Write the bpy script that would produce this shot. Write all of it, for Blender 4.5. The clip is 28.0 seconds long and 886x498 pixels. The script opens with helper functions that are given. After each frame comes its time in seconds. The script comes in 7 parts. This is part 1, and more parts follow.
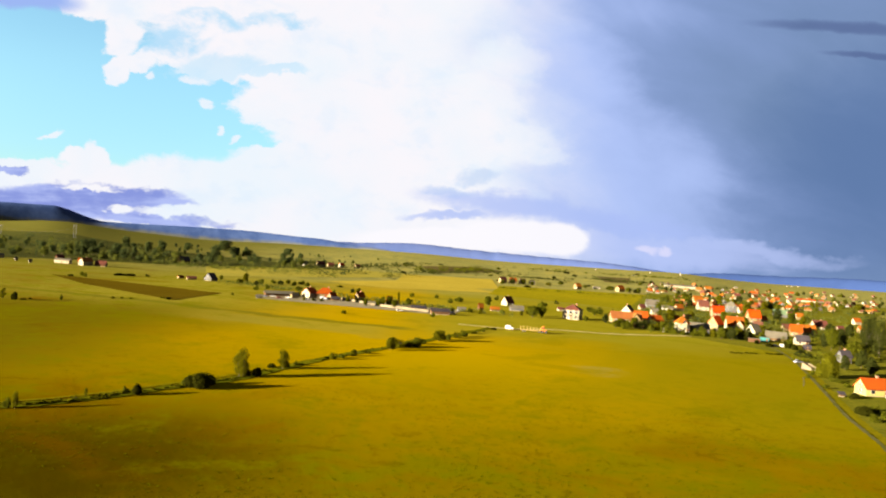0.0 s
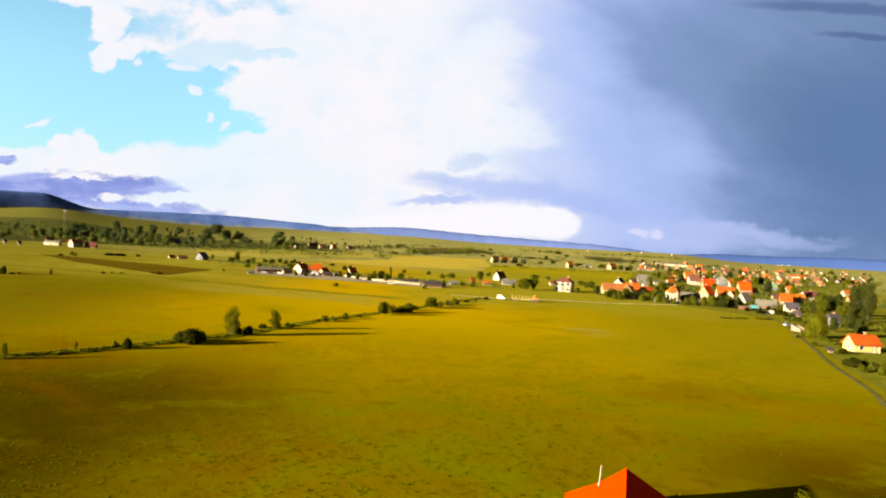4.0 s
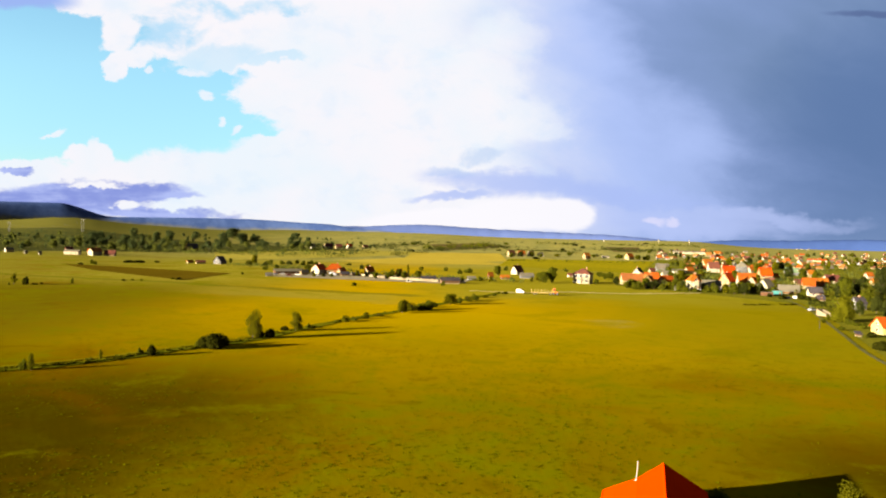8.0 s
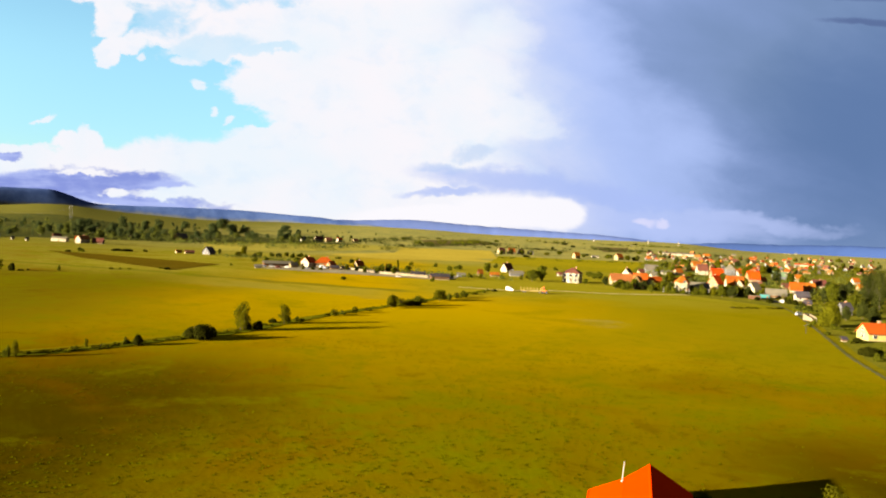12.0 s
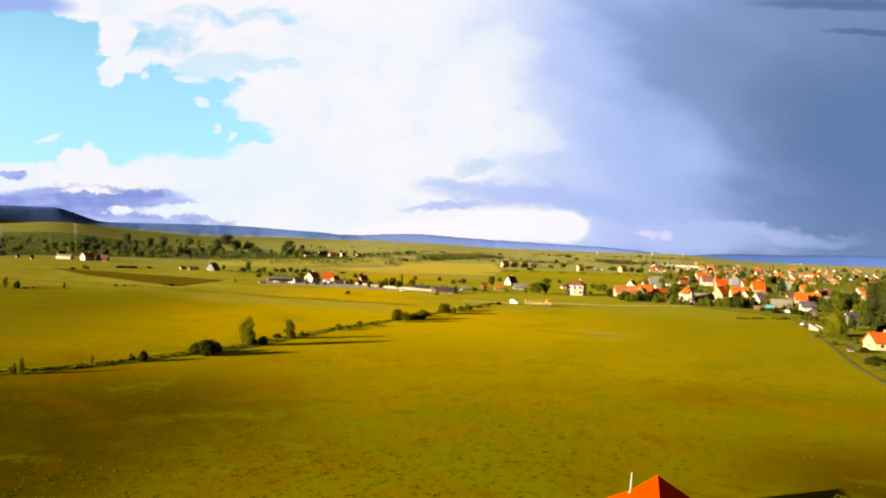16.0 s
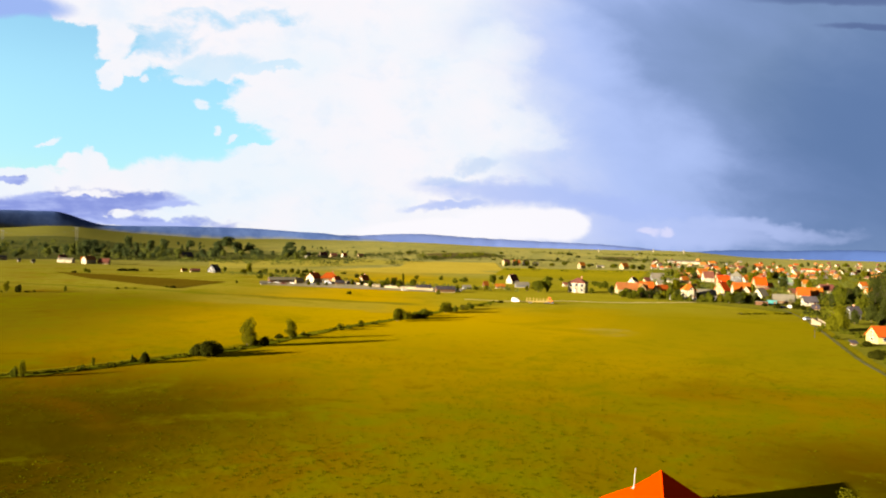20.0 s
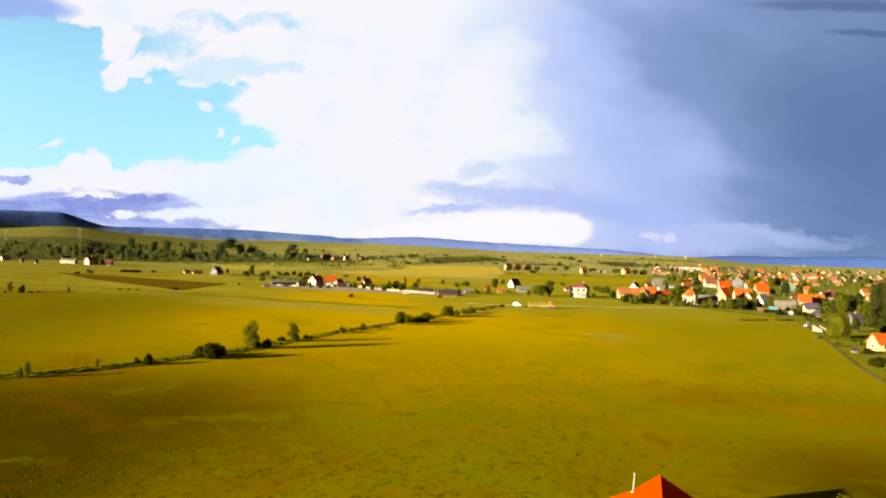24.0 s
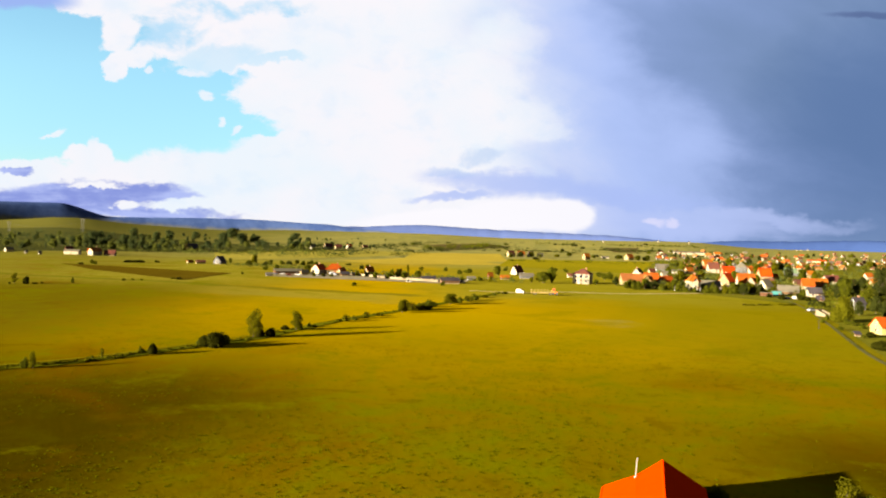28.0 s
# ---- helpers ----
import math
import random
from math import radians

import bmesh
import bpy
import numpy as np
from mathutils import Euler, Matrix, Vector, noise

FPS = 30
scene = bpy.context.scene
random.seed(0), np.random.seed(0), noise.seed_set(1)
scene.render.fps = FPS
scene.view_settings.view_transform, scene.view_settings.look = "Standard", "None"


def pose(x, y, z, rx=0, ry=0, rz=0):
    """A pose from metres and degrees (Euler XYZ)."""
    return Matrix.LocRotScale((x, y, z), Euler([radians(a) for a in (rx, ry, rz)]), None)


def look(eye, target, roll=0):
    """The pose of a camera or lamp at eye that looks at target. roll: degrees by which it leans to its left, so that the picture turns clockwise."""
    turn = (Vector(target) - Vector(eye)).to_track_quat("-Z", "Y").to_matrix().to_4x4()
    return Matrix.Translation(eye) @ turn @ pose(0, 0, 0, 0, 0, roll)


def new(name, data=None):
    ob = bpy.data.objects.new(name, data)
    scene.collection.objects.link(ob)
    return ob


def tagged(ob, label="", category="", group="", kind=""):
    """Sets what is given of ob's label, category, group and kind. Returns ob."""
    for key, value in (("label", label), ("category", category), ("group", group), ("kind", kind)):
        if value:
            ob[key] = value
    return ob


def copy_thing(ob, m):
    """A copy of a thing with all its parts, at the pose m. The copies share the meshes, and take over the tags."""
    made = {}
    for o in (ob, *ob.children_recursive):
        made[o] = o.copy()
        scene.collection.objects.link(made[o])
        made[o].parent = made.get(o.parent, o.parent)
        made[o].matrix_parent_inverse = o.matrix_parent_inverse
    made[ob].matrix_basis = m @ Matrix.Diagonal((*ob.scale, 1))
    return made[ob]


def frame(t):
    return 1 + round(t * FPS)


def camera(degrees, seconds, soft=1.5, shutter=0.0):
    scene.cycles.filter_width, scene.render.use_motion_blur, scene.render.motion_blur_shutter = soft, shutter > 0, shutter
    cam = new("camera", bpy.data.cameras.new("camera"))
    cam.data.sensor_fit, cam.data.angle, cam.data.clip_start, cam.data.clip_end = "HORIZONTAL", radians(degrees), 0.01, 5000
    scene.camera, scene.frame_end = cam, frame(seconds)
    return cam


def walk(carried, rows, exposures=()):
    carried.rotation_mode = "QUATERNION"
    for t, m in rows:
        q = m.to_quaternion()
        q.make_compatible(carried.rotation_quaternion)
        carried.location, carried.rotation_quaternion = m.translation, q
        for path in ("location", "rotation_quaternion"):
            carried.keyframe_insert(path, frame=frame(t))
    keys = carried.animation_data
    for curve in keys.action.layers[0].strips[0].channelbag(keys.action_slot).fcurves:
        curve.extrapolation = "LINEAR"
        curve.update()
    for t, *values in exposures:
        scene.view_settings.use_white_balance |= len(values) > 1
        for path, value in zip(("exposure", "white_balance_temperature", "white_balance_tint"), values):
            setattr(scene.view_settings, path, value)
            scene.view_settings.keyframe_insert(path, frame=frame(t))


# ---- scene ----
EYE = 28.0          # hovering height over the meadow, metres
SUN_EL = 9.8       # low evening sun
SUN_AZ = 29.0       # shadows run this far off the x axis
EXPOSURE = 2.47
SKY_GAIN = 1.0
MEADOW_DRY, MEADOW_STRAW = (0.395, 0.245, 0.0), (0.345, 0.236, 0.0)
MEADOW_VERGE = (0.195, 0.165, 0.002)
MEADOW_CORNER_SHADE = (0.029, 0.019, 0.000)
MEADOW_EDGE, MEADOW_RUSSET, MEADOW_GREEN = (0.150, 0.106, 0.0), (0.148, 0.060, 0.0), (0.140, 0.134, 0.0)
CLEAR_TINT = (0.248, 0.318, 0.325)

cam = camera(63.0, 28.0, soft=2.0)
PATH = [
    (0.0, -0.559, 0.767, -4.045, 0.12, -0.86, 36.01),
    (0.5, -0.565, -0.142, -3.647, 0.49, -0.93, 36.22),
    (1.0, -0.118, -0.979, -4.012, -0.01, -0.46, 36.38),
    (1.5, 0.881, -0.276, -1.991, -0.36, 0.29, 34.92),
    (2.0, 0.058, 1.659, -1.253, -0.12, -0.43, 33.39),
    (2.5, 0.110, 1.008, -1.478, 0.12, -0.24, 31.55),
    (3.0, 0.203, 0.922, -2.150, 0.29, -0.10, 29.75),
    (3.5, 1.254, 0.367, -1.838, -0.46, 0.90, 28.46),
    (4.0, -1.162, -0.385, -3.415, 1.25, -0.66, 28.16),
    (4.5, -1.294, -0.878, -2.733, 1.23, -0.74, 28.05),
    (6.5, -1.277, -1.249, -4.723, 0.21, 0.70, 28.08),
    (7.0, -0.166, -0.567, -1.336, -0.12, 0.42, 28.22),
    (7.5, -0.157, -0.476, -2.691, 0.08, 0.53, 28.24),
    (8.0, 0.021, -0.758, -1.427, 0.12, 0.54, 28.26),
    (8.5, 0.001, -1.308, -2.812, 0.10, 0.65, 28.49),
    (9.0, -0.472, -0.822, -2.457, -0.00, 0.67, 28.33),
    (9.5, -0.925, -0.411, -1.999, 0.07, 0.88, 28.26),
    (10.0, -0.695, -0.628, -2.067, -0.05, 0.67, 28.14),
    (10.5, -0.526, -1.292, -2.416, -0.12, 0.85, 28.30),
    (11.0, -0.432, -1.514, -2.684, -0.05, 0.80, 28.35),
    (11.5, -0.730, -1.635, -2.950, -0.03, 0.98, 28.40),
    (12.0, -0.741, -1.046, -2.820, -0.03, 0.92, 28.26),
    (12.5, -1.098, -0.897, -2.803, -0.06, 0.99, 28.24),
    (14.5, -0.665, -0.582, -2.231, -0.22, 0.98, 28.16),
    (15.0, -0.912, -0.635, -2.773, -0.03, 0.98, 28.17),
    (15.5, -0.909, -0.319, -2.565, -0.18, 0.94, 28.14),
    (16.0, -0.464, 0.040, -2.225, -0.13, 0.67, 28.10),
    (16.5, -0.338, -0.007, -2.243, -0.11, 0.62, 28.10),
    (17.0, 0.033, 0.050, -2.156, -0.04, 0.53, 28.05),
    (17.5, -0.458, -0.208, -2.492, 0.00, 0.77, 28.19),
    (18.0, -0.411, -0.105, -2.259, -0.09, 0.61, 28.20),
    (18.5, -0.302, -0.202, -2.091, -0.09, 0.72, 28.25),
    (19.0, -0.454, -0.358, -1.521, -0.15, 0.94, 28.16),
    (19.5, -0.036, 0.335, -2.171, 0.08, 0.84, 27.69),
    (20.0, -0.373, -0.001, -1.560, 0.00, 1.02, 27.79),
    (20.5, -0.345, -0.426, -1.656, 0.02, 1.05, 27.81),
    (21.0, -0.492, -0.340, -1.626, -0.15, 0.73, 28.18),
    (21.5, -0.385, -0.110, -1.732, -0.17, 0.69, 27.94),
    (23.5, -0.309, -0.589, -1.254, -0.03, 0.48, 28.10),
    (24.0, -0.215, 0.269, -1.997, -0.11, 0.06, 28.00),
    (24.5, -0.010, -0.432, -1.398, -0.03, 0.20, 28.04),
    (25.0, -0.008, -0.161, -1.876, -0.01, 0.04, 28.02),
    (25.5, -0.238, -0.968, -1.752, -0.01, 0.36, 28.06),
    (26.0, -0.221, -0.745, -1.765, -0.12, 0.19, 28.05),
    (26.5, 0.023, -0.946, -1.313, 0.04, 0.18, 28.08),
    (27.0, -0.059, -0.623, -1.428, -0.02, 0.09, 28.03),
    (27.5, -0.135, -0.667, -1.513, 0.01, 0.22, 27.96),
    (28.0, -0.000, -0.720, -1.500, -0.00, -0.00, 28.00),
]
walk(cam, [(t, pose(x, y, z, 90 + tilt, lean, turn)) for t, turn, tilt, lean, x, y, z in PATH], [(0.0, EXPOSURE), (28.0, EXPOSURE)])


# ---- node shorthand ----
class Sock:
    """A node output with arithmetic."""

    def __init__(self, tree, sock):
        self.tree, self.sock = tree, sock

    def _op(self, op, a, b=None, c=None):
        n = self.tree.nodes.new("ShaderNodeMath")
        n.operation = op
        for i, v in enumerate((a, b, c)):
            if isinstance(v, Sock):
                self.tree.links.new(v.sock, n.inputs[i])
            elif v is not None:
                n.inputs[i].default_value = v
        return Sock(self.tree, n.outputs[0])

    def __add__(self, o): return self._op("ADD", self, o)
    def __radd__(self, o): return self._op("ADD", o, self)
    def __sub__(self, o): return self._op("SUBTRACT", self, o)
    def __rsub__(self, o): return self._op("SUBTRACT", o, self)
    def __mul__(self, o): return self._op("MULTIPLY", self, o)
    def __rmul__(self, o): return self._op("MULTIPLY", o, self)
    def __truediv__(self, o): return self._op("DIVIDE", self, o)
    def top(self, o): return self._op("MAXIMUM", self, o)
    def low(self, o): return self._op("MINIMUM", self, o)

    def ramp(self, a, b):
        """Smooth step from 0 at a to 1 at b."""
        n = self.tree.nodes.new("ShaderNodeMapRange")
        n.interpolation_type = "SMOOTHSTEP"
        self.tree.links.new(self.sock, n.inputs[0])
        flip = a > b
        n.inputs[1].default_value, n.inputs[2].default_value = (b, a) if flip else (a, b)
        n.inputs[3].default_value, n.inputs[4].default_value = (1, 0) if flip else (0, 1)
        return Sock(self.tree, n.outputs[0])


def wire(tree, value, slot):
    if isinstance(value, Sock):
        tree.links.new(value.sock, slot)
    elif isinstance(value, (tuple, list)):
        slot.default_value = (*value, 1) if len(value) == 3 and len(slot.default_value) == 4 else value
    else:
        slot.default_value = value


def blend(tree, fac, a, b):
    n = tree.nodes.new("ShaderNodeMix")
    n.data_type = "RGBA"
    wire(tree, fac, n.inputs[0])
    wire(tree, a, n.inputs[6])
    wire(tree, b, n.inputs[7])
    return Sock(tree, n.outputs[2])


def tint(tree, a, b):
    """Colour a times colour b."""
    n = tree.nodes.new("ShaderNodeMix")
    n.data_type, n.blend_type = "RGBA", "MULTIPLY"
    n.inputs[0].default_value = 1
    wire(tree, a, n.inputs[6])
    wire(tree, b, n.inputs[7])
    return Sock(tree, n.outputs[2])


def combine(tree, x, y, z):
    n = tree.nodes.new("ShaderNodeCombineXYZ")
    for i, v in enumerate((x, y, z)):
        wire(tree, v, n.inputs[i])
    return Sock(tree, n.outputs[0])


def cloudy(tree, vec, scale, detail=4.0, rough=0.55, warp=0.0):
    n = tree.nodes.new("ShaderNodeTexNoise")
    wire(tree, vec, n.inputs["Vector"])
    n.inputs["Scale"].default_value = scale
    n.inputs["Detail"].default_value = detail
    n.inputs["Roughness"].default_value = rough
    n.inputs["Distortion"].default_value = warp
    return Sock(tree, n.outputs[0])


# ---- sky: clear gap, lit cumulus, storm cloud ----
world = bpy.data.worlds.new("sky")
scene.world = world
world.use_nodes = True
wt = world.node_tree
back = wt.nodes["Background"]
sky = wt.nodes.new("ShaderNodeTexSky")
sky.sky_type, sky.sun_disc = "NISHITA", False
sky.sun_elevation = radians(SUN_EL)
sky.sun_rotation = math.atan2(-math.cos(radians(SUN_AZ)), -math.sin(radians(SUN_AZ)))
sky.air_density, sky.dust_density, sky.ozone_density = 1.0, 0.3, 1.5
way = wt.nodes.new("ShaderNodeTexCoord").outputs["Generated"]
sep = wt.nodes.new("ShaderNodeSeparateXYZ")
wt.links.new(way, sep.inputs[0])
dx, dy, dz = (Sock(wt, o) for o in sep.outputs)
ahead = dy.top(0.12)
u, v = dx / ahead, dz / ahead
flat = combine(wt, u, v * 1.5, 0.0)
n_big = cloudy(wt, flat, 3.2, 3, 0.5)
n_mid = cloudy(wt, combine(wt, u, v * 1.3, 3.7), 8.0, 8, 0.62, 0.2)
n_alt = cloudy(wt, combine(wt, u, v * 1.3, 8.1), 8.0, 8, 0.62, 0.2)
n_puff = cloudy(wt, combine(wt, u, v * 1.6, 5.5), 16.0, 6, 0.6, 0.3)
n_vast = cloudy(wt, combine(wt, u, v, 6.6), 2.0, 3, 0.5)
uu = u + (n_mid - 0.5) * 0.085 + (n_puff - 0.5) * 0.035
vv = v + (n_alt - 0.5) * 0.065 + (n_puff - 0.5) * 0.03


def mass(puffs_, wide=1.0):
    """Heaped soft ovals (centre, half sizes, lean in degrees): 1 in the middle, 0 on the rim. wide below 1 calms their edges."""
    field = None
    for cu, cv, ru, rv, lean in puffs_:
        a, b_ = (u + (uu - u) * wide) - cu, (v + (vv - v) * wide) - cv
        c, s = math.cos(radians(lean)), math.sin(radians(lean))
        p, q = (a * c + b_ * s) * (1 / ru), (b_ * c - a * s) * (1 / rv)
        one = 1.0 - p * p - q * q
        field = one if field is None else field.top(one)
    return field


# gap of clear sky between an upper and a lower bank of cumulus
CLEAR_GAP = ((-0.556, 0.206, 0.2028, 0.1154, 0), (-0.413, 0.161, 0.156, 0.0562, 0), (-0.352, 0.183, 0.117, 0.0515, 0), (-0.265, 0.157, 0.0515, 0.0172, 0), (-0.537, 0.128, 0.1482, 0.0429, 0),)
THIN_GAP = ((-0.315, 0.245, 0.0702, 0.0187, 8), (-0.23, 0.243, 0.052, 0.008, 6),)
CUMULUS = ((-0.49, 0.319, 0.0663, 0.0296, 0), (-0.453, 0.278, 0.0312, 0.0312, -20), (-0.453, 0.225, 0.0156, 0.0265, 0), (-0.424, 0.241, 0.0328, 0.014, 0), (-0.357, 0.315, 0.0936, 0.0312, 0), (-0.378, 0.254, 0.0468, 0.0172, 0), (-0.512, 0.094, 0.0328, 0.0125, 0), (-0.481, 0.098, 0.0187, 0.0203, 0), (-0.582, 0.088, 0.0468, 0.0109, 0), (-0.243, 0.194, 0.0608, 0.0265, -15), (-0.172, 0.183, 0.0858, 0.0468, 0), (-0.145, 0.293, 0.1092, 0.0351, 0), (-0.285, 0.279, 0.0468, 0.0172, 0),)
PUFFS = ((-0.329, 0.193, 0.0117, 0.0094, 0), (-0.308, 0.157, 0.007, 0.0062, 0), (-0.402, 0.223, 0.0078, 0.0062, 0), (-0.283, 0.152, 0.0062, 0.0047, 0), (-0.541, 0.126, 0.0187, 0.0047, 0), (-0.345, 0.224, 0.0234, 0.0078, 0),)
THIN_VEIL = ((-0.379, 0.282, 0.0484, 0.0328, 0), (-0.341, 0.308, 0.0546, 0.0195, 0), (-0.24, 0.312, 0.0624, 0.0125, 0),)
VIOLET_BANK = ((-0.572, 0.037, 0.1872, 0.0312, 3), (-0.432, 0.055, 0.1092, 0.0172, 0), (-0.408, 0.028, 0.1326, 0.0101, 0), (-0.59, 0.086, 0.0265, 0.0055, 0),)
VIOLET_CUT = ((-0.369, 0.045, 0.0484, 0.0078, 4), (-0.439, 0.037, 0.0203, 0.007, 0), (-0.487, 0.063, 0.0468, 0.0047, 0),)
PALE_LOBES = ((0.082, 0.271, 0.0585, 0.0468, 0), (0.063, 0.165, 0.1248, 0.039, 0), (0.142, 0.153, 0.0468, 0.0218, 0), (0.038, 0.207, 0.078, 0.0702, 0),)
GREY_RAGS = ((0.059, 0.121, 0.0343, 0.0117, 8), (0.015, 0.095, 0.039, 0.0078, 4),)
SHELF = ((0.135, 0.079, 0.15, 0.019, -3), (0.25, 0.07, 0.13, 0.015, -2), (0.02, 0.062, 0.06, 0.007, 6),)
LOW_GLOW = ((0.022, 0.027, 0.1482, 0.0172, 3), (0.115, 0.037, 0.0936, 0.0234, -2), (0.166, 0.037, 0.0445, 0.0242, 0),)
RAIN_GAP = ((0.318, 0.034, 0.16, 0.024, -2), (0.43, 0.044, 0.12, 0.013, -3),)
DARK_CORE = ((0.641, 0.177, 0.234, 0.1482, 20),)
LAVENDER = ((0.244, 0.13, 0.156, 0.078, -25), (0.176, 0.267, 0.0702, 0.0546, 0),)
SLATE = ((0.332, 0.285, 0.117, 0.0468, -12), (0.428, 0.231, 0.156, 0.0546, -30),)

n_wisp = cloudy(wt, combine(wt, u, v * 1.5, 7.3), 38.0, 5, 0.62, 0.4)
fray = (n_puff - 0.5) * 1.5 + (n_wisp - 0.5) * 0.9
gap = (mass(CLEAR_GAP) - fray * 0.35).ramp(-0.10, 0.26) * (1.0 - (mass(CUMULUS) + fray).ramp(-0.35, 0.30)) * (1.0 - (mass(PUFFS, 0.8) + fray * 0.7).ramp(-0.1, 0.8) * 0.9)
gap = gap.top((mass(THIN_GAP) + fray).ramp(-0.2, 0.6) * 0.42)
clear = tint(wt, Sock(wt, sky.outputs[0]), blend(wt, v.ramp(0.06, 0.26), (0.172, 0.243, 0.305), CLEAR_TINT))
lit = blend(wt, (n_big * 0.6 + n_mid * 0.4).ramp(0.38, 0.68), (0.96, 0.93, 0.97), (0.84, 0.92, 0.99))
lit = blend(wt, (n_puff * 0.6 + n_mid * 0.4).ramp(0.50, 0.64) * 0.30, lit, (0.66, 0.82, 1.0))
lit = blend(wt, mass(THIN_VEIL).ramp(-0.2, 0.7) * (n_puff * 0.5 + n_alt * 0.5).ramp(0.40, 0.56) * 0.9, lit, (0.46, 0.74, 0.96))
col = blend(wt, gap, lit, clear)
# violet bank low over the hill
n_str = cloudy(wt, combine(wt, u * 0.9, v * 5.0, 2.2), 9.0, 7, 0.6, 0.4)
n_fine = cloudy(wt, combine(wt, u, v * 3.0, 4.2), 30.0, 5, 0.6, 0.3)
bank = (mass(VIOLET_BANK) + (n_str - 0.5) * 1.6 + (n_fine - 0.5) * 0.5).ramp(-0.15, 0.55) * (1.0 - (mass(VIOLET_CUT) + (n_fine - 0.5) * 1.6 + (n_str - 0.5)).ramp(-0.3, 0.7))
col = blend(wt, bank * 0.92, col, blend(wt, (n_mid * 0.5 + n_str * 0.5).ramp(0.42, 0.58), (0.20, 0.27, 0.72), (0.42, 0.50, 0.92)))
# storm cloud, its veils sweeping down to the right
n_sweep = cloudy(wt, combine(wt, u * 0.8 - v * 0.3, (v + u * 0.30) * 2.0, 1.4), 6.0, 5, 0.52, 0.5)
n_swath = cloudy(wt, combine(wt, u * 0.7 - v * 0.3, (v + u * 0.36) * 1.6, 9.4), 2.8, 3, 0.5, 0.3)
depth = u - 0.118 + v.ramp(0.12, 0.30) * 0.055 + (n_vast - 0.5) * 0.10 + (n_mid - 0.5) * 0.07 + (n_sweep - 0.5) * 0.10
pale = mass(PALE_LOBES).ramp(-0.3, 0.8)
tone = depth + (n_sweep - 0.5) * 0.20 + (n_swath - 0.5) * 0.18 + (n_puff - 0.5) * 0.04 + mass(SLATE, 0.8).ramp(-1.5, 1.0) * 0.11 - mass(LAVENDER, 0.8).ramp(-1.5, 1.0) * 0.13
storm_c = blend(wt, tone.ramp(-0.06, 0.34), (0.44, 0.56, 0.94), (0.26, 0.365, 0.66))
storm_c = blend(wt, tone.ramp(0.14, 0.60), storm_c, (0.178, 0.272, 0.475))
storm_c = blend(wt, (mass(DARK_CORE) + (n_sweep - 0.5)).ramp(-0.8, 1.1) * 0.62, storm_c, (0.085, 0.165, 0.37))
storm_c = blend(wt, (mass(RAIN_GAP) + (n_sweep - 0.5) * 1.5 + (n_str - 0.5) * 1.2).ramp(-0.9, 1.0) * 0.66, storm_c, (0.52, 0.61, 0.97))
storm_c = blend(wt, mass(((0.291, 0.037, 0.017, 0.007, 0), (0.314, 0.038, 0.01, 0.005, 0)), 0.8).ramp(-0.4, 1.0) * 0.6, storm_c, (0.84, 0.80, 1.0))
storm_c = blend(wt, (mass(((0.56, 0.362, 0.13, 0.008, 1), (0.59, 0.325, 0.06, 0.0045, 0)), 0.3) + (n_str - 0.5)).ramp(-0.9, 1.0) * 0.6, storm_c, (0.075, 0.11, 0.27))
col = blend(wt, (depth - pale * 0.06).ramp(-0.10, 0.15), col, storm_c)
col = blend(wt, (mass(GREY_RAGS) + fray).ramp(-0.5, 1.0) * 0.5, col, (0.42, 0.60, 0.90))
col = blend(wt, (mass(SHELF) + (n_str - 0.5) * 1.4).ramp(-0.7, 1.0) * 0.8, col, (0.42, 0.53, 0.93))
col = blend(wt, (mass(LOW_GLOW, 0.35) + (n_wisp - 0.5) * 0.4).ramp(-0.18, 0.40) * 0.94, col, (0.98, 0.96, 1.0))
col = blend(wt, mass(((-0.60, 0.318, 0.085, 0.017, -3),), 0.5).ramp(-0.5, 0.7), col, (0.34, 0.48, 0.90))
# the unseen sky overhead and behind is set storm-dark to keep shade deep
rest = blend(wt, n_big.ramp(0.3, 0.7), (0.055, 0.062, 0.10), (0.11, 0.12, 0.17))
col = blend(wt, v.ramp(0.42, 0.75), col, rest)
col = blend(wt, dy.ramp(0.30, 0.16), col, rest)
wt.links.new(col.sock, back.inputs["Color"])
back.inputs["Strength"].default_value = SKY_GAIN / 2 ** EXPOSURE

az, el = radians(SUN_AZ), radians(SUN_EL)
sun_way = Vector((-math.cos(az) * math.cos(el), -math.sin(az) * math.cos(el), math.sin(el)))
sun = new("sun", bpy.data.lights.new("sun", "SUN"))
sun.data.energy, sun.data.angle, sun.data.color = 5.0, radians(0.6), (1.0, 0.88, 0.66)
sun.matrix_world = look(sun_way * 500, (0, 0, 0))


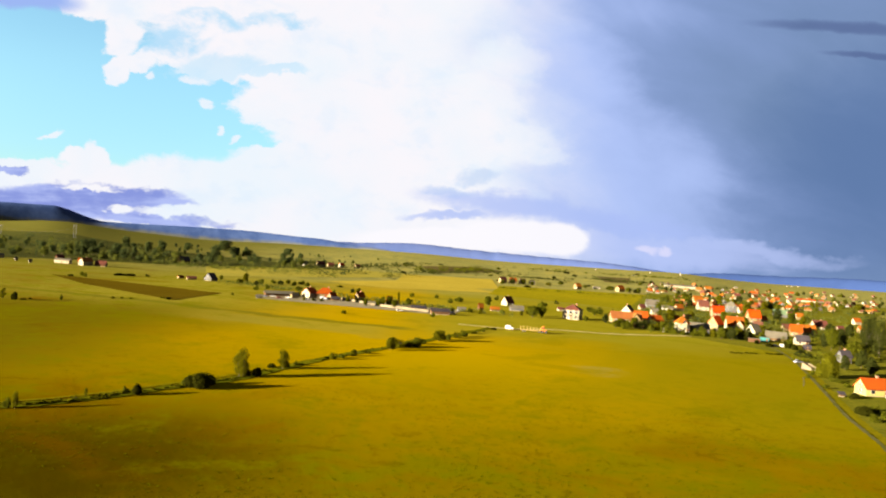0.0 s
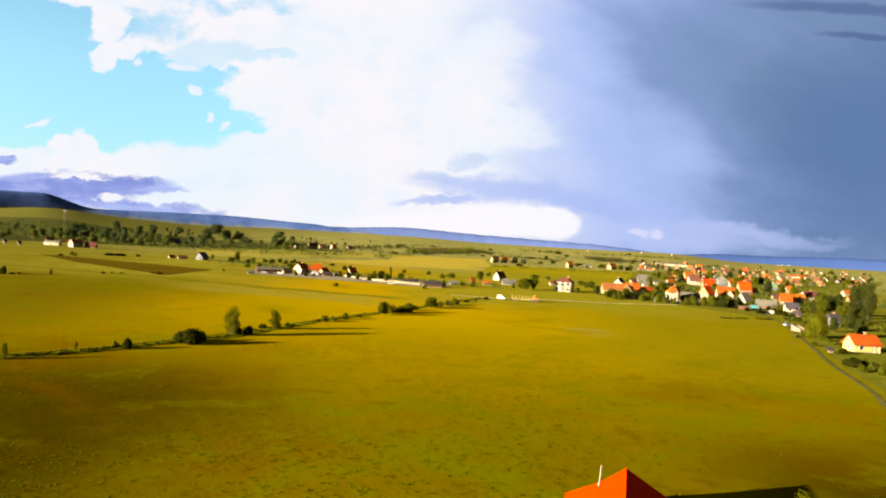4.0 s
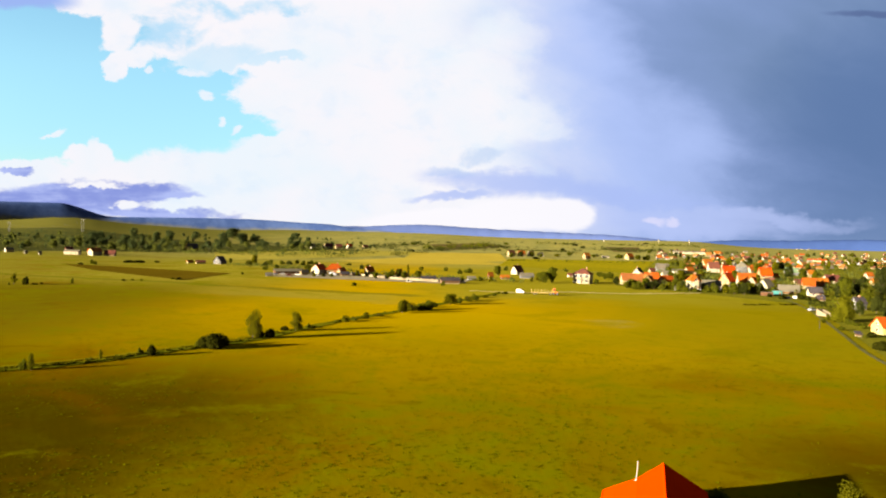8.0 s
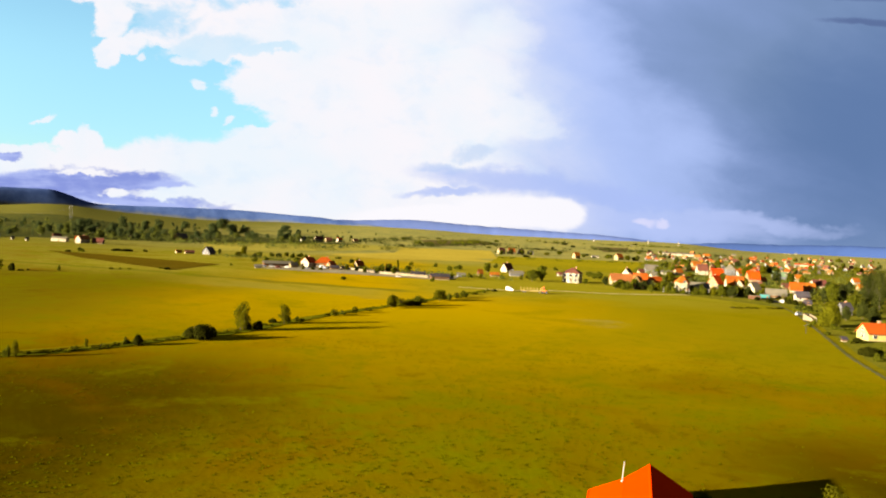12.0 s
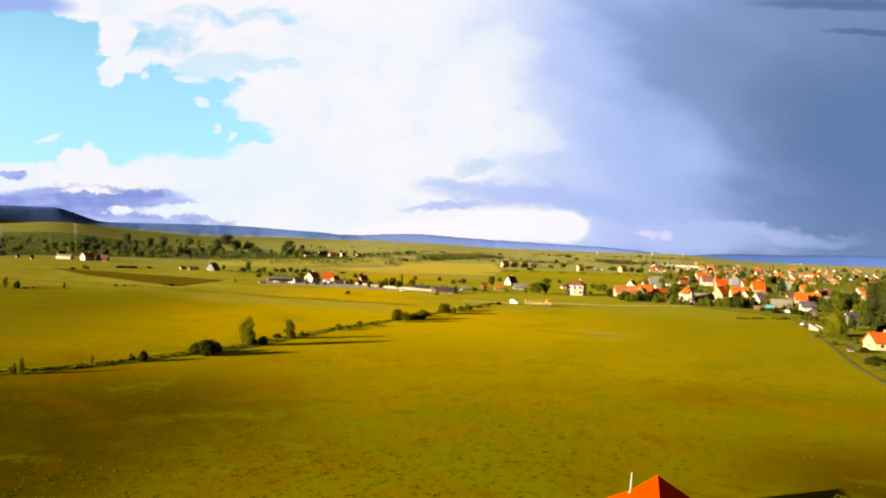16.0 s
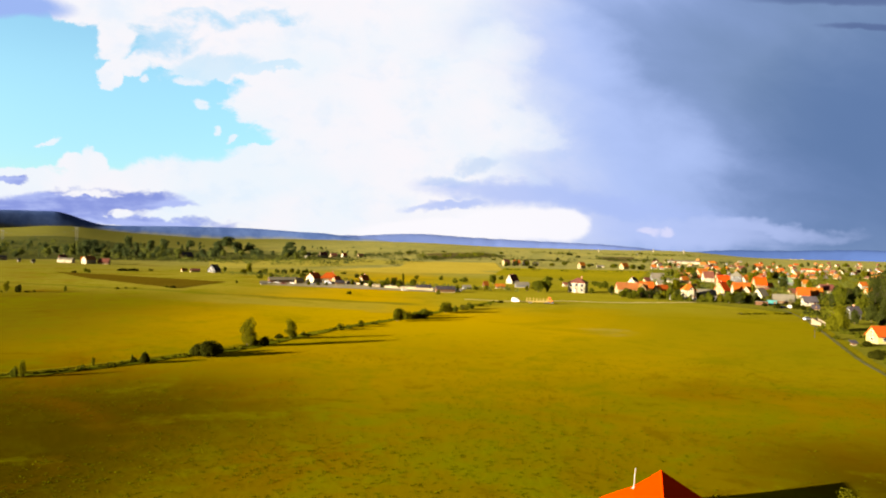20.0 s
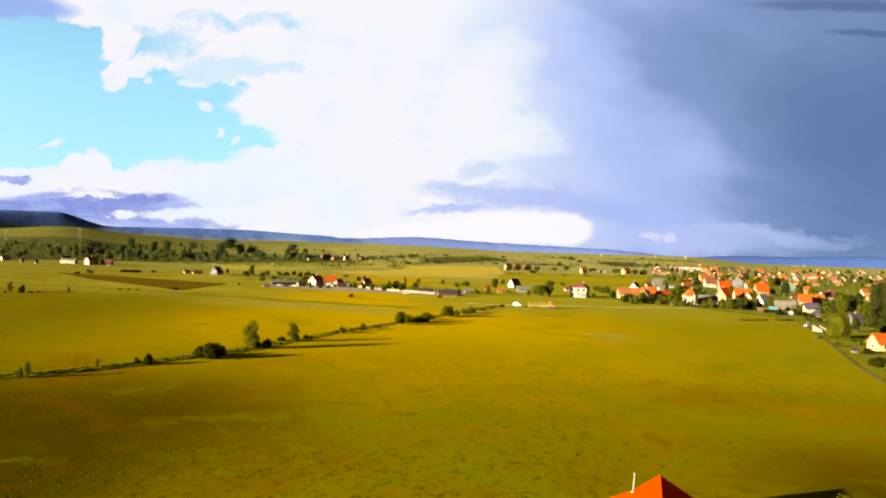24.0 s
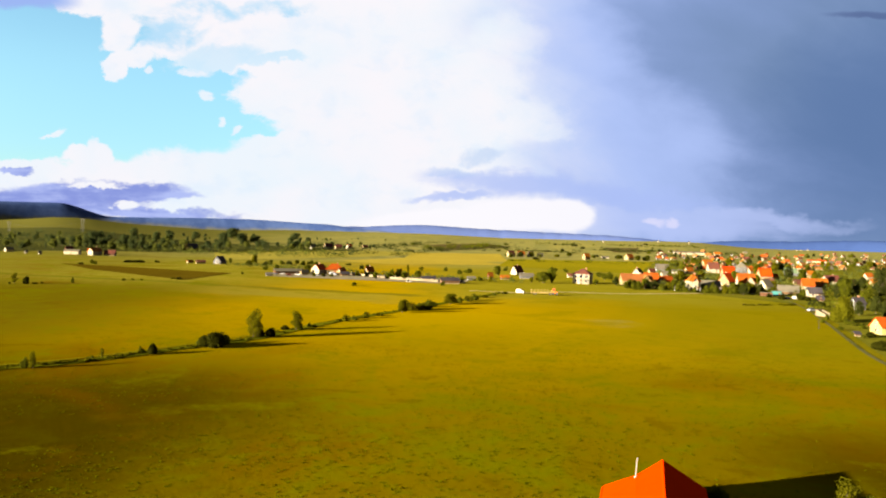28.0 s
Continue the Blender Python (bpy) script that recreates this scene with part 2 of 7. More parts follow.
# ---- materials ----
def material(name, colour, rough=0.8, second=None, scale=1.0, detail=5, spread=0.25, bump=0.0, bump_scale=None, metal=0.0, random_shift=0.0, world_space=False, spec=0.04):
    """A worn surface: base colour broken up at two scales, fine relief, a shift from object to object."""
    m = bpy.data.materials.new(name)
    m.use_nodes = True
    t = m.node_tree
    b = t.nodes["Principled BSDF"]
    if world_space:
        place = Sock(t, t.nodes.new("ShaderNodeNewGeometry").outputs["Position"])
    else:
        place = Sock(t, t.nodes.new("ShaderNodeTexCoord").outputs["Object"])
    coarse = cloudy(t, place, scale * 0.22, 3, 0.5)
    fine = cloudy(t, place, scale * 3.0, detail, 0.6)
    second = second or tuple(c * (1 - spread) for c in colour)
    c = blend(t, (coarse * 0.65 + fine * 0.35).ramp(0.36, 0.64), colour, second)
    if random_shift:
        rnd = Sock(t, t.nodes.new("ShaderNodeObjectInfo").outputs["Random"])
        n = t.nodes.new("ShaderNodeHueSaturation")
        wire(t, rnd * (random_shift * 0.08) + (0.5 - random_shift * 0.04), n.inputs["Hue"])
        wire(t, rnd * random_shift + (1 - random_shift * 0.5), n.inputs["Value"])
        wire(t, c, n.inputs["Color"])
        c = Sock(t, n.outputs[0])
    wire(t, c, b.inputs["Base Color"])
    wire(t, fine * 0.2 + (rough - 0.1), b.inputs["Roughness"])
    b.inputs["Metallic"].default_value = metal
    b.inputs["Specular IOR Level"].default_value = spec
    if bump:
        n = t.nodes.new("ShaderNodeBump")
        n.inputs["Strength"].default_value = min(1.0, bump)
        n.inputs["Distance"].default_value = 0.05
        wire(t, cloudy(t, place, bump_scale or scale * 8, 4, 0.6), n.inputs["Height"])
        t.links.new(n.outputs[0], b.inputs["Normal"])
    return m


def meadow_material(name, dry, green, straw, big=0.006, patchy=0.5, relief=0.5):
    """Grassland seen from the air: drifts of dry and green growth, mowing drift, tussocks."""
    m = bpy.data.materials.new(name)
    m.use_nodes = True
    t = m.node_tree
    b = t.nodes["Principled BSDF"]
    place = Sock(t, t.nodes.new("ShaderNodeNewGeometry").outputs["Position"])
    drift = cloudy(t, place, big, 4, 0.55, 0.4)
    patch_n = cloudy(t, place, big * 7, 5, 0.6, 0.6)
    tuft = cloudy(t, place, 0.35, 5, 0.65)
    grain = cloudy(t, place, 2.2, 3, 0.7)
    c = blend(t, drift.ramp(0.38, 0.62), dry, straw)
    c = blend(t, (patch_n + (tuft - 0.5) * 0.5).ramp(0.50, 0.68) * patchy, c, green)
    c = blend(t, (tuft * 0.6 + grain * 0.4).ramp(0.44, 0.60) * 0.30, c, tuple(k * 0.55 for k in green))
    wire(t, c, b.inputs["Base Color"])
    b.inputs["Roughness"].default_value = 0.95
    b.inputs["Specular IOR Level"].default_value = 0.0
    n = t.nodes.new("ShaderNodeBump")
    n.inputs["Strength"].default_value = relief
    n.inputs["Distance"].default_value = 0.25
    wire(t, tuft * 0.7 + grain * 0.3, n.inputs["Height"])
    t.links.new(n.outputs[0], b.inputs["Normal"])
    return m


def main_meadow(name):
    """The big meadow: a dry ochre heart, coarser olive growth towards its near edge, darkened in colour for lens
    falloff, russet and green drifts.
    """
    m = bpy.data.materials.new(name)
    m.use_nodes = True
    t = m.node_tree
    b = t.nodes["Principled BSDF"]
    place = Sock(t, t.nodes.new("ShaderNodeNewGeometry").outputs["Position"])
    axes = t.nodes.new("ShaderNodeSeparateXYZ")
    t.links.new(place.sock, axes.inputs[0])
    px, py = Sock(t, axes.outputs[0]), Sock(t, axes.outputs[1])
    drift = cloudy(t, place, 0.006, 4, 0.55, 0.6)
    russet = cloudy(t, place, 0.022, 4, 0.55, 0.8)
    lush = cloudy(t, combine(t, px, py, 40.0), 0.03, 5, 0.6, 0.8)
    tuft = cloudy(t, place, 0.30, 6, 0.68)
    grain = cloudy(t, place, 1.6, 4, 0.7)
    ox, oy = (px - 25.0) * 1.15, py.low(340.0) - 340.0
    away = (ox * ox + oy * oy)._op("SQRT", ox * ox + oy * oy) + (drift - 0.5) * 160.0
    # lens falloff and the steeper view darken the colour outwards from the heart
    edge = away.ramp(70.0, 270.0)
    # lens falloff in the near left corner, put into the colour
    corner_shade = (px * -1.0 - 8.0 + (drift - 0.5) * 40.0).ramp(0.0, 40.0) * (py + (drift - 0.5) * 30.0).ramp(196.0, 108.0)
    # near right corner: lens falloff and the house shadow deepened in the colour
    corner_shade = corner_shade.top((px - 30.0 + (russet - 0.5) * 20.0).ramp(0.0, 30.0) * (py + (drift - 0.5) * 20.0).ramp(130.0, 84.0) * 0.95)
    sward = cloudy(t, combine(t, px, py, 17.0), 0.10, 5, 0.62, 0.7)
    dry = blend(t, drift.ramp(0.40, 0.60), MEADOW_DRY, MEADOW_STRAW)
    c = blend(t, edge, dry, MEADOW_EDGE)
    verge = (px + (drift - 0.5) * 110.0).ramp(12.0, 105.0)
    verge = verge * py.ramp(110.0, 215.0)
    c = blend(t, verge * 0.85, c, MEADOW_VERGE)
    c = blend(t, (py + (russet - 0.5) * 120.0).ramp(300.0, 395.0) * (px + 40.0).ramp(0.0, 60.0) * 0.85, c, (0.245, 0.212, 0.012))
    c = blend(t, (px * -1.0).ramp(30.0, 170.0) * (py + (drift - 0.5) * 200.0).ramp(280.0, 420.0) * 0.85, c, (0.265, 0.228, 0.022))
    # left fields darker olive, part of it lens falloff put in the colour
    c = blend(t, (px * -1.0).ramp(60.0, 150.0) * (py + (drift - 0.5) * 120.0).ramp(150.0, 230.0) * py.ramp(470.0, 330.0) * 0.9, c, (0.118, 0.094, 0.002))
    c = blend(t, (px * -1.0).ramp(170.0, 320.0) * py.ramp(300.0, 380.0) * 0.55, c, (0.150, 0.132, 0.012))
    swathe = (py + px * 0.30 - 328.0 + (russet - 0.5) * 40.0) * (1 / 24.0)
    c = blend(t, (swathe * swathe).ramp(1.3, 0.2) * (px * -1.0).ramp(8.0, 34.0) * (px + 150.0).ramp(0.0, 60.0) * 0.5, c, (0.240, 0.215, 0.030))
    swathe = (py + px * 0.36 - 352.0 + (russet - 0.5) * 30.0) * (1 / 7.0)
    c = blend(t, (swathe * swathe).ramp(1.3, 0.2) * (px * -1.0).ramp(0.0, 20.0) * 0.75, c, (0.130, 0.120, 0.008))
    pale_spot = (px - 58.0) * (px - 58.0) * (1 / 110.0) + (py - 256.0) * (py - 256.0) * (1 / 130.0) + (lush - 0.5) * 6.0
    c = blend(t, pale_spot.ramp(1.5, 0.0) * (tuft + 0.1).ramp(0.4, 0.7) * 0.32, c, (0.250, 0.245, 0.085))
    c = blend(t, corner_shade * 0.85, c, MEADOW_CORNER_SHADE)
    c = blend(t, russet.ramp(0.50, 0.70) * edge * 0.5, c, MEADOW_RUSSET)
    c = blend(t, (lush + (tuft - 0.5) * 0.35).ramp(0.50, 0.66) * (edge * 0.36 + 0.30), c, MEADOW_GREEN)
    c = blend(t, (sward + (tuft - 0.5) * 0.5).ramp(0.48, 0.70) * edge * (1.0 - corner_shade * 0.85) * 0.62, c, (0.135, 0.138, 0.0))
    c = blend(t, (0.5 - sward + (tuft - 0.5) * 0.3).ramp(0.06, 0.18) * edge * 0.4, c, (0.085, 0.045, 0.0))
    c = blend(t, (tuft * 0.55 + grain * 0.45).ramp(0.52, 0.66) * (edge * 0.20 + 0.03), c, (0.034, 0.036, 0.001))
    c = blend(t, (grain * 0.6 + lush * 0.4).ramp(0.60, 0.70) * edge * 0.35, c, (0.26, 0.21, 0.01))
    # far ground greener, with a pale bluish haze in the colour
    upland = blend(t, russet.ramp(0.42, 0.60), (0.275, 0.245, 0.066), (0.195, 0.192, 0.055))
    upland = blend(t, lush.ramp(0.52, 0.66) * 0.6, upland, (0.36, 0.285, 0.05))
    upland = blend(t, (px * -1.0).ramp(150.0, 620.0) * 0.85, upland, (0.098, 0.092, 0.014))
    c = blend(t, (py + (drift - 0.5) * 400.0).ramp(620.0, 1050.0), c, upland)
    wire(t, c, b.inputs["Base Color"])
    b.inputs["Roughness"].default_value = 0.95
    b.inputs["Specular IOR Level"].default_value = 0.0
    n = t.nodes.new("ShaderNodeBump")
    n.inputs["Strength"].default_value = 0.45
    n.inputs["Distance"].default_value = 0.22
    wire(t, tuft * 0.7 + grain * 0.3, n.inputs["Height"])
    t.links.new(n.outputs[0], b.inputs["Normal"])
    return m


def hill_material(name):
    """A far hill: woods above, painted blue for haze, olive pasture on its lower flank with a ragged border."""
    m = bpy.data.materials.new(name)
    m.use_nodes = True
    t = m.node_tree
    b = t.nodes["Principled BSDF"]
    place = Sock(t, t.nodes.new("ShaderNodeNewGeometry").outputs["Position"])
    axes = t.nodes.new("ShaderNodeSeparateXYZ")
    t.links.new(place.sock, axes.inputs[0])
    px, pz = Sock(t, axes.outputs[0]), Sock(t, axes.outputs[2])
    broad, fine = cloudy(t, place, 0.006, 4, 0.6, 0.5), cloudy(t, place, 0.03, 4, 0.6)
    # distance haze is mixed into the blue of the woods
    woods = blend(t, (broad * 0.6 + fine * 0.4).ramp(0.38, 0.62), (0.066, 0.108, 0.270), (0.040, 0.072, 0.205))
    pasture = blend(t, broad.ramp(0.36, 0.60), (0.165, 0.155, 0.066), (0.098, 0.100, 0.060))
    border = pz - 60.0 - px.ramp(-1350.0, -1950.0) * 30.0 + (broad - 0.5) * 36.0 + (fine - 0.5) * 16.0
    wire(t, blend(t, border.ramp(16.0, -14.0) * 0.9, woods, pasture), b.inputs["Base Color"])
    b.inputs["Roughness"].default_value = 1.0
    b.inputs["Specular IOR Level"].default_value = 0.0
    return m


def leaf_material(name, colour, second):
    m = bpy.data.materials.new(name)
    m.use_nodes = True
    t = m.node_tree
    b = t.nodes["Principled BSDF"]
    isl = Sock(t, t.nodes.new("ShaderNodeNewGeometry").outputs["Random Per Island"])
    rnd = Sock(t, t.nodes.new("ShaderNodeObjectInfo").outputs["Random"])
    c = blend(t, isl * 0.6 + rnd * 0.4, colour, second)
    wire(t, c, b.inputs["Base Color"])
    b.inputs["Roughness"].default_value = 0.7
    b.inputs["Specular IOR Level"].default_value = 0.0
    through_leaf = t.nodes.new("ShaderNodeBsdfTranslucent")
    wire(t, c, through_leaf.inputs["Color"])
    both = t.nodes.new("ShaderNodeMixShader")
    both.inputs[0].default_value = 0.38
    t.links.new(b.outputs[0], both.inputs[1])
    t.links.new(through_leaf.outputs[0], both.inputs[2])
    t.links.new(both.outputs[0], t.nodes["Material Output"].inputs["Surface"])
    return m


M = {
    "meadow": main_meadow("meadow"),
    "strip_yellow": meadow_material("strip_yellow", (0.40, 0.30, 0.035), (0.29, 0.245, 0.035), (0.44, 0.33, 0.04), 0.01, 0.3),
    "strip_pale": meadow_material("strip_pale", (0.30, 0.255, 0.04), (0.24, 0.22, 0.04), (0.34, 0.28, 0.04), 0.01, 0.5),
    "strip_green": meadow_material("strip_green", (0.245, 0.205, 0.006), (0.19, 0.175, 0.006), (0.28, 0.225, 0.006), 0.01, 0.5),
    "bank_grass": meadow_material("bank_grass", (0.135, 0.125, 0.003), (0.075, 0.085, 0.003), (0.105, 0.105, 0.003), 0.02, 0.6),
    "belt_ground": meadow_material("belt_ground", (0.078, 0.078, 0.016), (0.040, 0.048, 0.018), (0.062, 0.064, 0.016), 0.02, 0.7),
    "bank_path": meadow_material("bank_path", (0.20, 0.165, 0.004), (0.14, 0.13, 0.004), (0.18, 0.155, 0.004), 0.02, 0.5),
    "garden_grass": meadow_material("garden_grass", (0.150, 0.146, 0.012), (0.098, 0.104, 0.010), (0.180, 0.160, 0.012), 0.03, 0.6),
    "plough": meadow_material("plough", (0.105, 0.070, 0.004), (0.10, 0.074, 0.004), (0.085, 0.055, 0.004), 0.01, 0.2),
    "scrub": meadow_material("scrub", (0.105, 0.078, 0.03), (0.06, 0.056, 0.02), (0.13, 0.095, 0.03), 0.02, 0.7),
    "dirt": material("dirt_track", (0.135, 0.120, 0.038), 0.95, (0.098, 0.094, 0.012), 0.35, world_space=True),
    "gravel": material("gravel_road", (0.56, 0.46, 0.17), 0.95, (0.44, 0.37, 0.12), 0.5, world_space=True),
    "concrete": material("concrete", (0.30, 0.25, 0.15), 0.9, (0.22, 0.185, 0.105), 0.5, world_space=True),
    "far_forest": hill_material("far_forest"),
    # ridge blues hold the haze; the storm side is also darkened for cloud shade
    "hazed_storm_ridge": material("hazed_storm_ridge", (0.025, 0.046, 0.136), 1.0, (0.021, 0.039, 0.118), 0.004, world_space=True, spec=0.0),
    "hazed_ridge": material("hazed_ridge", (0.070, 0.100, 0.245), 1.0, (0.054, 0.082, 0.215), 0.004, world_space=True, spec=0.0),
    "bark": material("bark", (0.10, 0.075, 0.05), 0.95, (0.06, 0.045, 0.03), 3, bump=0.6),
    "leaf_mid": leaf_material("leaf_mid", (0.098, 0.100, 0.005), (0.052, 0.056, 0.004)),
    "leaf_thorn": leaf_material("leaf_thorn", (0.034, 0.034, 0.003), (0.016, 0.017, 0.002)),
    "leaf_dark": leaf_material("leaf_dark", (0.047, 0.052, 0.008), (0.024, 0.029, 0.006)),
    "leaf_light": leaf_material("leaf_light", (0.118, 0.110, 0.004), (0.066, 0.066, 0.003)),
    # distance haze is mixed into these two leaf colours
    "leaf_hazed": leaf_material("leaf_hazed", (0.066, 0.080, 0.020), (0.036, 0.048, 0.018)),
    "leaf_hazed_pale": leaf_material("leaf_hazed_pale", (0.120, 0.126, 0.018), (0.070, 0.080, 0.016)),
    "leaf_olive": leaf_material("leaf_olive", (0.112, 0.102, 0.003), (0.062, 0.058, 0.002)),
    "wall_white": material("white_render", (0.36, 0.31, 0.21), 0.85, (0.26, 0.225, 0.15), 0.6, random_shift=0.12),
    "wall_cream": material("cream_render", (0.255, 0.19, 0.09), 0.85, (0.18, 0.135, 0.065), 0.6, random_shift=0.15),
    "wall_yellow": material("yellow_render", (0.40, 0.305, 0.105), 0.85, (0.35, 0.26, 0.085), 0.6),
    "wall_brown": material("brown_boards", (0.12, 0.062, 0.03), 0.85, (0.08, 0.04, 0.022), 1.2, random_shift=0.2),
    "wall_grey": material("grey_render", (0.125, 0.118, 0.115), 0.85, (0.085, 0.082, 0.082), 0.6, random_shift=0.2),
    "roof_red": material("red_roof", (0.38, 0.042, 0.003), 0.6, (0.34, 0.03, 0.003), 0.8, random_shift=0.2, bump=0.3),
    "roof_near": material("vivid_metal_roof", (0.74, 0.033, 0.0), 0.5, (0.68, 0.029, 0.0), 0.35, random_shift=0.04, spec=0.0),
    "tussock": leaf_material("tussock_grass", (0.118, 0.124, 0.0), (0.070, 0.064, 0.0)),
    "roof_orange": material("orange_tiles", (0.29, 0.080, 0.008), 0.75, (0.19, 0.052, 0.008), 1.0, random_shift=0.25, bump=0.4),
    "roof_faded": material("faded_tiles", (0.26, 0.098, 0.024), 0.8, (0.20, 0.078, 0.022), 1.0, random_shift=0.2, bump=0.4),
    "roof_rust": material("rust_red_roof", (0.30, 0.058, 0.006), 0.7, (0.25, 0.046, 0.006), 0.8, bump=0.3),
    "roof_brown": material("brown_tiles", (0.13, 0.045, 0.028), 0.8, (0.09, 0.035, 0.025), 1.0, random_shift=0.3, bump=0.4),
    "roof_dark": material("dark_roof", (0.055, 0.045, 0.050), 0.7, (0.035, 0.03, 0.035), 1.0, random_shift=0.3),
    "roof_grey": material("grey_sheet_roof", (0.135, 0.115, 0.085), 0.7, (0.10, 0.085, 0.062), 0.7, random_shift=0.25),
    "roof_green": material("green_roof", (0.13, 0.18, 0.10), 0.7, (0.09, 0.13, 0.07), 0.8),
    "frame": material("window_frame", (0.70, 0.66, 0.60), 0.5),
    "glass": material("dark_window_glass", (0.02, 0.022, 0.028), 0.15, spec=0.3),
    "door": material("door_wood", (0.18, 0.09, 0.04), 0.6, (0.12, 0.06, 0.03), 2),
    "chimney": material("chimney_brick", (0.40, 0.17, 0.10), 0.9, (0.30, 0.13, 0.08), 3),
    "steel": material("galvanised_steel", (0.17, 0.165, 0.15), 0.6, (0.12, 0.115, 0.105), 4),
    "white_paint": material("white_paint", (0.56, 0.52, 0.46), 0.4, (0.48, 0.44, 0.39), 2),
    "flue_white": material("flue_white", (0.42, 0.39, 0.33), 0.5, (0.34, 0.31, 0.26), 3),
    "black_paint": material("black_paint", (0.03, 0.03, 0.035), 0.4),
    "orange_paint": material("orange_paint", (0.72, 0.20, 0.03), 0.45, (0.60, 0.16, 0.03), 2),
    "yellow_paint": material("yellow_paint", (0.34, 0.235, 0.075), 0.6, (0.26, 0.18, 0.055), 2),
    "teal_paint": material("teal_sheet", (0.05, 0.17, 0.16), 0.5, (0.035, 0.13, 0.13), 2),
    "red_paint": material("red_paint", (0.25, 0.07, 0.045), 0.5, (0.18, 0.05, 0.035), 2),
    "grey_paint": material("grey_paint", (0.30, 0.30, 0.33), 0.4, (0.22, 0.22, 0.25), 2),
    "rubber": material("tyre_rubber", (0.02, 0.02, 0.02), 0.9),
    "masonry": material("pale_masonry", (0.235, 0.185, 0.115), 0.9, (0.13, 0.10, 0.065), 0.6, world_space=True),
}


# ---- small builders ----
def part(name, bm, mat, parent, label="", smooth=False):
    me = bpy.data.meshes.new(name)
    bm.to_mesh(me)
    bm.free()
    me.materials.append(M[mat])
    if smooth:
        me.polygons.foreach_set("use_smooth", [True] * len(me.polygons))
    ob = new(name, me)
    ob.parent = parent
    if label:
        ob["label"] = label
    return ob


def mesh_part(name, verts, faces, mat, parent=None, label=""):
    me = bpy.data.meshes.new(name)
    me.from_pydata([tuple(p) for p in verts], [], [tuple(f) for f in faces])
    me.validate()
    me.materials.append(M[mat])
    ob = new(name, me)
    ob.parent = parent
    if label:
        ob["label"] = label
    return ob


def thing(name, m, label, category, group="", kind=""):
    ob = new(name)
    ob.empty_display_size = 0.5
    ob.matrix_world = m
    return tagged(ob, label, category, group, kind)


def add_box(bm, x0, x1, y0, y1, z0, z1, bevel=0.0):
    made = bmesh.ops.create_cube(bm, size=1, matrix=Matrix.Translation(((x0 + x1) / 2, (y0 + y1) / 2, (z0 + z1) / 2)) @ Matrix.Diagonal((x1 - x0, y1 - y0, z1 - z0, 1)))
    if bevel:
        edges = list({e for p in made["verts"] for e in p.link_edges})
        bmesh.ops.bevel(bm, geom=edges, offset=bevel, segments=1, affect="EDGES")
    return bm


def box(x0, x1, y0, y1, z0, z1, bevel=0.0):
    return add_box(bmesh.new(), x0, x1, y0, y1, z0, z1, bevel)


def rod(a, b, r0, r1=None, sides=8):
    bm = bmesh.new()
    add_rod(bm, a, b, r0, r1, sides)
    return bm


def add_rod(bm, a, b, r0, r1=None, sides=8):
    a, b = Vector(a), Vector(b)
    q = (b - a).to_track_quat("Z", "Y").to_matrix().to_4x4()
    bmesh.ops.create_cone(bm, cap_ends=True, segments=sides, radius1=r0, radius2=r0 if r1 is None else r1, depth=(b - a).length, matrix=Matrix.Translation((a + b) / 2) @ q)


def prism(outline, lift):
    """A closed solid: the polygon outline (3D points, one plane) pushed along lift."""
    bm = bmesh.new()
    add_prism(bm, outline, lift)
    return bm


def add_prism(bm, outline, lift):
    low = [bm.verts.new(p) for p in outline]
    high = [bm.verts.new(Vector(p) + Vector(lift)) for p in outline]
    n = len(low)
    bm.faces.new(low[::-1])
    bm.faces.new(high)
    for i in range(n):
        bm.faces.new((low[i], low[(i + 1) % n], high[(i + 1) % n], high[i]))
    bmesh.ops.recalc_face_normals(bm, faces=bm.faces[:])


# ---- the land ----
def step(a, b, x):
    k = min(1.0, max(0.0, (x - a) / (b - a)))
    return k * k * (3 - 2 * k)


def land(x, y):
    """Height of the ground: a level plain that climbs to a low plateau, higher towards the long hill."""
    s = x / y if y > 1 else (-0.7 if x < 0 else 0.7)
    s = max(-0.9, min(0.9, s))
    rise = 10 + 1.5 * step(0.15, 0.5, -s) + 8 * math.exp(-((s + 0.52) / 0.065) ** 2) - 4 * step(-0.04, 0.1, s) - 8 * step(0.22, 0.48, s)
    rise += 4.5 * math.exp(-((s - 0.345) / 0.065) ** 2) - 4.0 * math.exp(-((s + 0.31) / 0.07) ** 2)
    return step(700, 3000, math.hypot(x, y)) * (28 + rise * 3000 / 1279)


def ground_sheet():
    rings = [0.0] + [18 * 1.055 ** i for i in range(105)]
    rings = [r for r in rings if r < 4900] + [4930]
    turns = 240
    verts, faces = [(0, 0, 0)], []
    for r in rings[1:]:
        for k in range(turns):
            a = 2 * math.pi * k / turns
            x, y = r * math.cos(a), r * math.sin(a)
            verts.append((x, y, land(x, y)))
    for k in range(turns):
        faces.append((0, 1 + k, 1 + (k + 1) % turns))
    for j in range(len(rings) - 2):
        b0, b1 = 1 + j * turns, 1 + (j + 1) * turns
        for k in range(turns):
            k2 = (k + 1) % turns
            faces.append((b0 + k, b1 + k, b1 + k2, b0 + k2))
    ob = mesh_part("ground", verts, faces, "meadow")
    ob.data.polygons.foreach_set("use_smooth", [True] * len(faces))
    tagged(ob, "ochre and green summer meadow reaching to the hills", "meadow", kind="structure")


ground_sheet()


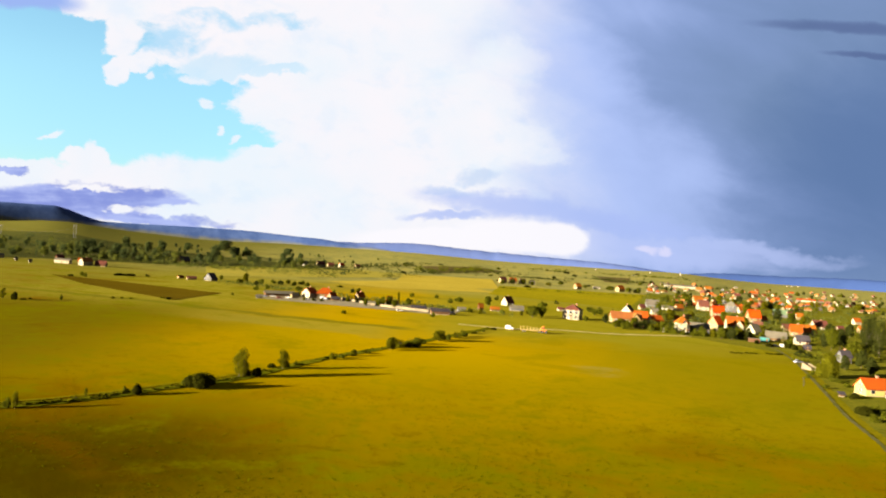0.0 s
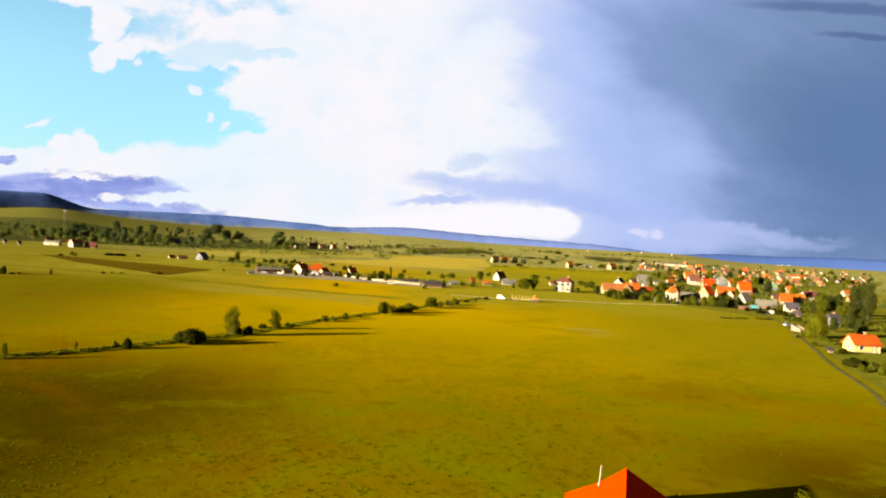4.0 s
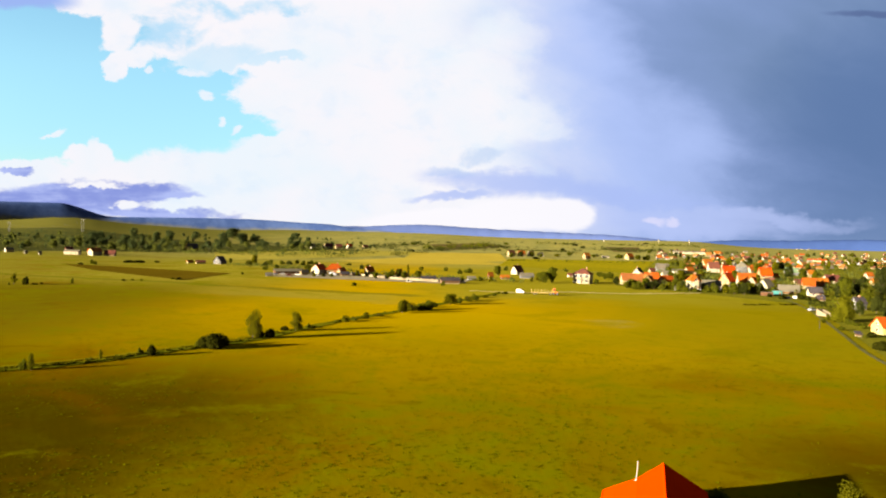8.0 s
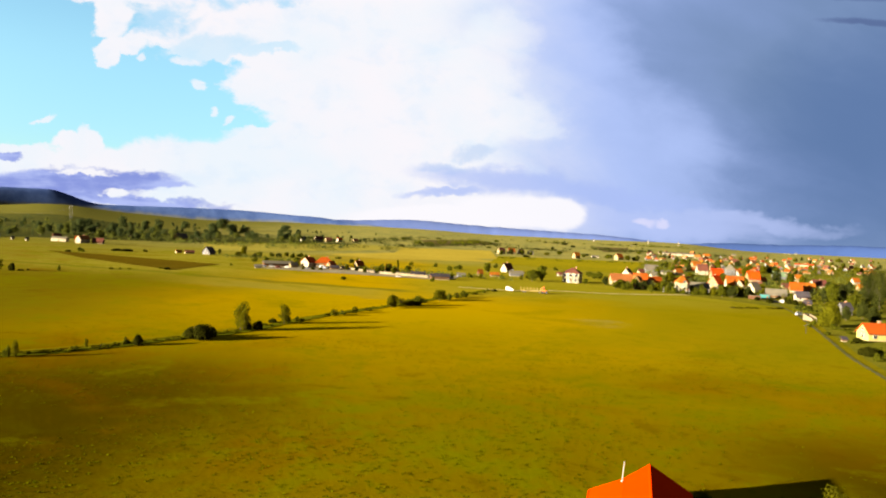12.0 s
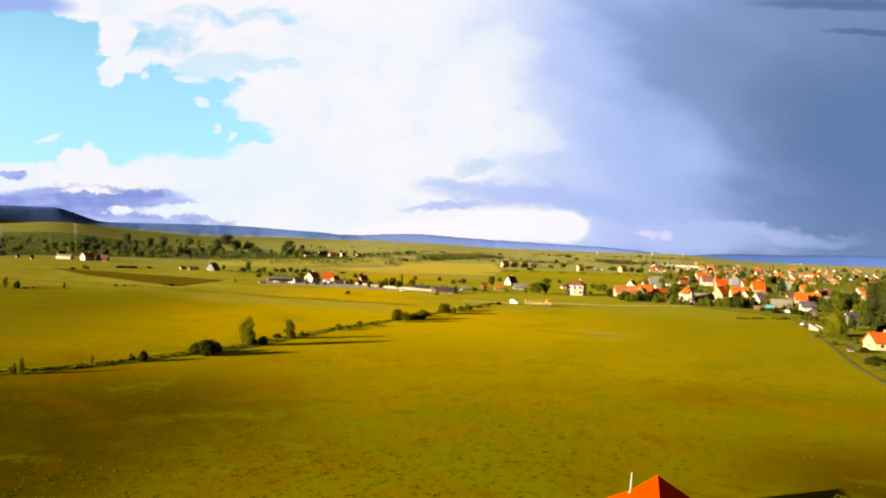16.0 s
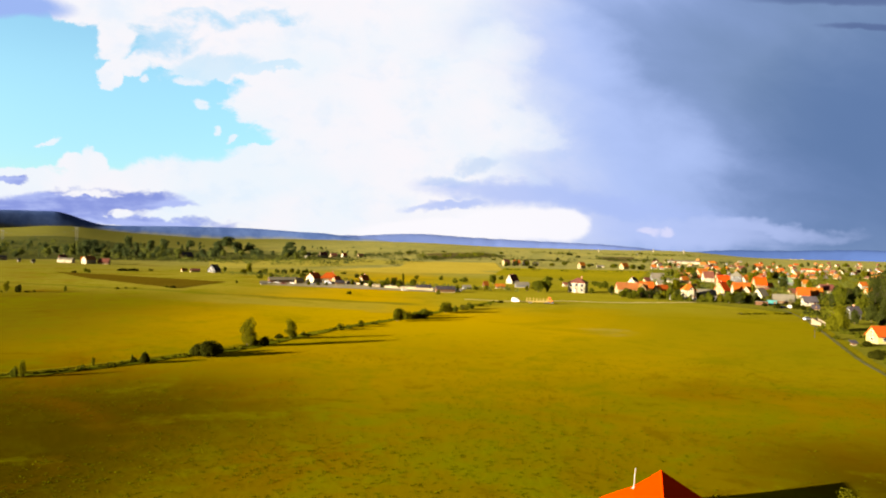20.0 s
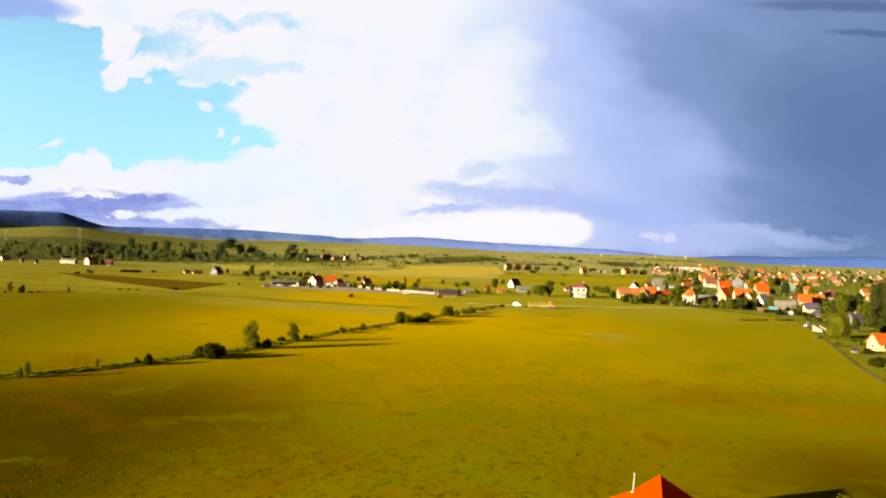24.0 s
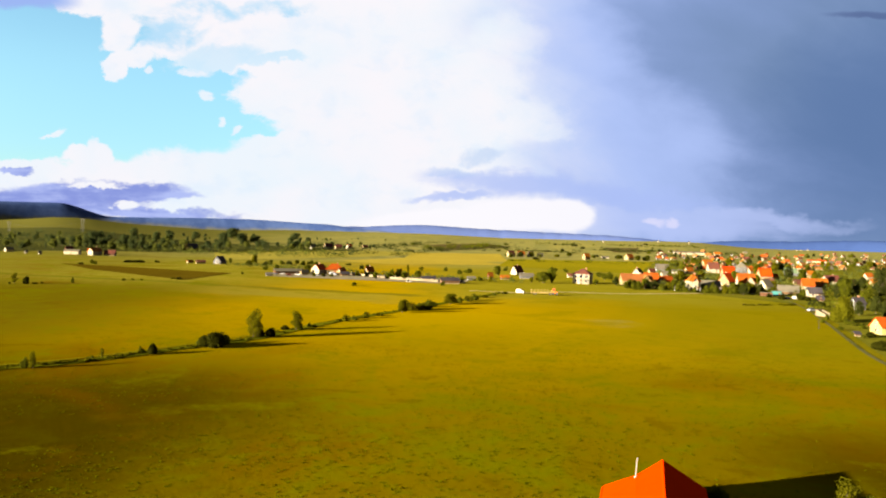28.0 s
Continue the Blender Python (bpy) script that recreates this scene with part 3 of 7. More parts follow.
def patch(name, corners, mat, label, category="field", lift=0.12, cells=12):
    """A strip of other ground laid on the land: four corners, the edges a little wavy."""
    a, b, c, d = (Vector(p) for p in corners)
    rng = random.Random(round(a.x * 7 + c.y))
    wob = [rng.uniform(-1, 1) for _ in range(4 * (cells + 1))]
    size = min((b - a).length, (c - b).length, (d - c).length, (a - d).length)
    verts, faces = [], []
    for i in range(cells + 1):
        for j in range(cells + 1):
            s, t = i / cells, j / cells
            p = (a * (1 - s) + b * s) * (1 - t) + (d * (1 - s) + c * s) * t
            if j in (0, cells):
                p = p + (d - a).normalized() * wob[i + (cells + 1) * (j > 0)] * min(2.5, size * 0.04)
            far = math.hypot(p.x, p.y)
            verts.append((p.x, p.y, land(p.x, p.y) + lift + (far / 2200.0) ** 2 * 0.8))
    for i in range(cells):
        for j in range(cells):
            k = i * (cells + 1) + j
            faces.append((k, k + cells + 1, k + cells + 2, k + 1))
    ob = mesh_part(name, verts, faces, mat)
    bm = bmesh.new()
    bm.from_mesh(ob.data)
    for f in bm.faces:
        if f.normal.z < 0:
            f.normal_flip()
    bm.to_mesh(ob.data)
    bm.free()
    tagged(ob, label, category, kind="structure")
    return ob


def ribbon(name, way_points, width, mat, label, category, lift=0.16):
    """A lane along a few bends, draped on the land."""
    pts = [Vector((*p, 0)) for p in way_points]
    fine = []
    for i in range(len(pts) - 1):
        p0, p1, p2, p3 = pts[max(0, i - 1)], pts[i], pts[i + 1], pts[min(len(pts) - 1, i + 2)]
        for k in range(14):
            t = k / 14
            fine.append(0.5 * ((2 * p1) + (p2 - p0) * t + (2 * p0 - 5 * p1 + 4 * p2 - p3) * t * t + (3 * p1 - p0 - 3 * p2 + p3) * t ** 3))
    fine.append(pts[-1])
    verts, faces = [], []
    for i, p in enumerate(fine):
        q = fine[min(i + 1, len(fine) - 1)] - fine[max(i - 1, 0)]
        side = Vector((-q.y, q.x, 0)).normalized() * (width / 2)
        w = 1 + 0.18 * math.sin(i * 1.7) + 0.1 * math.sin(i * 0.6)
        for s in (-w, w):
            e = p + side * s
            verts.append((e.x, e.y, land(e.x, e.y) + lift))
    for i in range(len(fine) - 1):
        faces.append((2 * i, 2 * i + 1, 2 * i + 3, 2 * i + 2))
    ob = mesh_part(name, verts, faces, mat)
    bm = bmesh.new()
    bm.from_mesh(ob.data)
    for f in bm.faces:
        if f.normal.z < 0:
            f.normal_flip()
    bm.to_mesh(ob.data)
    bm.free()
    return tagged(ob, label, category, kind="structure")


def ridge(name, s0, s1, dist, crest, mat, label, thick=260.0, cells=260, rough=2.0):
    """A long hill far away, seen between the slopes s0 and s1 (x over y); crest gives its height over the eye as a slope."""
    verts, faces = [], []
    rows = 7
    for i in range(cells + 1):
        s = s0 + (s1 - s0) * i / cells
        y = dist / math.sqrt(1 + s * s)
        h = EYE + crest(s) * y + noise.noise((s * 60, 3.1, dist * 0.01)) * rough + noise.noise((s * 240, 1.1, dist * 0.01)) * rough * 0.5
        for j in range(rows):
            k = j / (rows - 1)
            yy = y - thick * (1 - k)
            base = -30.0
            z = base + (h - base) * math.sin(k * math.pi / 2) ** 0.7
            verts.append((s * yy, yy, z))
        verts += [(s * y, y, h), (s * (y + thick), y + thick, -30.0)]
    n = rows + 2
    for i in range(cells):
        for j in range(n - 1):
            if j == rows - 1:
                continue
            k = i * n + j
            faces.append((k, k + n, k + n + 1, k + 1))
    ob = mesh_part(name, verts, faces, mat)
    ob.data.polygons.foreach_set("use_smooth", [True] * len(faces))
    return tagged(ob, label, "hills", kind="structure")


def mesa_crest(s):
    top = 0.0375 - 0.0175 * step(-0.535, -0.455, s) + 0.0015 * step(-0.45, -0.32, s)
    return top - 0.004 * step(-0.28, -0.16, s) - 0.0068 * step(-0.17, -0.095, s) - 0.0105 * step(-0.10, 0.0, s)


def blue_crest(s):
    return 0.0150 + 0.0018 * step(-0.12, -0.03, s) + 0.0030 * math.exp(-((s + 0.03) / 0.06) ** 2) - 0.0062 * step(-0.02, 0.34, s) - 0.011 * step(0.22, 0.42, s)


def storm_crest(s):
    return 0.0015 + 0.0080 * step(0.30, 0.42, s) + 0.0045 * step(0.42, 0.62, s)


ridge("far_hills", -0.16, 0.42, 4700, blue_crest, "hazed_ridge", "hazy blue range of hills along the horizon", 100, 240, 3.0)
ridge("storm_hills", 0.28, 0.95, 4850, storm_crest, "hazed_storm_ridge", "hills hazed dark blue under the storm cloud", 60, 160, 3.0)
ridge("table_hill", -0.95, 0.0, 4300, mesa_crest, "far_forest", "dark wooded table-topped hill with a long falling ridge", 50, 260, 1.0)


# ---- plants ----
def leaf_cloud(rng, blobs, count, size, droop=0.0):
    """Leaf clumps: small bent quads strewn through overlapping blobs, thicker near their skins."""
    verts, faces = [], []
    weights = [b[3] * b[4] * b[5] for b in blobs]
    for _ in range(count):
        cx, cy, cz, rx, ry, rz = rng.choices(blobs, weights)[0]
        d = Vector((rng.gauss(0, 1), rng.gauss(0, 1), rng.gauss(0, 1))).normalized()
        k = rng.uniform(0.45, 1.0) ** 0.5 * rng.uniform(0.9, 1.08) * (1.0 if rng.random() > 0.12 else rng.uniform(1.05, 1.35))
        p = Vector((cx + d.x * rx * k, cy + d.y * ry * k, cz + d.z * rz * k))
        if p.z < 0.08:
            p.z = rng.uniform(0.05, 0.3)
        nrm = (d + Vector((rng.uniform(-1, 1), rng.uniform(-1, 1), rng.uniform(-0.6, 1)))).normalized()
        a = nrm.orthogonal().normalized()
        a.rotate(Matrix.Rotation(rng.uniform(0, 6.28), 3, nrm))
        b = nrm.cross(a)
        s = size * rng.uniform(0.6, 1.35)
        a, b = a * s, b * s * rng.uniform(0.5, 0.9)
        if droop:
            a = (a + Vector((0, 0, -droop * s))).normalized() * s * 1.5
        i = len(verts)
        verts += [p - a, p + b * 0.8 + nrm * s * 0.15, p + a, p - b * 0.8 - nrm * s * 0.1]
        faces += [(i, i + 1, i + 2, i + 3)]
    return verts, faces


def build_plant(name, kind, seed, height, width, leaf, label, category, count=700, trunk=0.28, group=""):
    """A trunk with limbs and a ragged crown."""
    rng = random.Random(seed)
    root = thing(name, Matrix.Identity(4), label, category, group)
    z0 = height * trunk
    r = width / 2
    blobs = []
    if kind == "bush":
        for _ in range(7):
            a, q = rng.uniform(0, 6.28), rng.uniform(0.1, 0.62) * r
            h = height * rng.uniform(0.5, 0.98)
            blobs.append((math.cos(a) * q, math.sin(a) * q, h * 0.48, r * rng.uniform(0.35, 0.55), r * rng.uniform(0.35, 0.55), h * 0.5))
    elif kind == "tall":
        for i in range(9):
            f = i / 8
            q = r * 0.45 * rng.uniform(0.2, 1)
            a = rng.uniform(0, 6.28)
            w = r * (0.45 + 0.35 * math.sin(math.pi * (0.15 + 0.75 * f)))
            blobs.append((math.cos(a) * q, math.sin(a) * q, z0 * 0.7 + (height - z0 * 0.7) * (0.08 + 0.84 * f), w, w, height * 0.13))
    elif kind == "willow":
        for i in range(12):
            a = i * 2.4
            q = r * (0.2 + 0.5 * (i % 3) / 2)
            blobs.append((math.cos(a) * q, math.sin(a) * q, height * rng.uniform(0.42, 0.76), r * 0.42, r * 0.42, height * rng.uniform(0.22, 0.34)))
        blobs.append((0, 0, height * 0.78, r * 0.5, r * 0.5, height * 0.2))
    elif kind == "cone":
        for i in range(9):
            f = i / 8
            w = r * (1.05 - 0.95 * f)
            blobs.append((0, 0, z0 * 0.5 + (height - z0 * 0.5) * (0.08 + 0.86 * f), w, w, height * 0.09))
    else:
        z0 = height * trunk * 0.35
        for i in range(15):
            a, f = rng.uniform(0, 6.28), rng.uniform(0.10, 0.84)
            q = r * rng.uniform(0.2, 0.72) * (1.0 - 0.55 * max(0.0, f - 0.45))
            blobs.append((math.cos(a) * q, math.sin(a) * q, z0 + (height - z0) * f, r * rng.uniform(0.22, 0.46), r * rng.uniform(0.22, 0.46), (height - z0) * rng.uniform(0.10, 0.20)))
        blobs.append((0, 0, z0 + (height - z0) * 0.5, r * 0.6, r * 0.6, (height - z0) * 0.42))
    size = max(0.09, width * 0.031)
    verts, faces = leaf_cloud(rng, blobs, int(count * 4.2), size, 0.8 if kind == "willow" else 0.0)
    bm = bmesh.new()
    add_rod(bm, (0, 0, -0.3), (0.02 * height, 0, height * 0.62), max(0.05, height * 0.022), height * 0.008, 7)
    for _ in range(6):
        a, k = rng.uniform(0, 6.28), rng.uniform(0.25, 0.5)
        s = (0.02 * height * k, 0, height * k)
        add_rod(bm, s, (math.cos(a) * r * 0.6, math.sin(a) * r * 0.6, min(height * 0.85, height * (k + 0.25))), height * 0.009, height * 0.003, 5)
    part("trunk", bm, "bark", root)
    mesh_part("crown", verts, faces, leaf, root)
    return root


PLANTS = {}


def plant(key, x, y, h, w=None, turn=None):
    """Stands a copy of one of the plants on the land, h metres high and w wide."""
    src, h0, w0, used = PLANTS[key]
    w = w or w0 * h / h0
    turn = (x * 37.1 + y * 17.3) % 360 if turn is None else turn
    m = pose(x, y, land(x, y) - 0.02, 0, 0, turn) @ Matrix.Diagonal((w / w0, w / w0, h / h0, 1))
    if not used:
        PLANTS[key][3] = True
        src.matrix_world = m
        return src
    made = copy_thing(src, Matrix.Identity(4))
    made.matrix_basis = m
    return made


def stock(key, name, kind, seed, h, w, leaf, label, category, count=700, trunk=0.28, group=""):
    PLANTS[key] = [build_plant(name, kind, seed, h, w, leaf, label, category, count, trunk, group), h, w, False]


def thicket(name, seed, spots, leaf, label, tall, category="woods"):
    """Woods that nobody could count: many ragged clumps in one mesh. spots(rng) gives places and sizes on the plan."""
    rng = random.Random(seed)
    verts, faces = [], []
    for x, y, w, h in spots(rng):
        z = land(x, y)
        blobs = []
        for _ in range(6):
            a, q = rng.uniform(0, 6.28), rng.uniform(0, 0.6) * w
            k = rng.uniform(0.45, 1.0)
            blobs.append((math.cos(a) * q, math.sin(a) * q, h * k * 0.5, w * rng.uniform(0.14, 0.34), w * rng.uniform(0.14, 0.34), h * k * 0.5))
        vs, fs = leaf_cloud(rng, blobs, tall, max(0.35, w * 0.075))
        i = len(verts)
        verts += [(p.x + x, p.y + y, p.z + z) for p in vs]
        faces += [tuple(k + i for k in f) for f in fs]
    ob = mesh_part(name, verts, faces, leaf)
    return tagged(ob, label, category, kind="stuff")


def sector(n, s0, s1, r0, r1, w0, w1, slim=0.8, bias=1.0):
    """Spots between two bearings (x over y) and two distances ahead."""
    def spots(rng):
        for _ in range(n):
            s, y = rng.uniform(s0, s1), r0 + (r1 - r0) * rng.random() ** bias
            w = w0 + (w1 - w0) * rng.random() ** 1.8
            yield s * y, y, w, w * slim * rng.uniform(0.75, 1.25)
    return spots


def along_bends(n, bends, spread, w0, w1, slim=0.7):
    """Spots scattered along a line with bends."""
    def spots(rng):
        for _ in range(n):
            f = rng.random() * (len(bends) - 1)
            i = min(int(f), len(bends) - 2)
            (xa, ya), (xb, yb) = bends[i], bends[i + 1]
            k, w = f - i, rng.uniform(w0, w1)
            yield xa + (xb - xa) * k + rng.gauss(0, spread), ya + (yb - ya) * k + rng.gauss(0, spread), w, w * slim * rng.uniform(0.7, 1.3)
    return spots


def along(n, x0, y0, x1, y1, spread, w0, w1, slim=0.7):
    """Spots scattered along a line."""
    def spots(rng):
        for _ in range(n):
            k = rng.random()
            w = rng.uniform(w0, w1)
            yield x0 + (x1 - x0) * k + rng.gauss(0, spread), y0 + (y1 - y0) * k + rng.gauss(0, spread), w, w * slim * rng.uniform(0.7, 1.3)
    return spots


# ---- houses ----
WORDS = {"roof_faded": "faded tile", "roof_rust": "rust-red", "wall_white": "white rendered", "wall_cream": "cream rendered", "wall_yellow": "yellow rendered", "wall_brown": "brown timber", "wall_grey": "grey rendered",
         "roof_red": "bright red", "roof_orange": "orange tiled", "roof_brown": "brown tiled", "roof_dark": "dark", "roof_grey": "grey sheet", "roof_green": "green"}


def window(parent, m, w, h, bars=1):
    win = part("window", box(-w / 2, w / 2, -0.05, 0.03, -h / 2, h / 2), "frame", parent)
    win.matrix_local = m
    n = bars + 1
    for i in range(n):
        x0 = -w / 2 + 0.06 + i * (w - 0.12) / n
        part("pane", box(x0 + 0.03, x0 + (w - 0.12) / n - 0.03, -0.075, -0.055, -h / 2 + 0.07, h / 2 - 0.07), "glass", win)
    return win


def cross_gable(hs, xc, b, eave, rise, half, wall, roof):
    """A front gable that breaks through the eave of a house, with its own two slopes and a window."""
    out = 0.9
    bm = prism([(xc - half, -b - out, -0.4), (xc + half, -b - out, -0.4), (xc + half, -b - out, eave), (xc, -b - out, eave + rise), (xc - half, -b - out, eave)], (0, out + b * 0.8, 0))
    part("gable_wall", bm, wall, hs)
    for s in (-1, 1):
        lip = half + 0.4
        low_z = eave - rise / half * 0.4
        bm = prism([(xc + s * lip, -b - out - 0.4, low_z + 0.05), (xc, -b - out - 0.4, eave + rise + 0.05), (xc, -b - out - 0.4, eave + rise + 0.25), (xc + s * lip, -b - out - 0.4, low_z + 0.25)], (0, out + 0.4 + b * 0.8, 0))
        part("gable_slope", bm, roof, hs)
    window(hs, pose(xc, -b - out, eave + rise * 0.25), 1.1, 1.1)
    window(hs, pose(xc, -b - out, eave * 0.5), 1.4, 1.3)


def house(x, y, length, depth, eave, roof_h, turn, form, wall, roof, windows=2, chimney=True, name="house", note="", group="", hang=0.45, glazing=1.0, wing=None):
    """A house with its ridge along its own x axis. form: gable, hip, shed or flat."""
    form_word = {"gable": "gabled", "hip": "hipped", "shed": "lean-to", "flat": "flat"}[form]
    label = f"{WORDS[wall]} {name.replace('_', ' ')}, {WORDS[roof]} {form_word} roof{', ' if note else ''}{note}"
    hs = thing(name, pose(x, y, land(x, y), 0, 0, turn), label, name.split("_")[-1], group)
    a, b, t = length / 2, depth / 2, 0.22
    g = 0.4
    bm = bmesh.new()
    if form in ("gable",):
        add_prism(bm, [(-a, -b, -g), (-a, b, -g), (-a, b, eave), (-a, 0, eave + roof_h), (-a, -b, eave)], (length, 0, 0))
    elif form == "shed":
        add_prism(bm, [(-a, -b, -g), (-a, b, -g), (-a, b, eave + roof_h), (-a, -b, eave)], (length, 0, 0))
    else:
        add_box(bm, -a, a, -b, b, -g, eave)
    part("wall", bm, wall, hs)
    part("plinth", box(-a - 0.06, a + 0.06, -b - 0.06, b + 0.06, -0.4, 0.35), "concrete", hs)
    o = hang
    if form == "gable":
        sl = roof_h / b
        for s in (-1, 1):
            bm = prism([(-a - o, s * (b + o), eave - sl * o + 0.04), (-a - o, 0, eave + roof_h + 0.04), (-a - o, 0, eave + roof_h + 0.04 + t), (-a - o, s * (b + o), eave - sl * o + 0.04 + t)], (length + 2 * o, 0, 0))
            part("roof_slope", bm, roof, hs)
        part("ridge_cap", rod((-a - o, 0, eave + roof_h + t), (a + o, 0, eave + roof_h + t), 0.14, 0.14, 6), roof, hs)
    elif form == "hip":
        run = max(0.02, a - b)
        lo = [(-a - o, -b - o), (a + o, -b - o), (a + o, b + o), (-a - o, b + o)]
        bm = bmesh.new()
        vl = [bm.verts.new((*p, eave - 0.15)) for p in lo]
        vm = [bm.verts.new((*p, eave + 0.05)) for p in lo]
        r0, r1 = bm.verts.new((-run, 0, eave + roof_h)), bm.verts.new((run, 0, eave + roof_h))
        bm.faces.new(vl[::-1])
        for i in range(4):
            bm.faces.new((vl[i], vl[(i + 1) % 4], vm[(i + 1) % 4], vm[i]))
        bm.faces.new((vm[0], vm[1], r1, r0))
        bm.faces.new((vm[1], vm[2], r1))
        bm.faces.new((vm[2], vm[3], r0, r1))
        bm.faces.new((vm[3], vm[0], r0))
        bmesh.ops.recalc_face_normals(bm, faces=bm.faces[:])
        part("roof_slope", bm, roof, hs)
        part("ridge_cap", rod((-run - 0.1, 0, eave + roof_h), (run + 0.1, 0, eave + roof_h), 0.13, 0.13, 6), roof, hs)
    elif form == "shed":
        sl = roof_h / depth
        part("roof_slope", prism([(-a - o, -b - o, eave - sl * o + 0.03), (-a - o, b + o, eave + roof_h + sl * o + 0.03), (-a - o, b + o, eave + roof_h + sl * o + 0.17), (-a - o, -b - o, eave - sl * o + 0.17)], (length + 2 * o, 0, 0)), roof, hs)
    else:
        part("roof_slope", box(-a - 0.2, a + 0.2, -b - 0.2, b + 0.2, eave, eave + 0.3, 0.05), roof, hs)
    if chimney:
        cx, cy = a * 0.35, b * 0.3
        top = eave + roof_h + 0.9
        ch = part("chimney", box(cx - 0.35, cx + 0.35, cy - 0.35, cy + 0.35, eave, top), "chimney", hs)
        part("chimney_cap", box(cx - 0.45, cx + 0.45, cy - 0.45, cy + 0.45, top, top + 0.15), "concrete", ch)
    if wing is not None:
        cross_gable(hs, wing * length, b, eave, min(roof_h * 0.9, depth * 0.34), depth * 0.26, wall, roof)
    if windows:
        floors = max(1, round(eave / 2.9))
        for f in range(floors):
            zc = eave * (f + 0.55) / floors
            hw = min(1.3, eave / floors * 0.5)
            for side in (-1, 1):
                for i in range(windows):
                    xc = -a + length * (i + 0.5) / windows
                    if f == 0 and i == windows // 2 and side < 0:
                        part("door", box(xc - 0.5, xc + 0.5, -b - 0.06, -b + 0.02, 0.05, 2.1, 0.02), "door", hs)
                    else:
                        window(hs, pose(xc, side * b, zc, 0, 0, 0 if side < 0 else 180), min(1.4 * glazing, length / windows * 0.7), hw * glazing)
            n_end = max(1, round(depth / 4.5))
            for side in (-1, 1):
                for i in range(n_end):
                    window(hs, pose(side * a, -b + depth * (i + 0.5) / n_end, zc, 0, 0, -90 if side < 0 else 90), min(1.3 * glazing, depth / n_end * 0.6), hw * glazing)
        if math.hypot(x, y) < 680 and length > 7:
            for side in (-1, 1):
                ez = eave - (roof_h / b * o if form == "gable" else 0.1)
                part("gutter", rod((-a - o, side * (b + o + 0.07), ez), (a + o, side * (b + o + 0.07), ez), 0.07, 0.07, 6), "roof_brown", hs)
            px0 = -a + length * (windows // 2 + 0.5) / windows
            porch = part("porch_roof", prism([(px0 - 1.1, -b - 1.5, 2.35), (px0 - 1.1, -b, 2.75), (px0 - 1.1, -b, 2.87), (px0 - 1.1, -b - 1.5, 2.47)], (2.2, 0, 0)), roof, hs)
            for dx in (-0.95, 0.95):
                part("porch_post", box(px0 + dx - 0.07, px0 + dx + 0.07, -b - 1.42, -b - 1.28, 0, 2.38), "frame", porch)
        if form == "gable" and roof_h > 2.2:
            for side in (-1, 1):
                window(hs, pose(side * a, 0, eave + roof_h * 0.38, 0, 0, -90 if side < 0 else 90), 1.1, 1.1)
    return hs


# ---- vehicles ----
def wheels(parent, xs, half, r=0.34):
    for x in xs:
        for s in (-1, 1):
            w = part("wheel", rod((x, s * (half - 0.12), r), (x, s * (half + 0.06), r), r, r, 12), "rubber", parent)
            part("rim", rod((x, s * (half + 0.03), r), (x, s * (half + 0.08), r), r * 0.55, r * 0.5, 10), "steel", w)


def car(x, y, turn, paint, label, name="car"):
    c = thing(name, pose(x, y, land(x, y) + 0.13, 0, 0, turn), label, "car")
    part("body", prism([(-2.1, -0.85, 0.3), (2.1, -0.85, 0.3), (2.1, -0.85, 0.72), (1.1, -0.85, 0.9), (-2.0, -0.85, 0.95)], (0, 1.7, 0)), paint, c)
    part("cabin", prism([(-1.75, -0.74, 0.95), (1.0, -0.74, 0.92), (0.35, -0.74, 1.45), (-1.35, -0.74, 1.45)], (0, 1.48, 0)), "glass", c)
    part("roof_panel", box(-1.35, 0.35, -0.72, 0.72, 1.45, 1.5, 0.02), paint, c)
    wheels(c, (-1.3, 1.35), 0.85)
    return c


def van(x, y, turn, paint, label, length=6.0, high=2.6, name="van"):
    c = thing(name, pose(x, y, land(x, y) + 0.1, 0, 0, turn), label, "van")
    a = length / 2
    part("body", prism([(-a, -1, 0.35), (a, -1, 0.35), (a, -1, 1.15), (a - 0.9, -1, 1.45), (a - 1.7, -1, high), (-a, -1, high)], (0, 2.0, 0)), paint, c)
    part("windscreen", prism([(a - 0.88, -0.9, 1.5), (a - 1.6, -0.9, high - 0.15), (a - 1.55, -0.9, high - 0.12), (a - 0.83, -0.9, 1.53)], (0, 1.8, 0)), "glass", c)
    for s in (-1, 1):
        part("side_window", box(a - 2.3, a - 1.55, s * 1.01 - 0.01, s * 1.01 + 0.01, 1.5, 2.1), "glass", c)
    wheels(c, (-a + 1.0, a - 1.0), 1.0, 0.38)
    return c


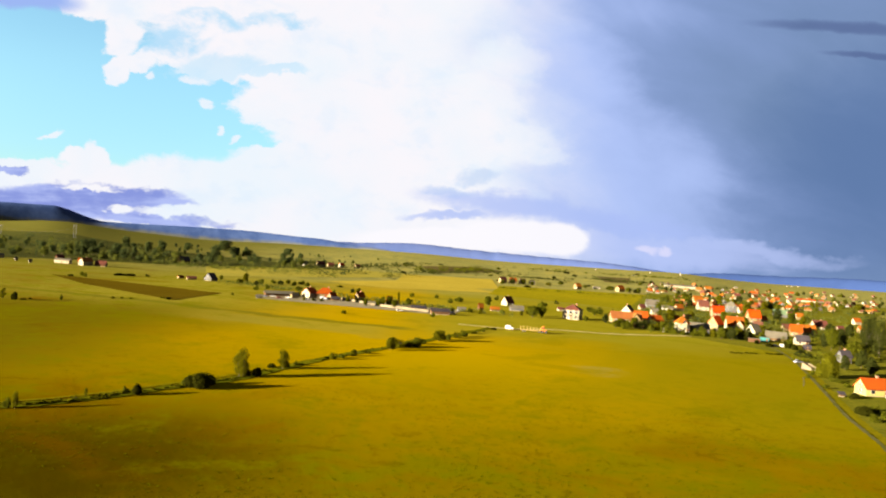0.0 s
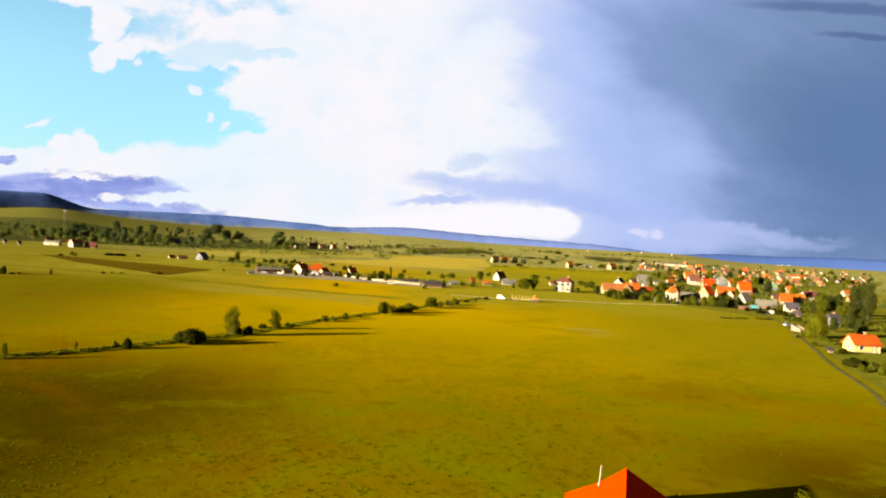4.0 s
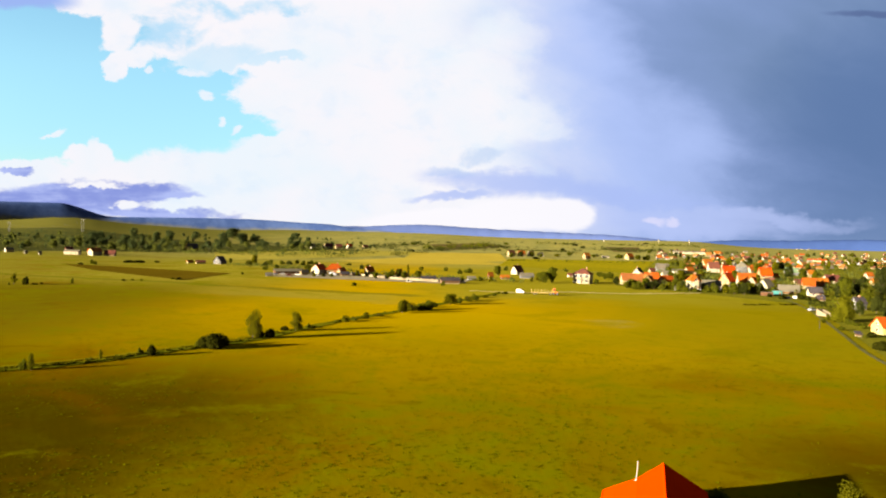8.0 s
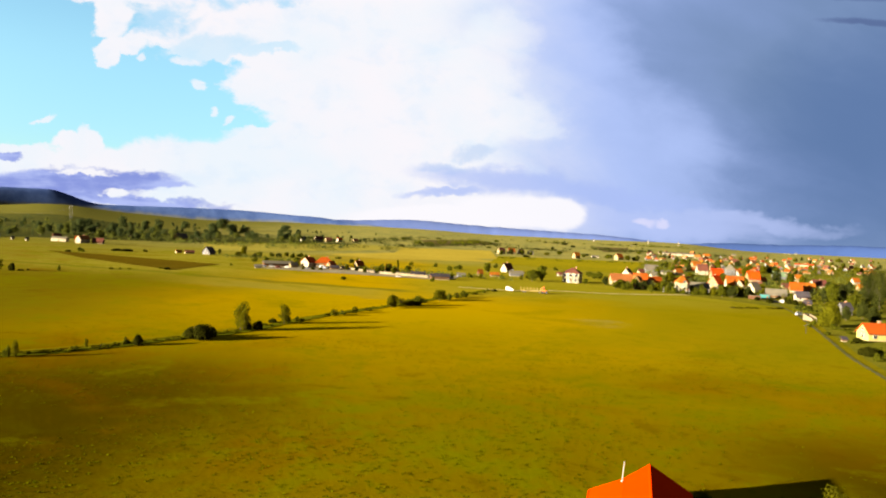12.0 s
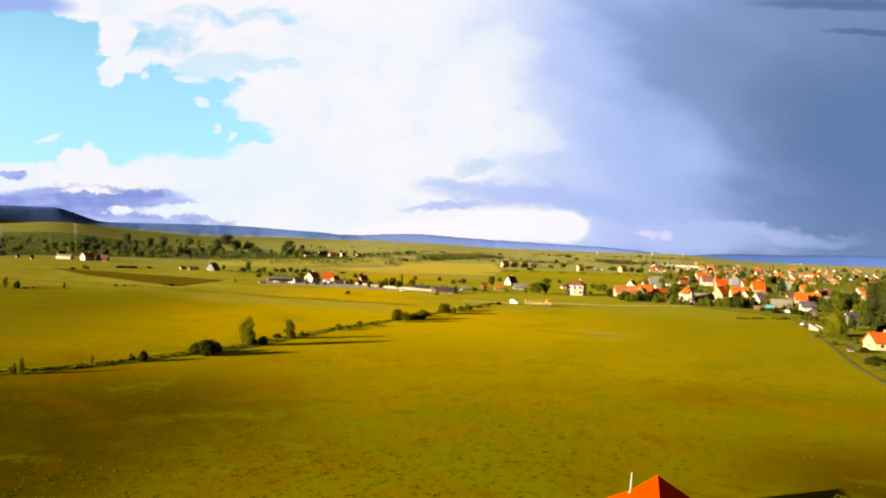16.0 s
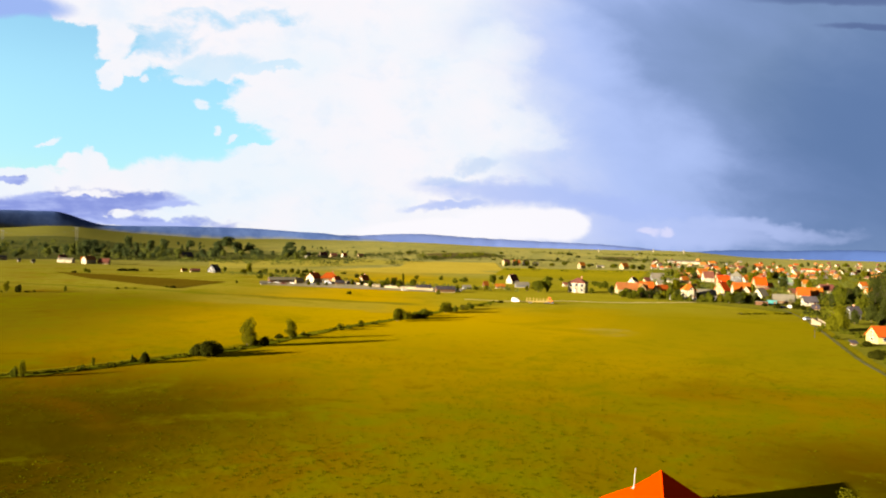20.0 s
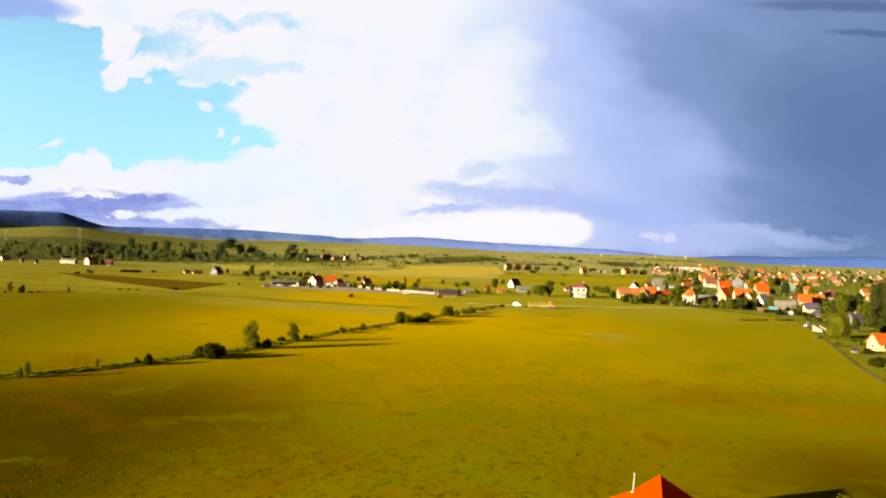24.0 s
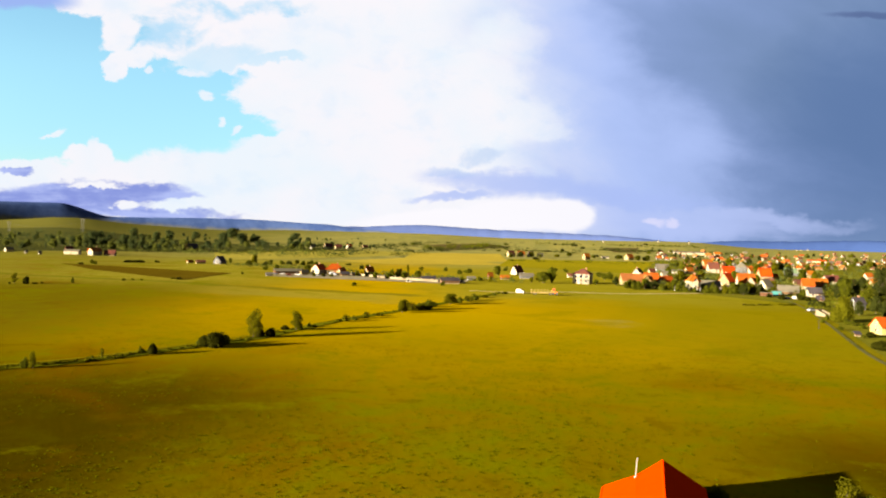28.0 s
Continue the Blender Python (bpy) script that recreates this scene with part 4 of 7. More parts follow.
# ---- masts and walls ----
def pylon(x, y, h=34.0, turn=0.0):
    """A portal mast: two lattice legs and a crossbeam with insulators."""
    p = thing("power_pylon", pose(x, y, land(x, y), 0, 0, turn), "pale steel portal pylon of a power line on the slope", "pylon", "power line")
    w = h * 0.075
    for s in (-1, 1):
        bm = bmesh.new()
        for dx in (-0.5, 0.5):
            for dy_ in (-0.5, 0.5):
                add_rod(bm, (s * w + dx, dy_, -0.5), (s * w + dx * 0.4, dy_ * 0.4, h), 0.10, 0.07, 5)
        for i in range(12):
            z0, z1 = h * i / 12, h * (i + 1) / 12
            k = 0.5 * (1 - 0.6 * i / 12)
            add_rod(bm, (s * w - k, -k, z0), (s * w + k, k, z1), 0.05, 0.05, 4)
            add_rod(bm, (s * w + k, -k, z0), (s * w - k, k, z1), 0.05, 0.05, 4)
        part("leg", bm, "steel", p)
    part("crossbeam", box(-w * 2.1, w * 2.1, -0.3, 0.3, h - 2.2, h - 1.6), "steel", p)
    for s in (-1.9, 0, 1.9):
        part("insulator", rod((s * w, 0, h - 2.4), (s * w, 0, h - 5.0), 0.18, 0.1, 6), "steel", p)
    return p


def yard_wall(x0, y0, x1, y1, high, mat, label, name="yard_wall"):
    """A plastered wall in bays with posts and a coping."""
    d = Vector((x1 - x0, y1 - y0, 0))
    turn = math.degrees(math.atan2(d.y, d.x))
    w = thing(name, pose(x0, y0, land(x0, y0), 0, 0, turn), label, "wall")
    n = max(2, round(d.length / 8))
    run = d.length / n
    for i in range(n):
        bay = part("bay", box(i * run + 0.2, (i + 1) * run - 0.2, -0.1, 0.1, -0.3, high), mat, w)
        part("coping", box(i * run + 0.2, (i + 1) * run - 0.2, -0.16, 0.16, high, high + 0.08), "concrete", bay)
    for i in range(n + 1):
        part("post", box(i * run - 0.2, i * run + 0.2, -0.2, 0.2, -0.3, high + 0.2), mat, w)
    return w


def near_house(x, y, top, turn, run):
    """The house under the camera: ridge along its own y axis, far gable at y = 0; the sunny slope breaks to a shallower skirt."""
    hs = thing("house", pose(x, y, land(x, y), 0, 0, turn), "house with vivid orange-red metal roof and white flue pipe", "house")
    prof = [(-5.5, top - 3.38), (-2.6, top - 2.03), (0, top - 0.15), (3.75, top - 2.34)]
    bm = bmesh.new()
    add_prism(bm, [(-5.5, -0.45, -0.4)] + [(px, -0.45, pz) for px, pz in prof] + [(3.75, -0.45, -0.4)], (0, -run + 0.9, 0))
    part("wall", bm, "wall_cream", hs)

    def slab(xa, za, xb, zb, name="roof_slope"):
        part(name, prism([(xa, 0, za - 0.14), (xb, 0, zb - 0.14), (xb, 0, zb), (xa, 0, za)], (0, -run, 0)), "roof_near", hs)
        n = int(run / 0.45)
        bm = bmesh.new()
        for i in range(n + 1):
            yy = -0.05 - i * (run - 0.1) / n
            add_prism(bm, [(xa, yy - 0.015, za), (xb, yy - 0.015, zb), (xb, yy - 0.015, zb + 0.022), (xa, yy - 0.015, za + 0.022)], (0, 0.03, 0))
        part("roof_seams", bm, "roof_near", hs)

    slab(-2.62, top - 1.88, 0, top)
    slab(-6.03, top - 3.48, -2.58, top - 1.87, "roof_skirt")
    slab(4.2, top - 2.44, 0, top)
    part("ridge_cap", prism([(-0.22, 0.02, top - 0.12), (0, 0.02, top + 0.05), (0.22, 0.02, top - 0.1), (0, 0.02, top - 0.03)], (0, -run - 0.04, 0)), "roof_near", hs)
    for xe, ze in ((-6.1, top - 3.6), (4.27, top - 2.56)):
        part("gutter", rod((xe, 0.02, ze), (xe, -run - 0.02, ze), 0.075, 0.075, 8), "roof_near", hs)
    flue = part("flue_pipe", rod((-2.72, -0.6, top - 2.05), (-2.58, -0.6, top + 0.05), 0.042, 0.042, 12), "flue_white", hs, "white metal flue pipe")
    part("flashing", rod((-2.74, -0.6, top - 2.12), (-2.72, -0.6, top - 1.82), 0.2, 0.07, 12), "flue_white", flue)
    part("cowl", rod((-2.58, -0.6, top + 0.03), (-2.575, -0.6, top + 0.1), 0.07, 0.07, 12), "flue_white", flue)
    for yy in (-3.2, -6.4, -9.6):
        window(hs, pose(3.75, yy, 1.7, 0, 0, 90), 1.2, 1.3)
        window(hs, pose(-5.5, yy, 1.1, 0, 0, -90), 1.1, 1.0)
    for xx in (-2.6, 1.0):
        window(hs, pose(xx, -0.45, 1.8, 0, 0, 180), 1.2, 1.3)
    return hs


def flatbed(x, y, turn):
    """A stake-sided trailer behind an orange tractor."""
    t = thing("farm_trailer", pose(x, y, land(x, y) + 0.2, 0, 0, turn), "long yellow stake-sided trailer with an orange tractor", "trailer")
    part("bed", box(-8.5, 2.6, -1.2, 1.2, 0.9, 1.25, 0.04), "yellow_paint", t)
    for i in range(7):
        xx = -8.3 + i * 1.75
        for s in (-1, 1):
            part("stake", box(xx - 0.14, xx + 0.14, s * 1.15 - 0.08, s * 1.15 + 0.08, 1.25, 2.9), "yellow_paint", t)
    wheels(t, (-7.0, -5.8, 1.6), 1.15, 0.5)
    part("bonnet", box(3.4, 5.6, -0.7, 0.7, 0.7, 1.8, 0.12), "orange_paint", t)
    cab = part("cab", box(2.9, 4.4, -0.95, 0.95, 1.3, 3.5, 0.12), "orange_paint", t)
    part("cab_window", box(3.1, 4.2, -0.98, 0.98, 2.2, 3.2), "glass", cab)
    wheels(t, (3.3, 5.2), 0.95, 0.75)
    return t


def cabin(x, y, turn, w, d, h, paint, label, name="cabin"):
    """A site cabin or container: ribbed sides, a shallow roof, a door."""
    c = thing(name, pose(x, y, land(x, y), 0, 0, turn), label, name)
    part("body", box(-w / 2, w / 2, -d / 2, d / 2, 0.02, h, 0.04), paint, c)
    for i in range(int(w / 0.9)):
        xx = -w / 2 + 0.45 + i * 0.9
        part("rib", box(xx - 0.06, xx + 0.06, -d / 2 - 0.05, -d / 2, 0.1, h - 0.1), paint, c)
    part("roof_panel", box(-w / 2 - 0.15, w / 2 + 0.15, -d / 2 - 0.15, d / 2 + 0.15, h, h + 0.14, 0.03), "roof_grey", c)
    part("door", box(w * 0.2, w * 0.2 + 0.9, -d / 2 - 0.07, -d / 2 - 0.03, 0.05, min(2.1, h - 0.2)), "door", c)
    return c


def shell(x, y, turn, w, d, h):
    """A roofless, half-built house: white block walls with openings and a sloping side."""
    s = thing("unfinished_house", pose(x, y, land(x, y), 0, 0, turn), "grey-white roofless half-built house at the lane", "house")
    t = 0.3
    part("side_wall", prism([(-w / 2, -d / 2, -0.3), (-w / 2, d / 2, -0.3), (-w / 2, d / 2, h), (-w / 2, -d / 2, h * 0.45)], (t, 0, 0)), "masonry", s)
    part("side_wall", prism([(w / 2 - t, -d / 2, -0.3), (w / 2 - t, d / 2, -0.3), (w / 2 - t, d / 2, h), (w / 2 - t, -d / 2, h * 0.45)], (t, 0, 0)), "masonry", s)
    part("back_wall", box(-w / 2 + t, w / 2 - t, d / 2 - t, d / 2, -0.3, h), "masonry", s)
    part("front_wall", box(-w / 2 + t, -w * 0.12, -d / 2, -d / 2 + t, -0.3, h * 0.42), "masonry", s)
    part("front_wall", box(w * 0.12, w / 2 - t, -d / 2, -d / 2 + t, -0.3, h * 0.42), "masonry", s)
    part("floor_slab", box(-w / 2 + t, w / 2 - t, -d / 2 + t, d / 2 - t, -0.2, 0.12), "concrete", s)
    return s


def tussocks(n, seed, x0, x1, y0, y1, label):
    """Coarse grass tufts standing out of the near meadow."""
    rng = random.Random(seed)
    verts, faces = [], []
    for _ in range(n):
        y = y0 + (y1 - y0) * rng.random() ** 1.4
        x = rng.uniform(x0, x1) * (0.5 + y / y1)
        if noise.noise((x * 0.035, y * 0.035, 4.0)) < rng.uniform(-0.35, 0.25):
            continue
        w, h = rng.uniform(0.2, 0.65), rng.uniform(0.04, 0.09) + 0.12 * rng.random() ** 3
        for _ in range(rng.randint(4, 8)):
            a = rng.uniform(0, 6.28)
            r0, r1 = rng.uniform(0, 0.3) * w, w * rng.uniform(0.4, 0.8)
            c, s = math.cos(a), math.sin(a)
            i = len(verts)
            bw = 0.10 * w + 0.03
            verts += [(x + c * r0 - s * bw, y + s * r0 + c * bw, 0), (x + c * r0 + s * bw, y + s * r0 - c * bw, 0), (x + c * r1, y + s * r1, h * rng.uniform(0.6, 1.1))]
            faces.append((i, i + 1, i + 2))
    ob = mesh_part("grass_tussocks", verts, faces, "tussock")
    return tagged(ob, label, "grass", kind="stuff")


def balcony(hs, w, y, z, depth=1.4):
    """A balcony with a slab, corner posts and balusters on a house's front."""
    b = part("balcony", box(-w / 2, w / 2, y - depth, y, z, z + 0.18), "wall_white", hs)
    part("rail", box(-w / 2, w / 2, y - depth, y - depth + 0.08, z + 0.98, z + 1.08), "wall_brown", b)
    n = int(w / 0.6)
    for i in range(n + 1):
        xx = -w / 2 + 0.04 + i * (w - 0.08) / n
        part("baluster", box(xx - 0.03, xx + 0.03, y - depth + 0.01, y - depth + 0.07, z + 0.18, z + 0.98), "wall_brown", b)
    for xx in (-w / 2 + 0.12, 0.0, w / 2 - 0.12):
        part("column", box(xx - 0.13, xx + 0.13, y - depth, y - depth + 0.26, 0, z), "wall_white", b)


def utility_pole(x, y, h):
    """A tarred wooden pole with a crossarm and insulators."""
    p = thing("utility_pole", pose(x, y, land(x, y), 0, 0, 35), "dark wooden utility pole at the lane", "pole")
    part("shaft", rod((0, 0, -0.5), (0, 0, h), 0.1, 0.07, 8), "black_paint", p)
    part("crossarm", box(-0.9, 0.9, -0.06, 0.06, h - 0.6, h - 0.48), "black_paint", p)
    for dx in (-0.8, 0.0, 0.8):
        part("insulator", rod((dx, 0, h - 0.48), (dx, 0, h - 0.3), 0.05, 0.03, 6), "steel", p)
    return p


def power_wires(x0, y0, h0, x1, y1, h1, spread):
    """Sagging conductors between two masts, as one thing."""
    w = thing("power_wires", pose(x0, y0, land(x0, y0)), "thin sagging power line between the pylons", "wires")
    base = land(x0, y0)
    d = Vector((x1 - x0, y1 - y0, 0)).normalized()
    side = Vector((1, 0, 0))
    for s in (-1, 0, 1):
        bm = bmesh.new()
        pts = []
        for i in range(13):
            k = i / 12
            x, y = (x1 - x0) * k, (y1 - y0) * k
            z = h0 * (1 - k) + (land(x1, y1) - base + h1) * k - 4 * k * (1 - k) * 9
            pts.append(Vector((x, y, z)) + side * s * spread)
        for i in range(12):
            add_rod(bm, pts[i], pts[i + 1], 0.018, 0.018, 4)
        part("wire", bm, "steel", w)
    return w


# ---- fields, lanes and banks ----
patch("ploughed_field", [(-322.6, 608.8), (-151.7, 521.0), (-154.4, 431.9), (-250.5, 518.9)], "plough", "brown ploughed strip in the meadow", "field")
patch("yellow_strip", [(-125.9, 834.5), (5.6, 1060.3), (77.0, 841.2), (-56.8, 782.8)], "strip_yellow", "bright yellow strip of ripening crop", "field")
patch("yellow_strip", [(-48.9, 1171.6), (99.2, 1248.9), (86.7, 948.2), (-53.0, 818.0)], "strip_yellow", "bright yellow strip of ripening crop", "field")
patch("green_strip", [(-313.6, 994.7), (-137.9, 1229.1), (15.3, 1176.3), (-240.8, 764.3)], "strip_pale", "green strip field below the tree belt", "field")
patch("green_strip", [(95.7, 1047.7), (313.7, 1064.6), (187.2, 689.0), (60.7, 798.6)], "strip_green", "green pasture behind the white house", "field")
patch("scrub_patch", [(-29.1, 1568.0), (107.8, 1810.3), (155.3, 1638.4), (-3.6, 1304.9)], "scrub", "dark scrubby hollow on the plateau slope", "field")
patch("scrub_patch", [(387.7, 1732.5), (469.0, 1732.5), (388.0, 1453.5), (343.9, 1459.3)], "scrub", "dark scrubby hollow on the plateau slope", "field")
patch("green_strip", [(-1130.0, 1560.0), (-777.2, 1568.0), (-115.3, 1195.2), (-540.0, 790.0)], "belt_ground", "green rough ground under the tree belt", "field")
patch("garden_ground", [(118.2, 490.7), (181.8, 363.8), (772.6, 1209.6), (326.4, 1107.9)], "garden_grass", "green gardens of the village", "garden")
patch("garden_ground", [(163.8, 315.1), (99.8, 147.6), (483.7, 689.0), (220.0, 454.9)], "garden_grass", "green gardens beside the lane", "garden", 0.13)
ribbon("hedge_bank", [(-95.6, 133.0), (-87.8, 144.1), (-76.2, 154.8), (-62.1, 176.6), (-50.6, 195.1), (-34.1, 242.1), (-9.4, 295.6), (31.8, 392.4)], 4.2, "bank_grass", "green grassy bank along the ditch", "bank", 0.14)
ribbon("field_path", [(-97.9, 136.2), (-89.6, 147.0), (-78.0, 158.6), (-63.6, 180.9), (-52.0, 201.5)], 1.0, "bank_path", "pale trodden path beside the ditch", "path", 0.2)
ribbon("field_road", [(15.3, 403.5), (43.0, 397.1), (70.0, 410.0), (105.3, 410.0), (154.8, 431.9)], 4, "gravel", "pale gravel road to the village", "road", 0.2)
ribbon("lane", [(78.0, 101.0), (100.3, 152.5), (105.5, 164.6), (110.6, 179.9), (115.3, 194.4), (120.4, 208.1), (132.4, 238.2), (146.7, 274.4), (159.5, 307.6), (168.0, 330.0), (183.3, 378.6), (190.3, 413.3)], 1.2, "dirt", "grey dirt lane at the edge of the meadow", "lane", 0.22)
ribbon("lane_verge", [(79.9, 100.1), (102.2, 151.6), (107.4, 163.7), (112.5, 179.0), (117.2, 193.5), (122.3, 207.2), (134.3, 237.3), (148.6, 273.5), (161.4, 306.7), (170.0, 329.2), (185.3, 378.0)], 2.4, "bank_path", "light green grassy verge beside the lane", "verge", 0.18)
patch("yard_ground", [(-121.3, 496.6), (-99.3, 571.1), (23.3, 514.8), (6.5, 462.2)], "concrete", "pale gravel yard along the farm road", "yard")
# ---- houses ----
house(-381.0, 792.7, 12.0, 8.0, 4.6, 3.6, 62, "gable", "wall_white", "roof_faded", note="below the tree belt")
house(-366.5, 797.0, 11.0, 7.0, 2.6, 3.4, 8, "gable", "wall_brown", "roof_brown", windows=2, chimney=False, name="barn", note="built onto the farmhouse")
house(-398.0, 824.0, 12.0, 7.0, 2.5, 3.5, 15, "gable", "wall_cream", "roof_rust", windows=1, chimney=False, name="barn", note="behind the farmyard")
house(-409.5, 800.0, 17.0, 5.8, 3.4, 1.5, -6, "gable", "wall_white", "roof_grey", windows=3, chimney=False, name="barn", note="beside the farmhouse")
house(-209.1, 679.2, 8.0, 8.6, 2.6, 4.6, 66, "gable", "wall_grey", "roof_dark", windows=1, chimney=False, name="barn", note="beside the field")
house(-91.6, 538.0, 8.6, 7.6, 4.0, 3.4, 58, "gable", "wall_white", "roof_rust", windows=2, note="on the farm road")
house(-80.6, 541.0, 13.6, 9.0, 3.8, 4.2, 12, "hip", "wall_cream", "roof_rust", windows=3, note="joined to the gabled house")
house(-74.0, 531.5, 6.5, 5.0, 2.6, 2.8, 60, "gable", "wall_cream", "roof_rust", windows=1, chimney=False, name="outbuilding", note="before the farmhouse")
house(-489.1, 815.5, 8.0, 5.7, 3.0, 2.0, 51, "gable", "wall_white", "roof_grey", windows=1, chimney=False)
house(-453.8, 787.4, 2.9, 2.1, 2.2, 1.5, 50, "gable", "wall_white", "roof_grey", windows=1, chimney=False)
house(-428.0, 768.8, 2.8, 2.0, 2.2, 1.4, 49, "gable", "wall_white", "roof_grey", windows=1, chimney=False)
house(-454.2, 879.4, 8.3, 5.9, 2.4, 2.4, 42, "gable", "wall_brown", "roof_brown", windows=1)
house(-352.6, 1015.1, 16.1, 10.1, 4.6, 5.6, 49, "gable", "wall_brown", "roof_dark", windows=1, chimney=False, name="barn", note="at the foot of the trees")
house(-112.6, 530.8, 21.1, 7.0, 2.2, 1.5, 24, "gable", "wall_brown", "roof_grey", windows=0, chimney=False, name="barn", note="beside the farmyard")
house(-55.7, 552.4, 6.2, 4.4, 3.0, 3.0, 44, "gable", "wall_cream", "roof_orange")
house(-32.0, 535.8, 3.8, 2.7, 2.7, 2.7, 33, "gable", "wall_white", "roof_orange", windows=1, chimney=False)
house(-9.2, 489.5, 9.4, 3.8, 1.8, 1.2, 11, "gable", "wall_brown", "roof_dark", windows=0, chimney=False, name="barn", note="on the farm road")
house(5.1, 466.1, 11.9, 5.4, 2.2, 1.4, 11, "gable", "wall_brown", "roof_dark", windows=0, chimney=False, name="barn", note="on the farm road")
house(-219.6, 1218.5, 7.2, 5.2, 4.3, 4.3, 40, "gable", "wall_white", "roof_grey", windows=1, chimney=False)
house(-193.4, 1221.6, 13.2, 8.8, 5.2, 5.2, 39, "gable", "wall_cream", "roof_brown", windows=1, chimney=False)
house(-180.9, 1254.1, 10.9, 7.3, 3.9, 3.9, 28, "gable", "wall_cream", "roof_brown", windows=1, chimney=False)
house(-164.2, 1269.3, 9.0, 6.4, 4.0, 4.0, 47, "gable", "wall_white", "roof_red", windows=1, chimney=False)
house(63.9, 616.6, 8.2, 6.9, 2.9, 4.7, 40, "gable", "wall_white", "roof_brown", note="tall white gable")
house(64.7, 554.6, 10.0, 5.6, 2.3, 1.6, 3, "gable", "wall_grey", "roof_grey", windows=0, chimney=False, name="shed", note="beside the gabled house")
house(35.9, 537.8, 3.4, 2.6, 2.3, 2.3, 26, "gable", "wall_brown", "roof_orange", windows=0, chimney=False, name="shed")
house(46.5, 536.3, 6.2, 3.9, 1.5, 1.5, 10, "gable", "wall_brown", "roof_orange", windows=0, chimney=False, name="shed")
villa = house(98.7, 507.0, 11.7, 10.2, 6.8, 3.4, -25, "hip", "wall_white", "roof_brown", windows=3, note="alone in the meadow", glazing=1.7)
house(104.3, 589.4, 3.9, 3.0, 1.9, 1.3, 10, "gable", "wall_white", "roof_brown", windows=1, chimney=False, name="shed")
house(108.1, 1145.6, 10.8, 7.7, 4.9, 4.9, 30, "gable", "wall_cream", "roof_brown", windows=1, chimney=False)
house(125.2, 1154.4, 11.1, 7.9, 4.5, 4.5, 19, "gable", "wall_cream", "roof_orange", windows=1, chimney=False)
house(141.6, 1163.4, 9.6, 6.9, 4.1, 4.1, 33, "gable", "wall_white", "roof_brown", windows=1, chimney=False)
house(158.1, 1171.1, 8.8, 6.3, 2.7, 2.7, 7, "gable", "wall_white", "roof_grey", windows=1, chimney=False)
house(219.7, 1105.0, 9.5, 7.3, 4.7, 4.7, 29, "gable", "wall_cream", "roof_orange", windows=1, chimney=False)
house(288.7, 1119.6, 11.6, 8.9, 4.3, 5.3, 31, "gable", "wall_cream", "roof_orange", windows=1, chimney=False)
house(261.4, 1161.9, 10.8, 6.7, 2.2, 1.4, -3, "gable", "wall_white", "roof_grey", windows=0, chimney=False, name="shed")
# village, front row
house(136.4, 508.1, 20.8, 11.3, 3.3, 4.2, -3, "gable", "wall_cream", "roof_faded", windows=4, chimney=True, name="house", note="at the village edge", wing=0.28)
house(152.1, 526.3, 9.5, 10.4, 3.4, 4.4, -7, "gable", "wall_cream", "roof_rust", windows=2, chimney=False, name="house", note="behind garden trees")
house(159.2, 587.5, 6.0, 8.8, 3.9, 5.0, 47, "gable", "wall_white", "roof_dark", windows=2, chimney=True, name="house", note="tall white gable")
house(159.6, 515.0, 8.9, 6.8, 2.7, 3.5, 19, "gable", "wall_cream", "roof_rust", windows=2, chimney=True, name="house", note="among garden bushes")
house(157.1, 451.9, 7.2, 6.5, 6.5, 4.1, 3, "hip", "wall_white", "roof_orange", windows=2, chimney=True, name="house", note="at the meadow edge", wing=0.0)
house(172.2, 463.9, 11.9, 11.5, 2.7, 3.5, -15, "gable", "wall_grey", "roof_grey", windows=1, chimney=False, name="barn", note="in the village")
house(262.4, 663.8, 10.3, 10.0, 4.5, 5.8, -4, "gable", "wall_cream", "roof_red", windows=2, chimney=True, name="house", note="among garden trees")
house(191.1, 484.9, 6.0, 8.1, 5.5, 5.0, 30, "gable", "wall_cream", "roof_red", windows=2, chimney=True, name="house", note="in the front row")
house(209.7, 499.0, 11.0, 11.1, 4.4, 5.6, -11, "gable", "wall_white", "roof_orange", windows=3, chimney=True, name="house", note="with a cross gable", wing=0.15)
house(273.9, 614.4, 9.6, 9.8, 4.8, 6.2, -4, "gable", "wall_cream", "roof_red", windows=2, chimney=True, name="house", note="in the second row")
house(210.5, 470.1, 6.0, 7.1, 3.4, 4.3, 26, "gable", "wall_white", "roof_grey", windows=2, chimney=False, name="house", note="beside the barn")
house(213.8, 446.0, 11.5, 9.0, 1.8, 3.4, -22, "gable", "wall_brown", "roof_grey", windows=0, chimney=False, name="barn", note="at the meadow edge")
house(248.1, 489.9, 7.2, 10.9, 3.5, 4.5, -21, "gable", "wall_cream", "roof_rust", windows=2, chimney=True, name="house", note="behind the barn")
house(261.5, 498.9, 8.3, 6.6, 3.4, 4.4, 0, "gable", "wall_cream", "roof_orange", windows=2, chimney=True, name="house", note="in the front row", wing=0.1)
house(314.4, 584.0, 10.6, 9.3, 3.2, 4.1, -2, "gable", "wall_white", "roof_brown", windows=3, chimney=True, name="house", note="beside the poplars")
house(220.2, 427.1, 7.2, 7.2, 2.4, 3.0, -11, "gable", "wall_white", "roof_dark", windows=2, chimney=False, name="house", note="beside the lane")
house(196.9, 341.6, 5.0, 4.4, 3.3, 2.4, 10, "gable", "wall_grey", "roof_dark", windows=2, chimney=True, name="house", note="behind the willow")
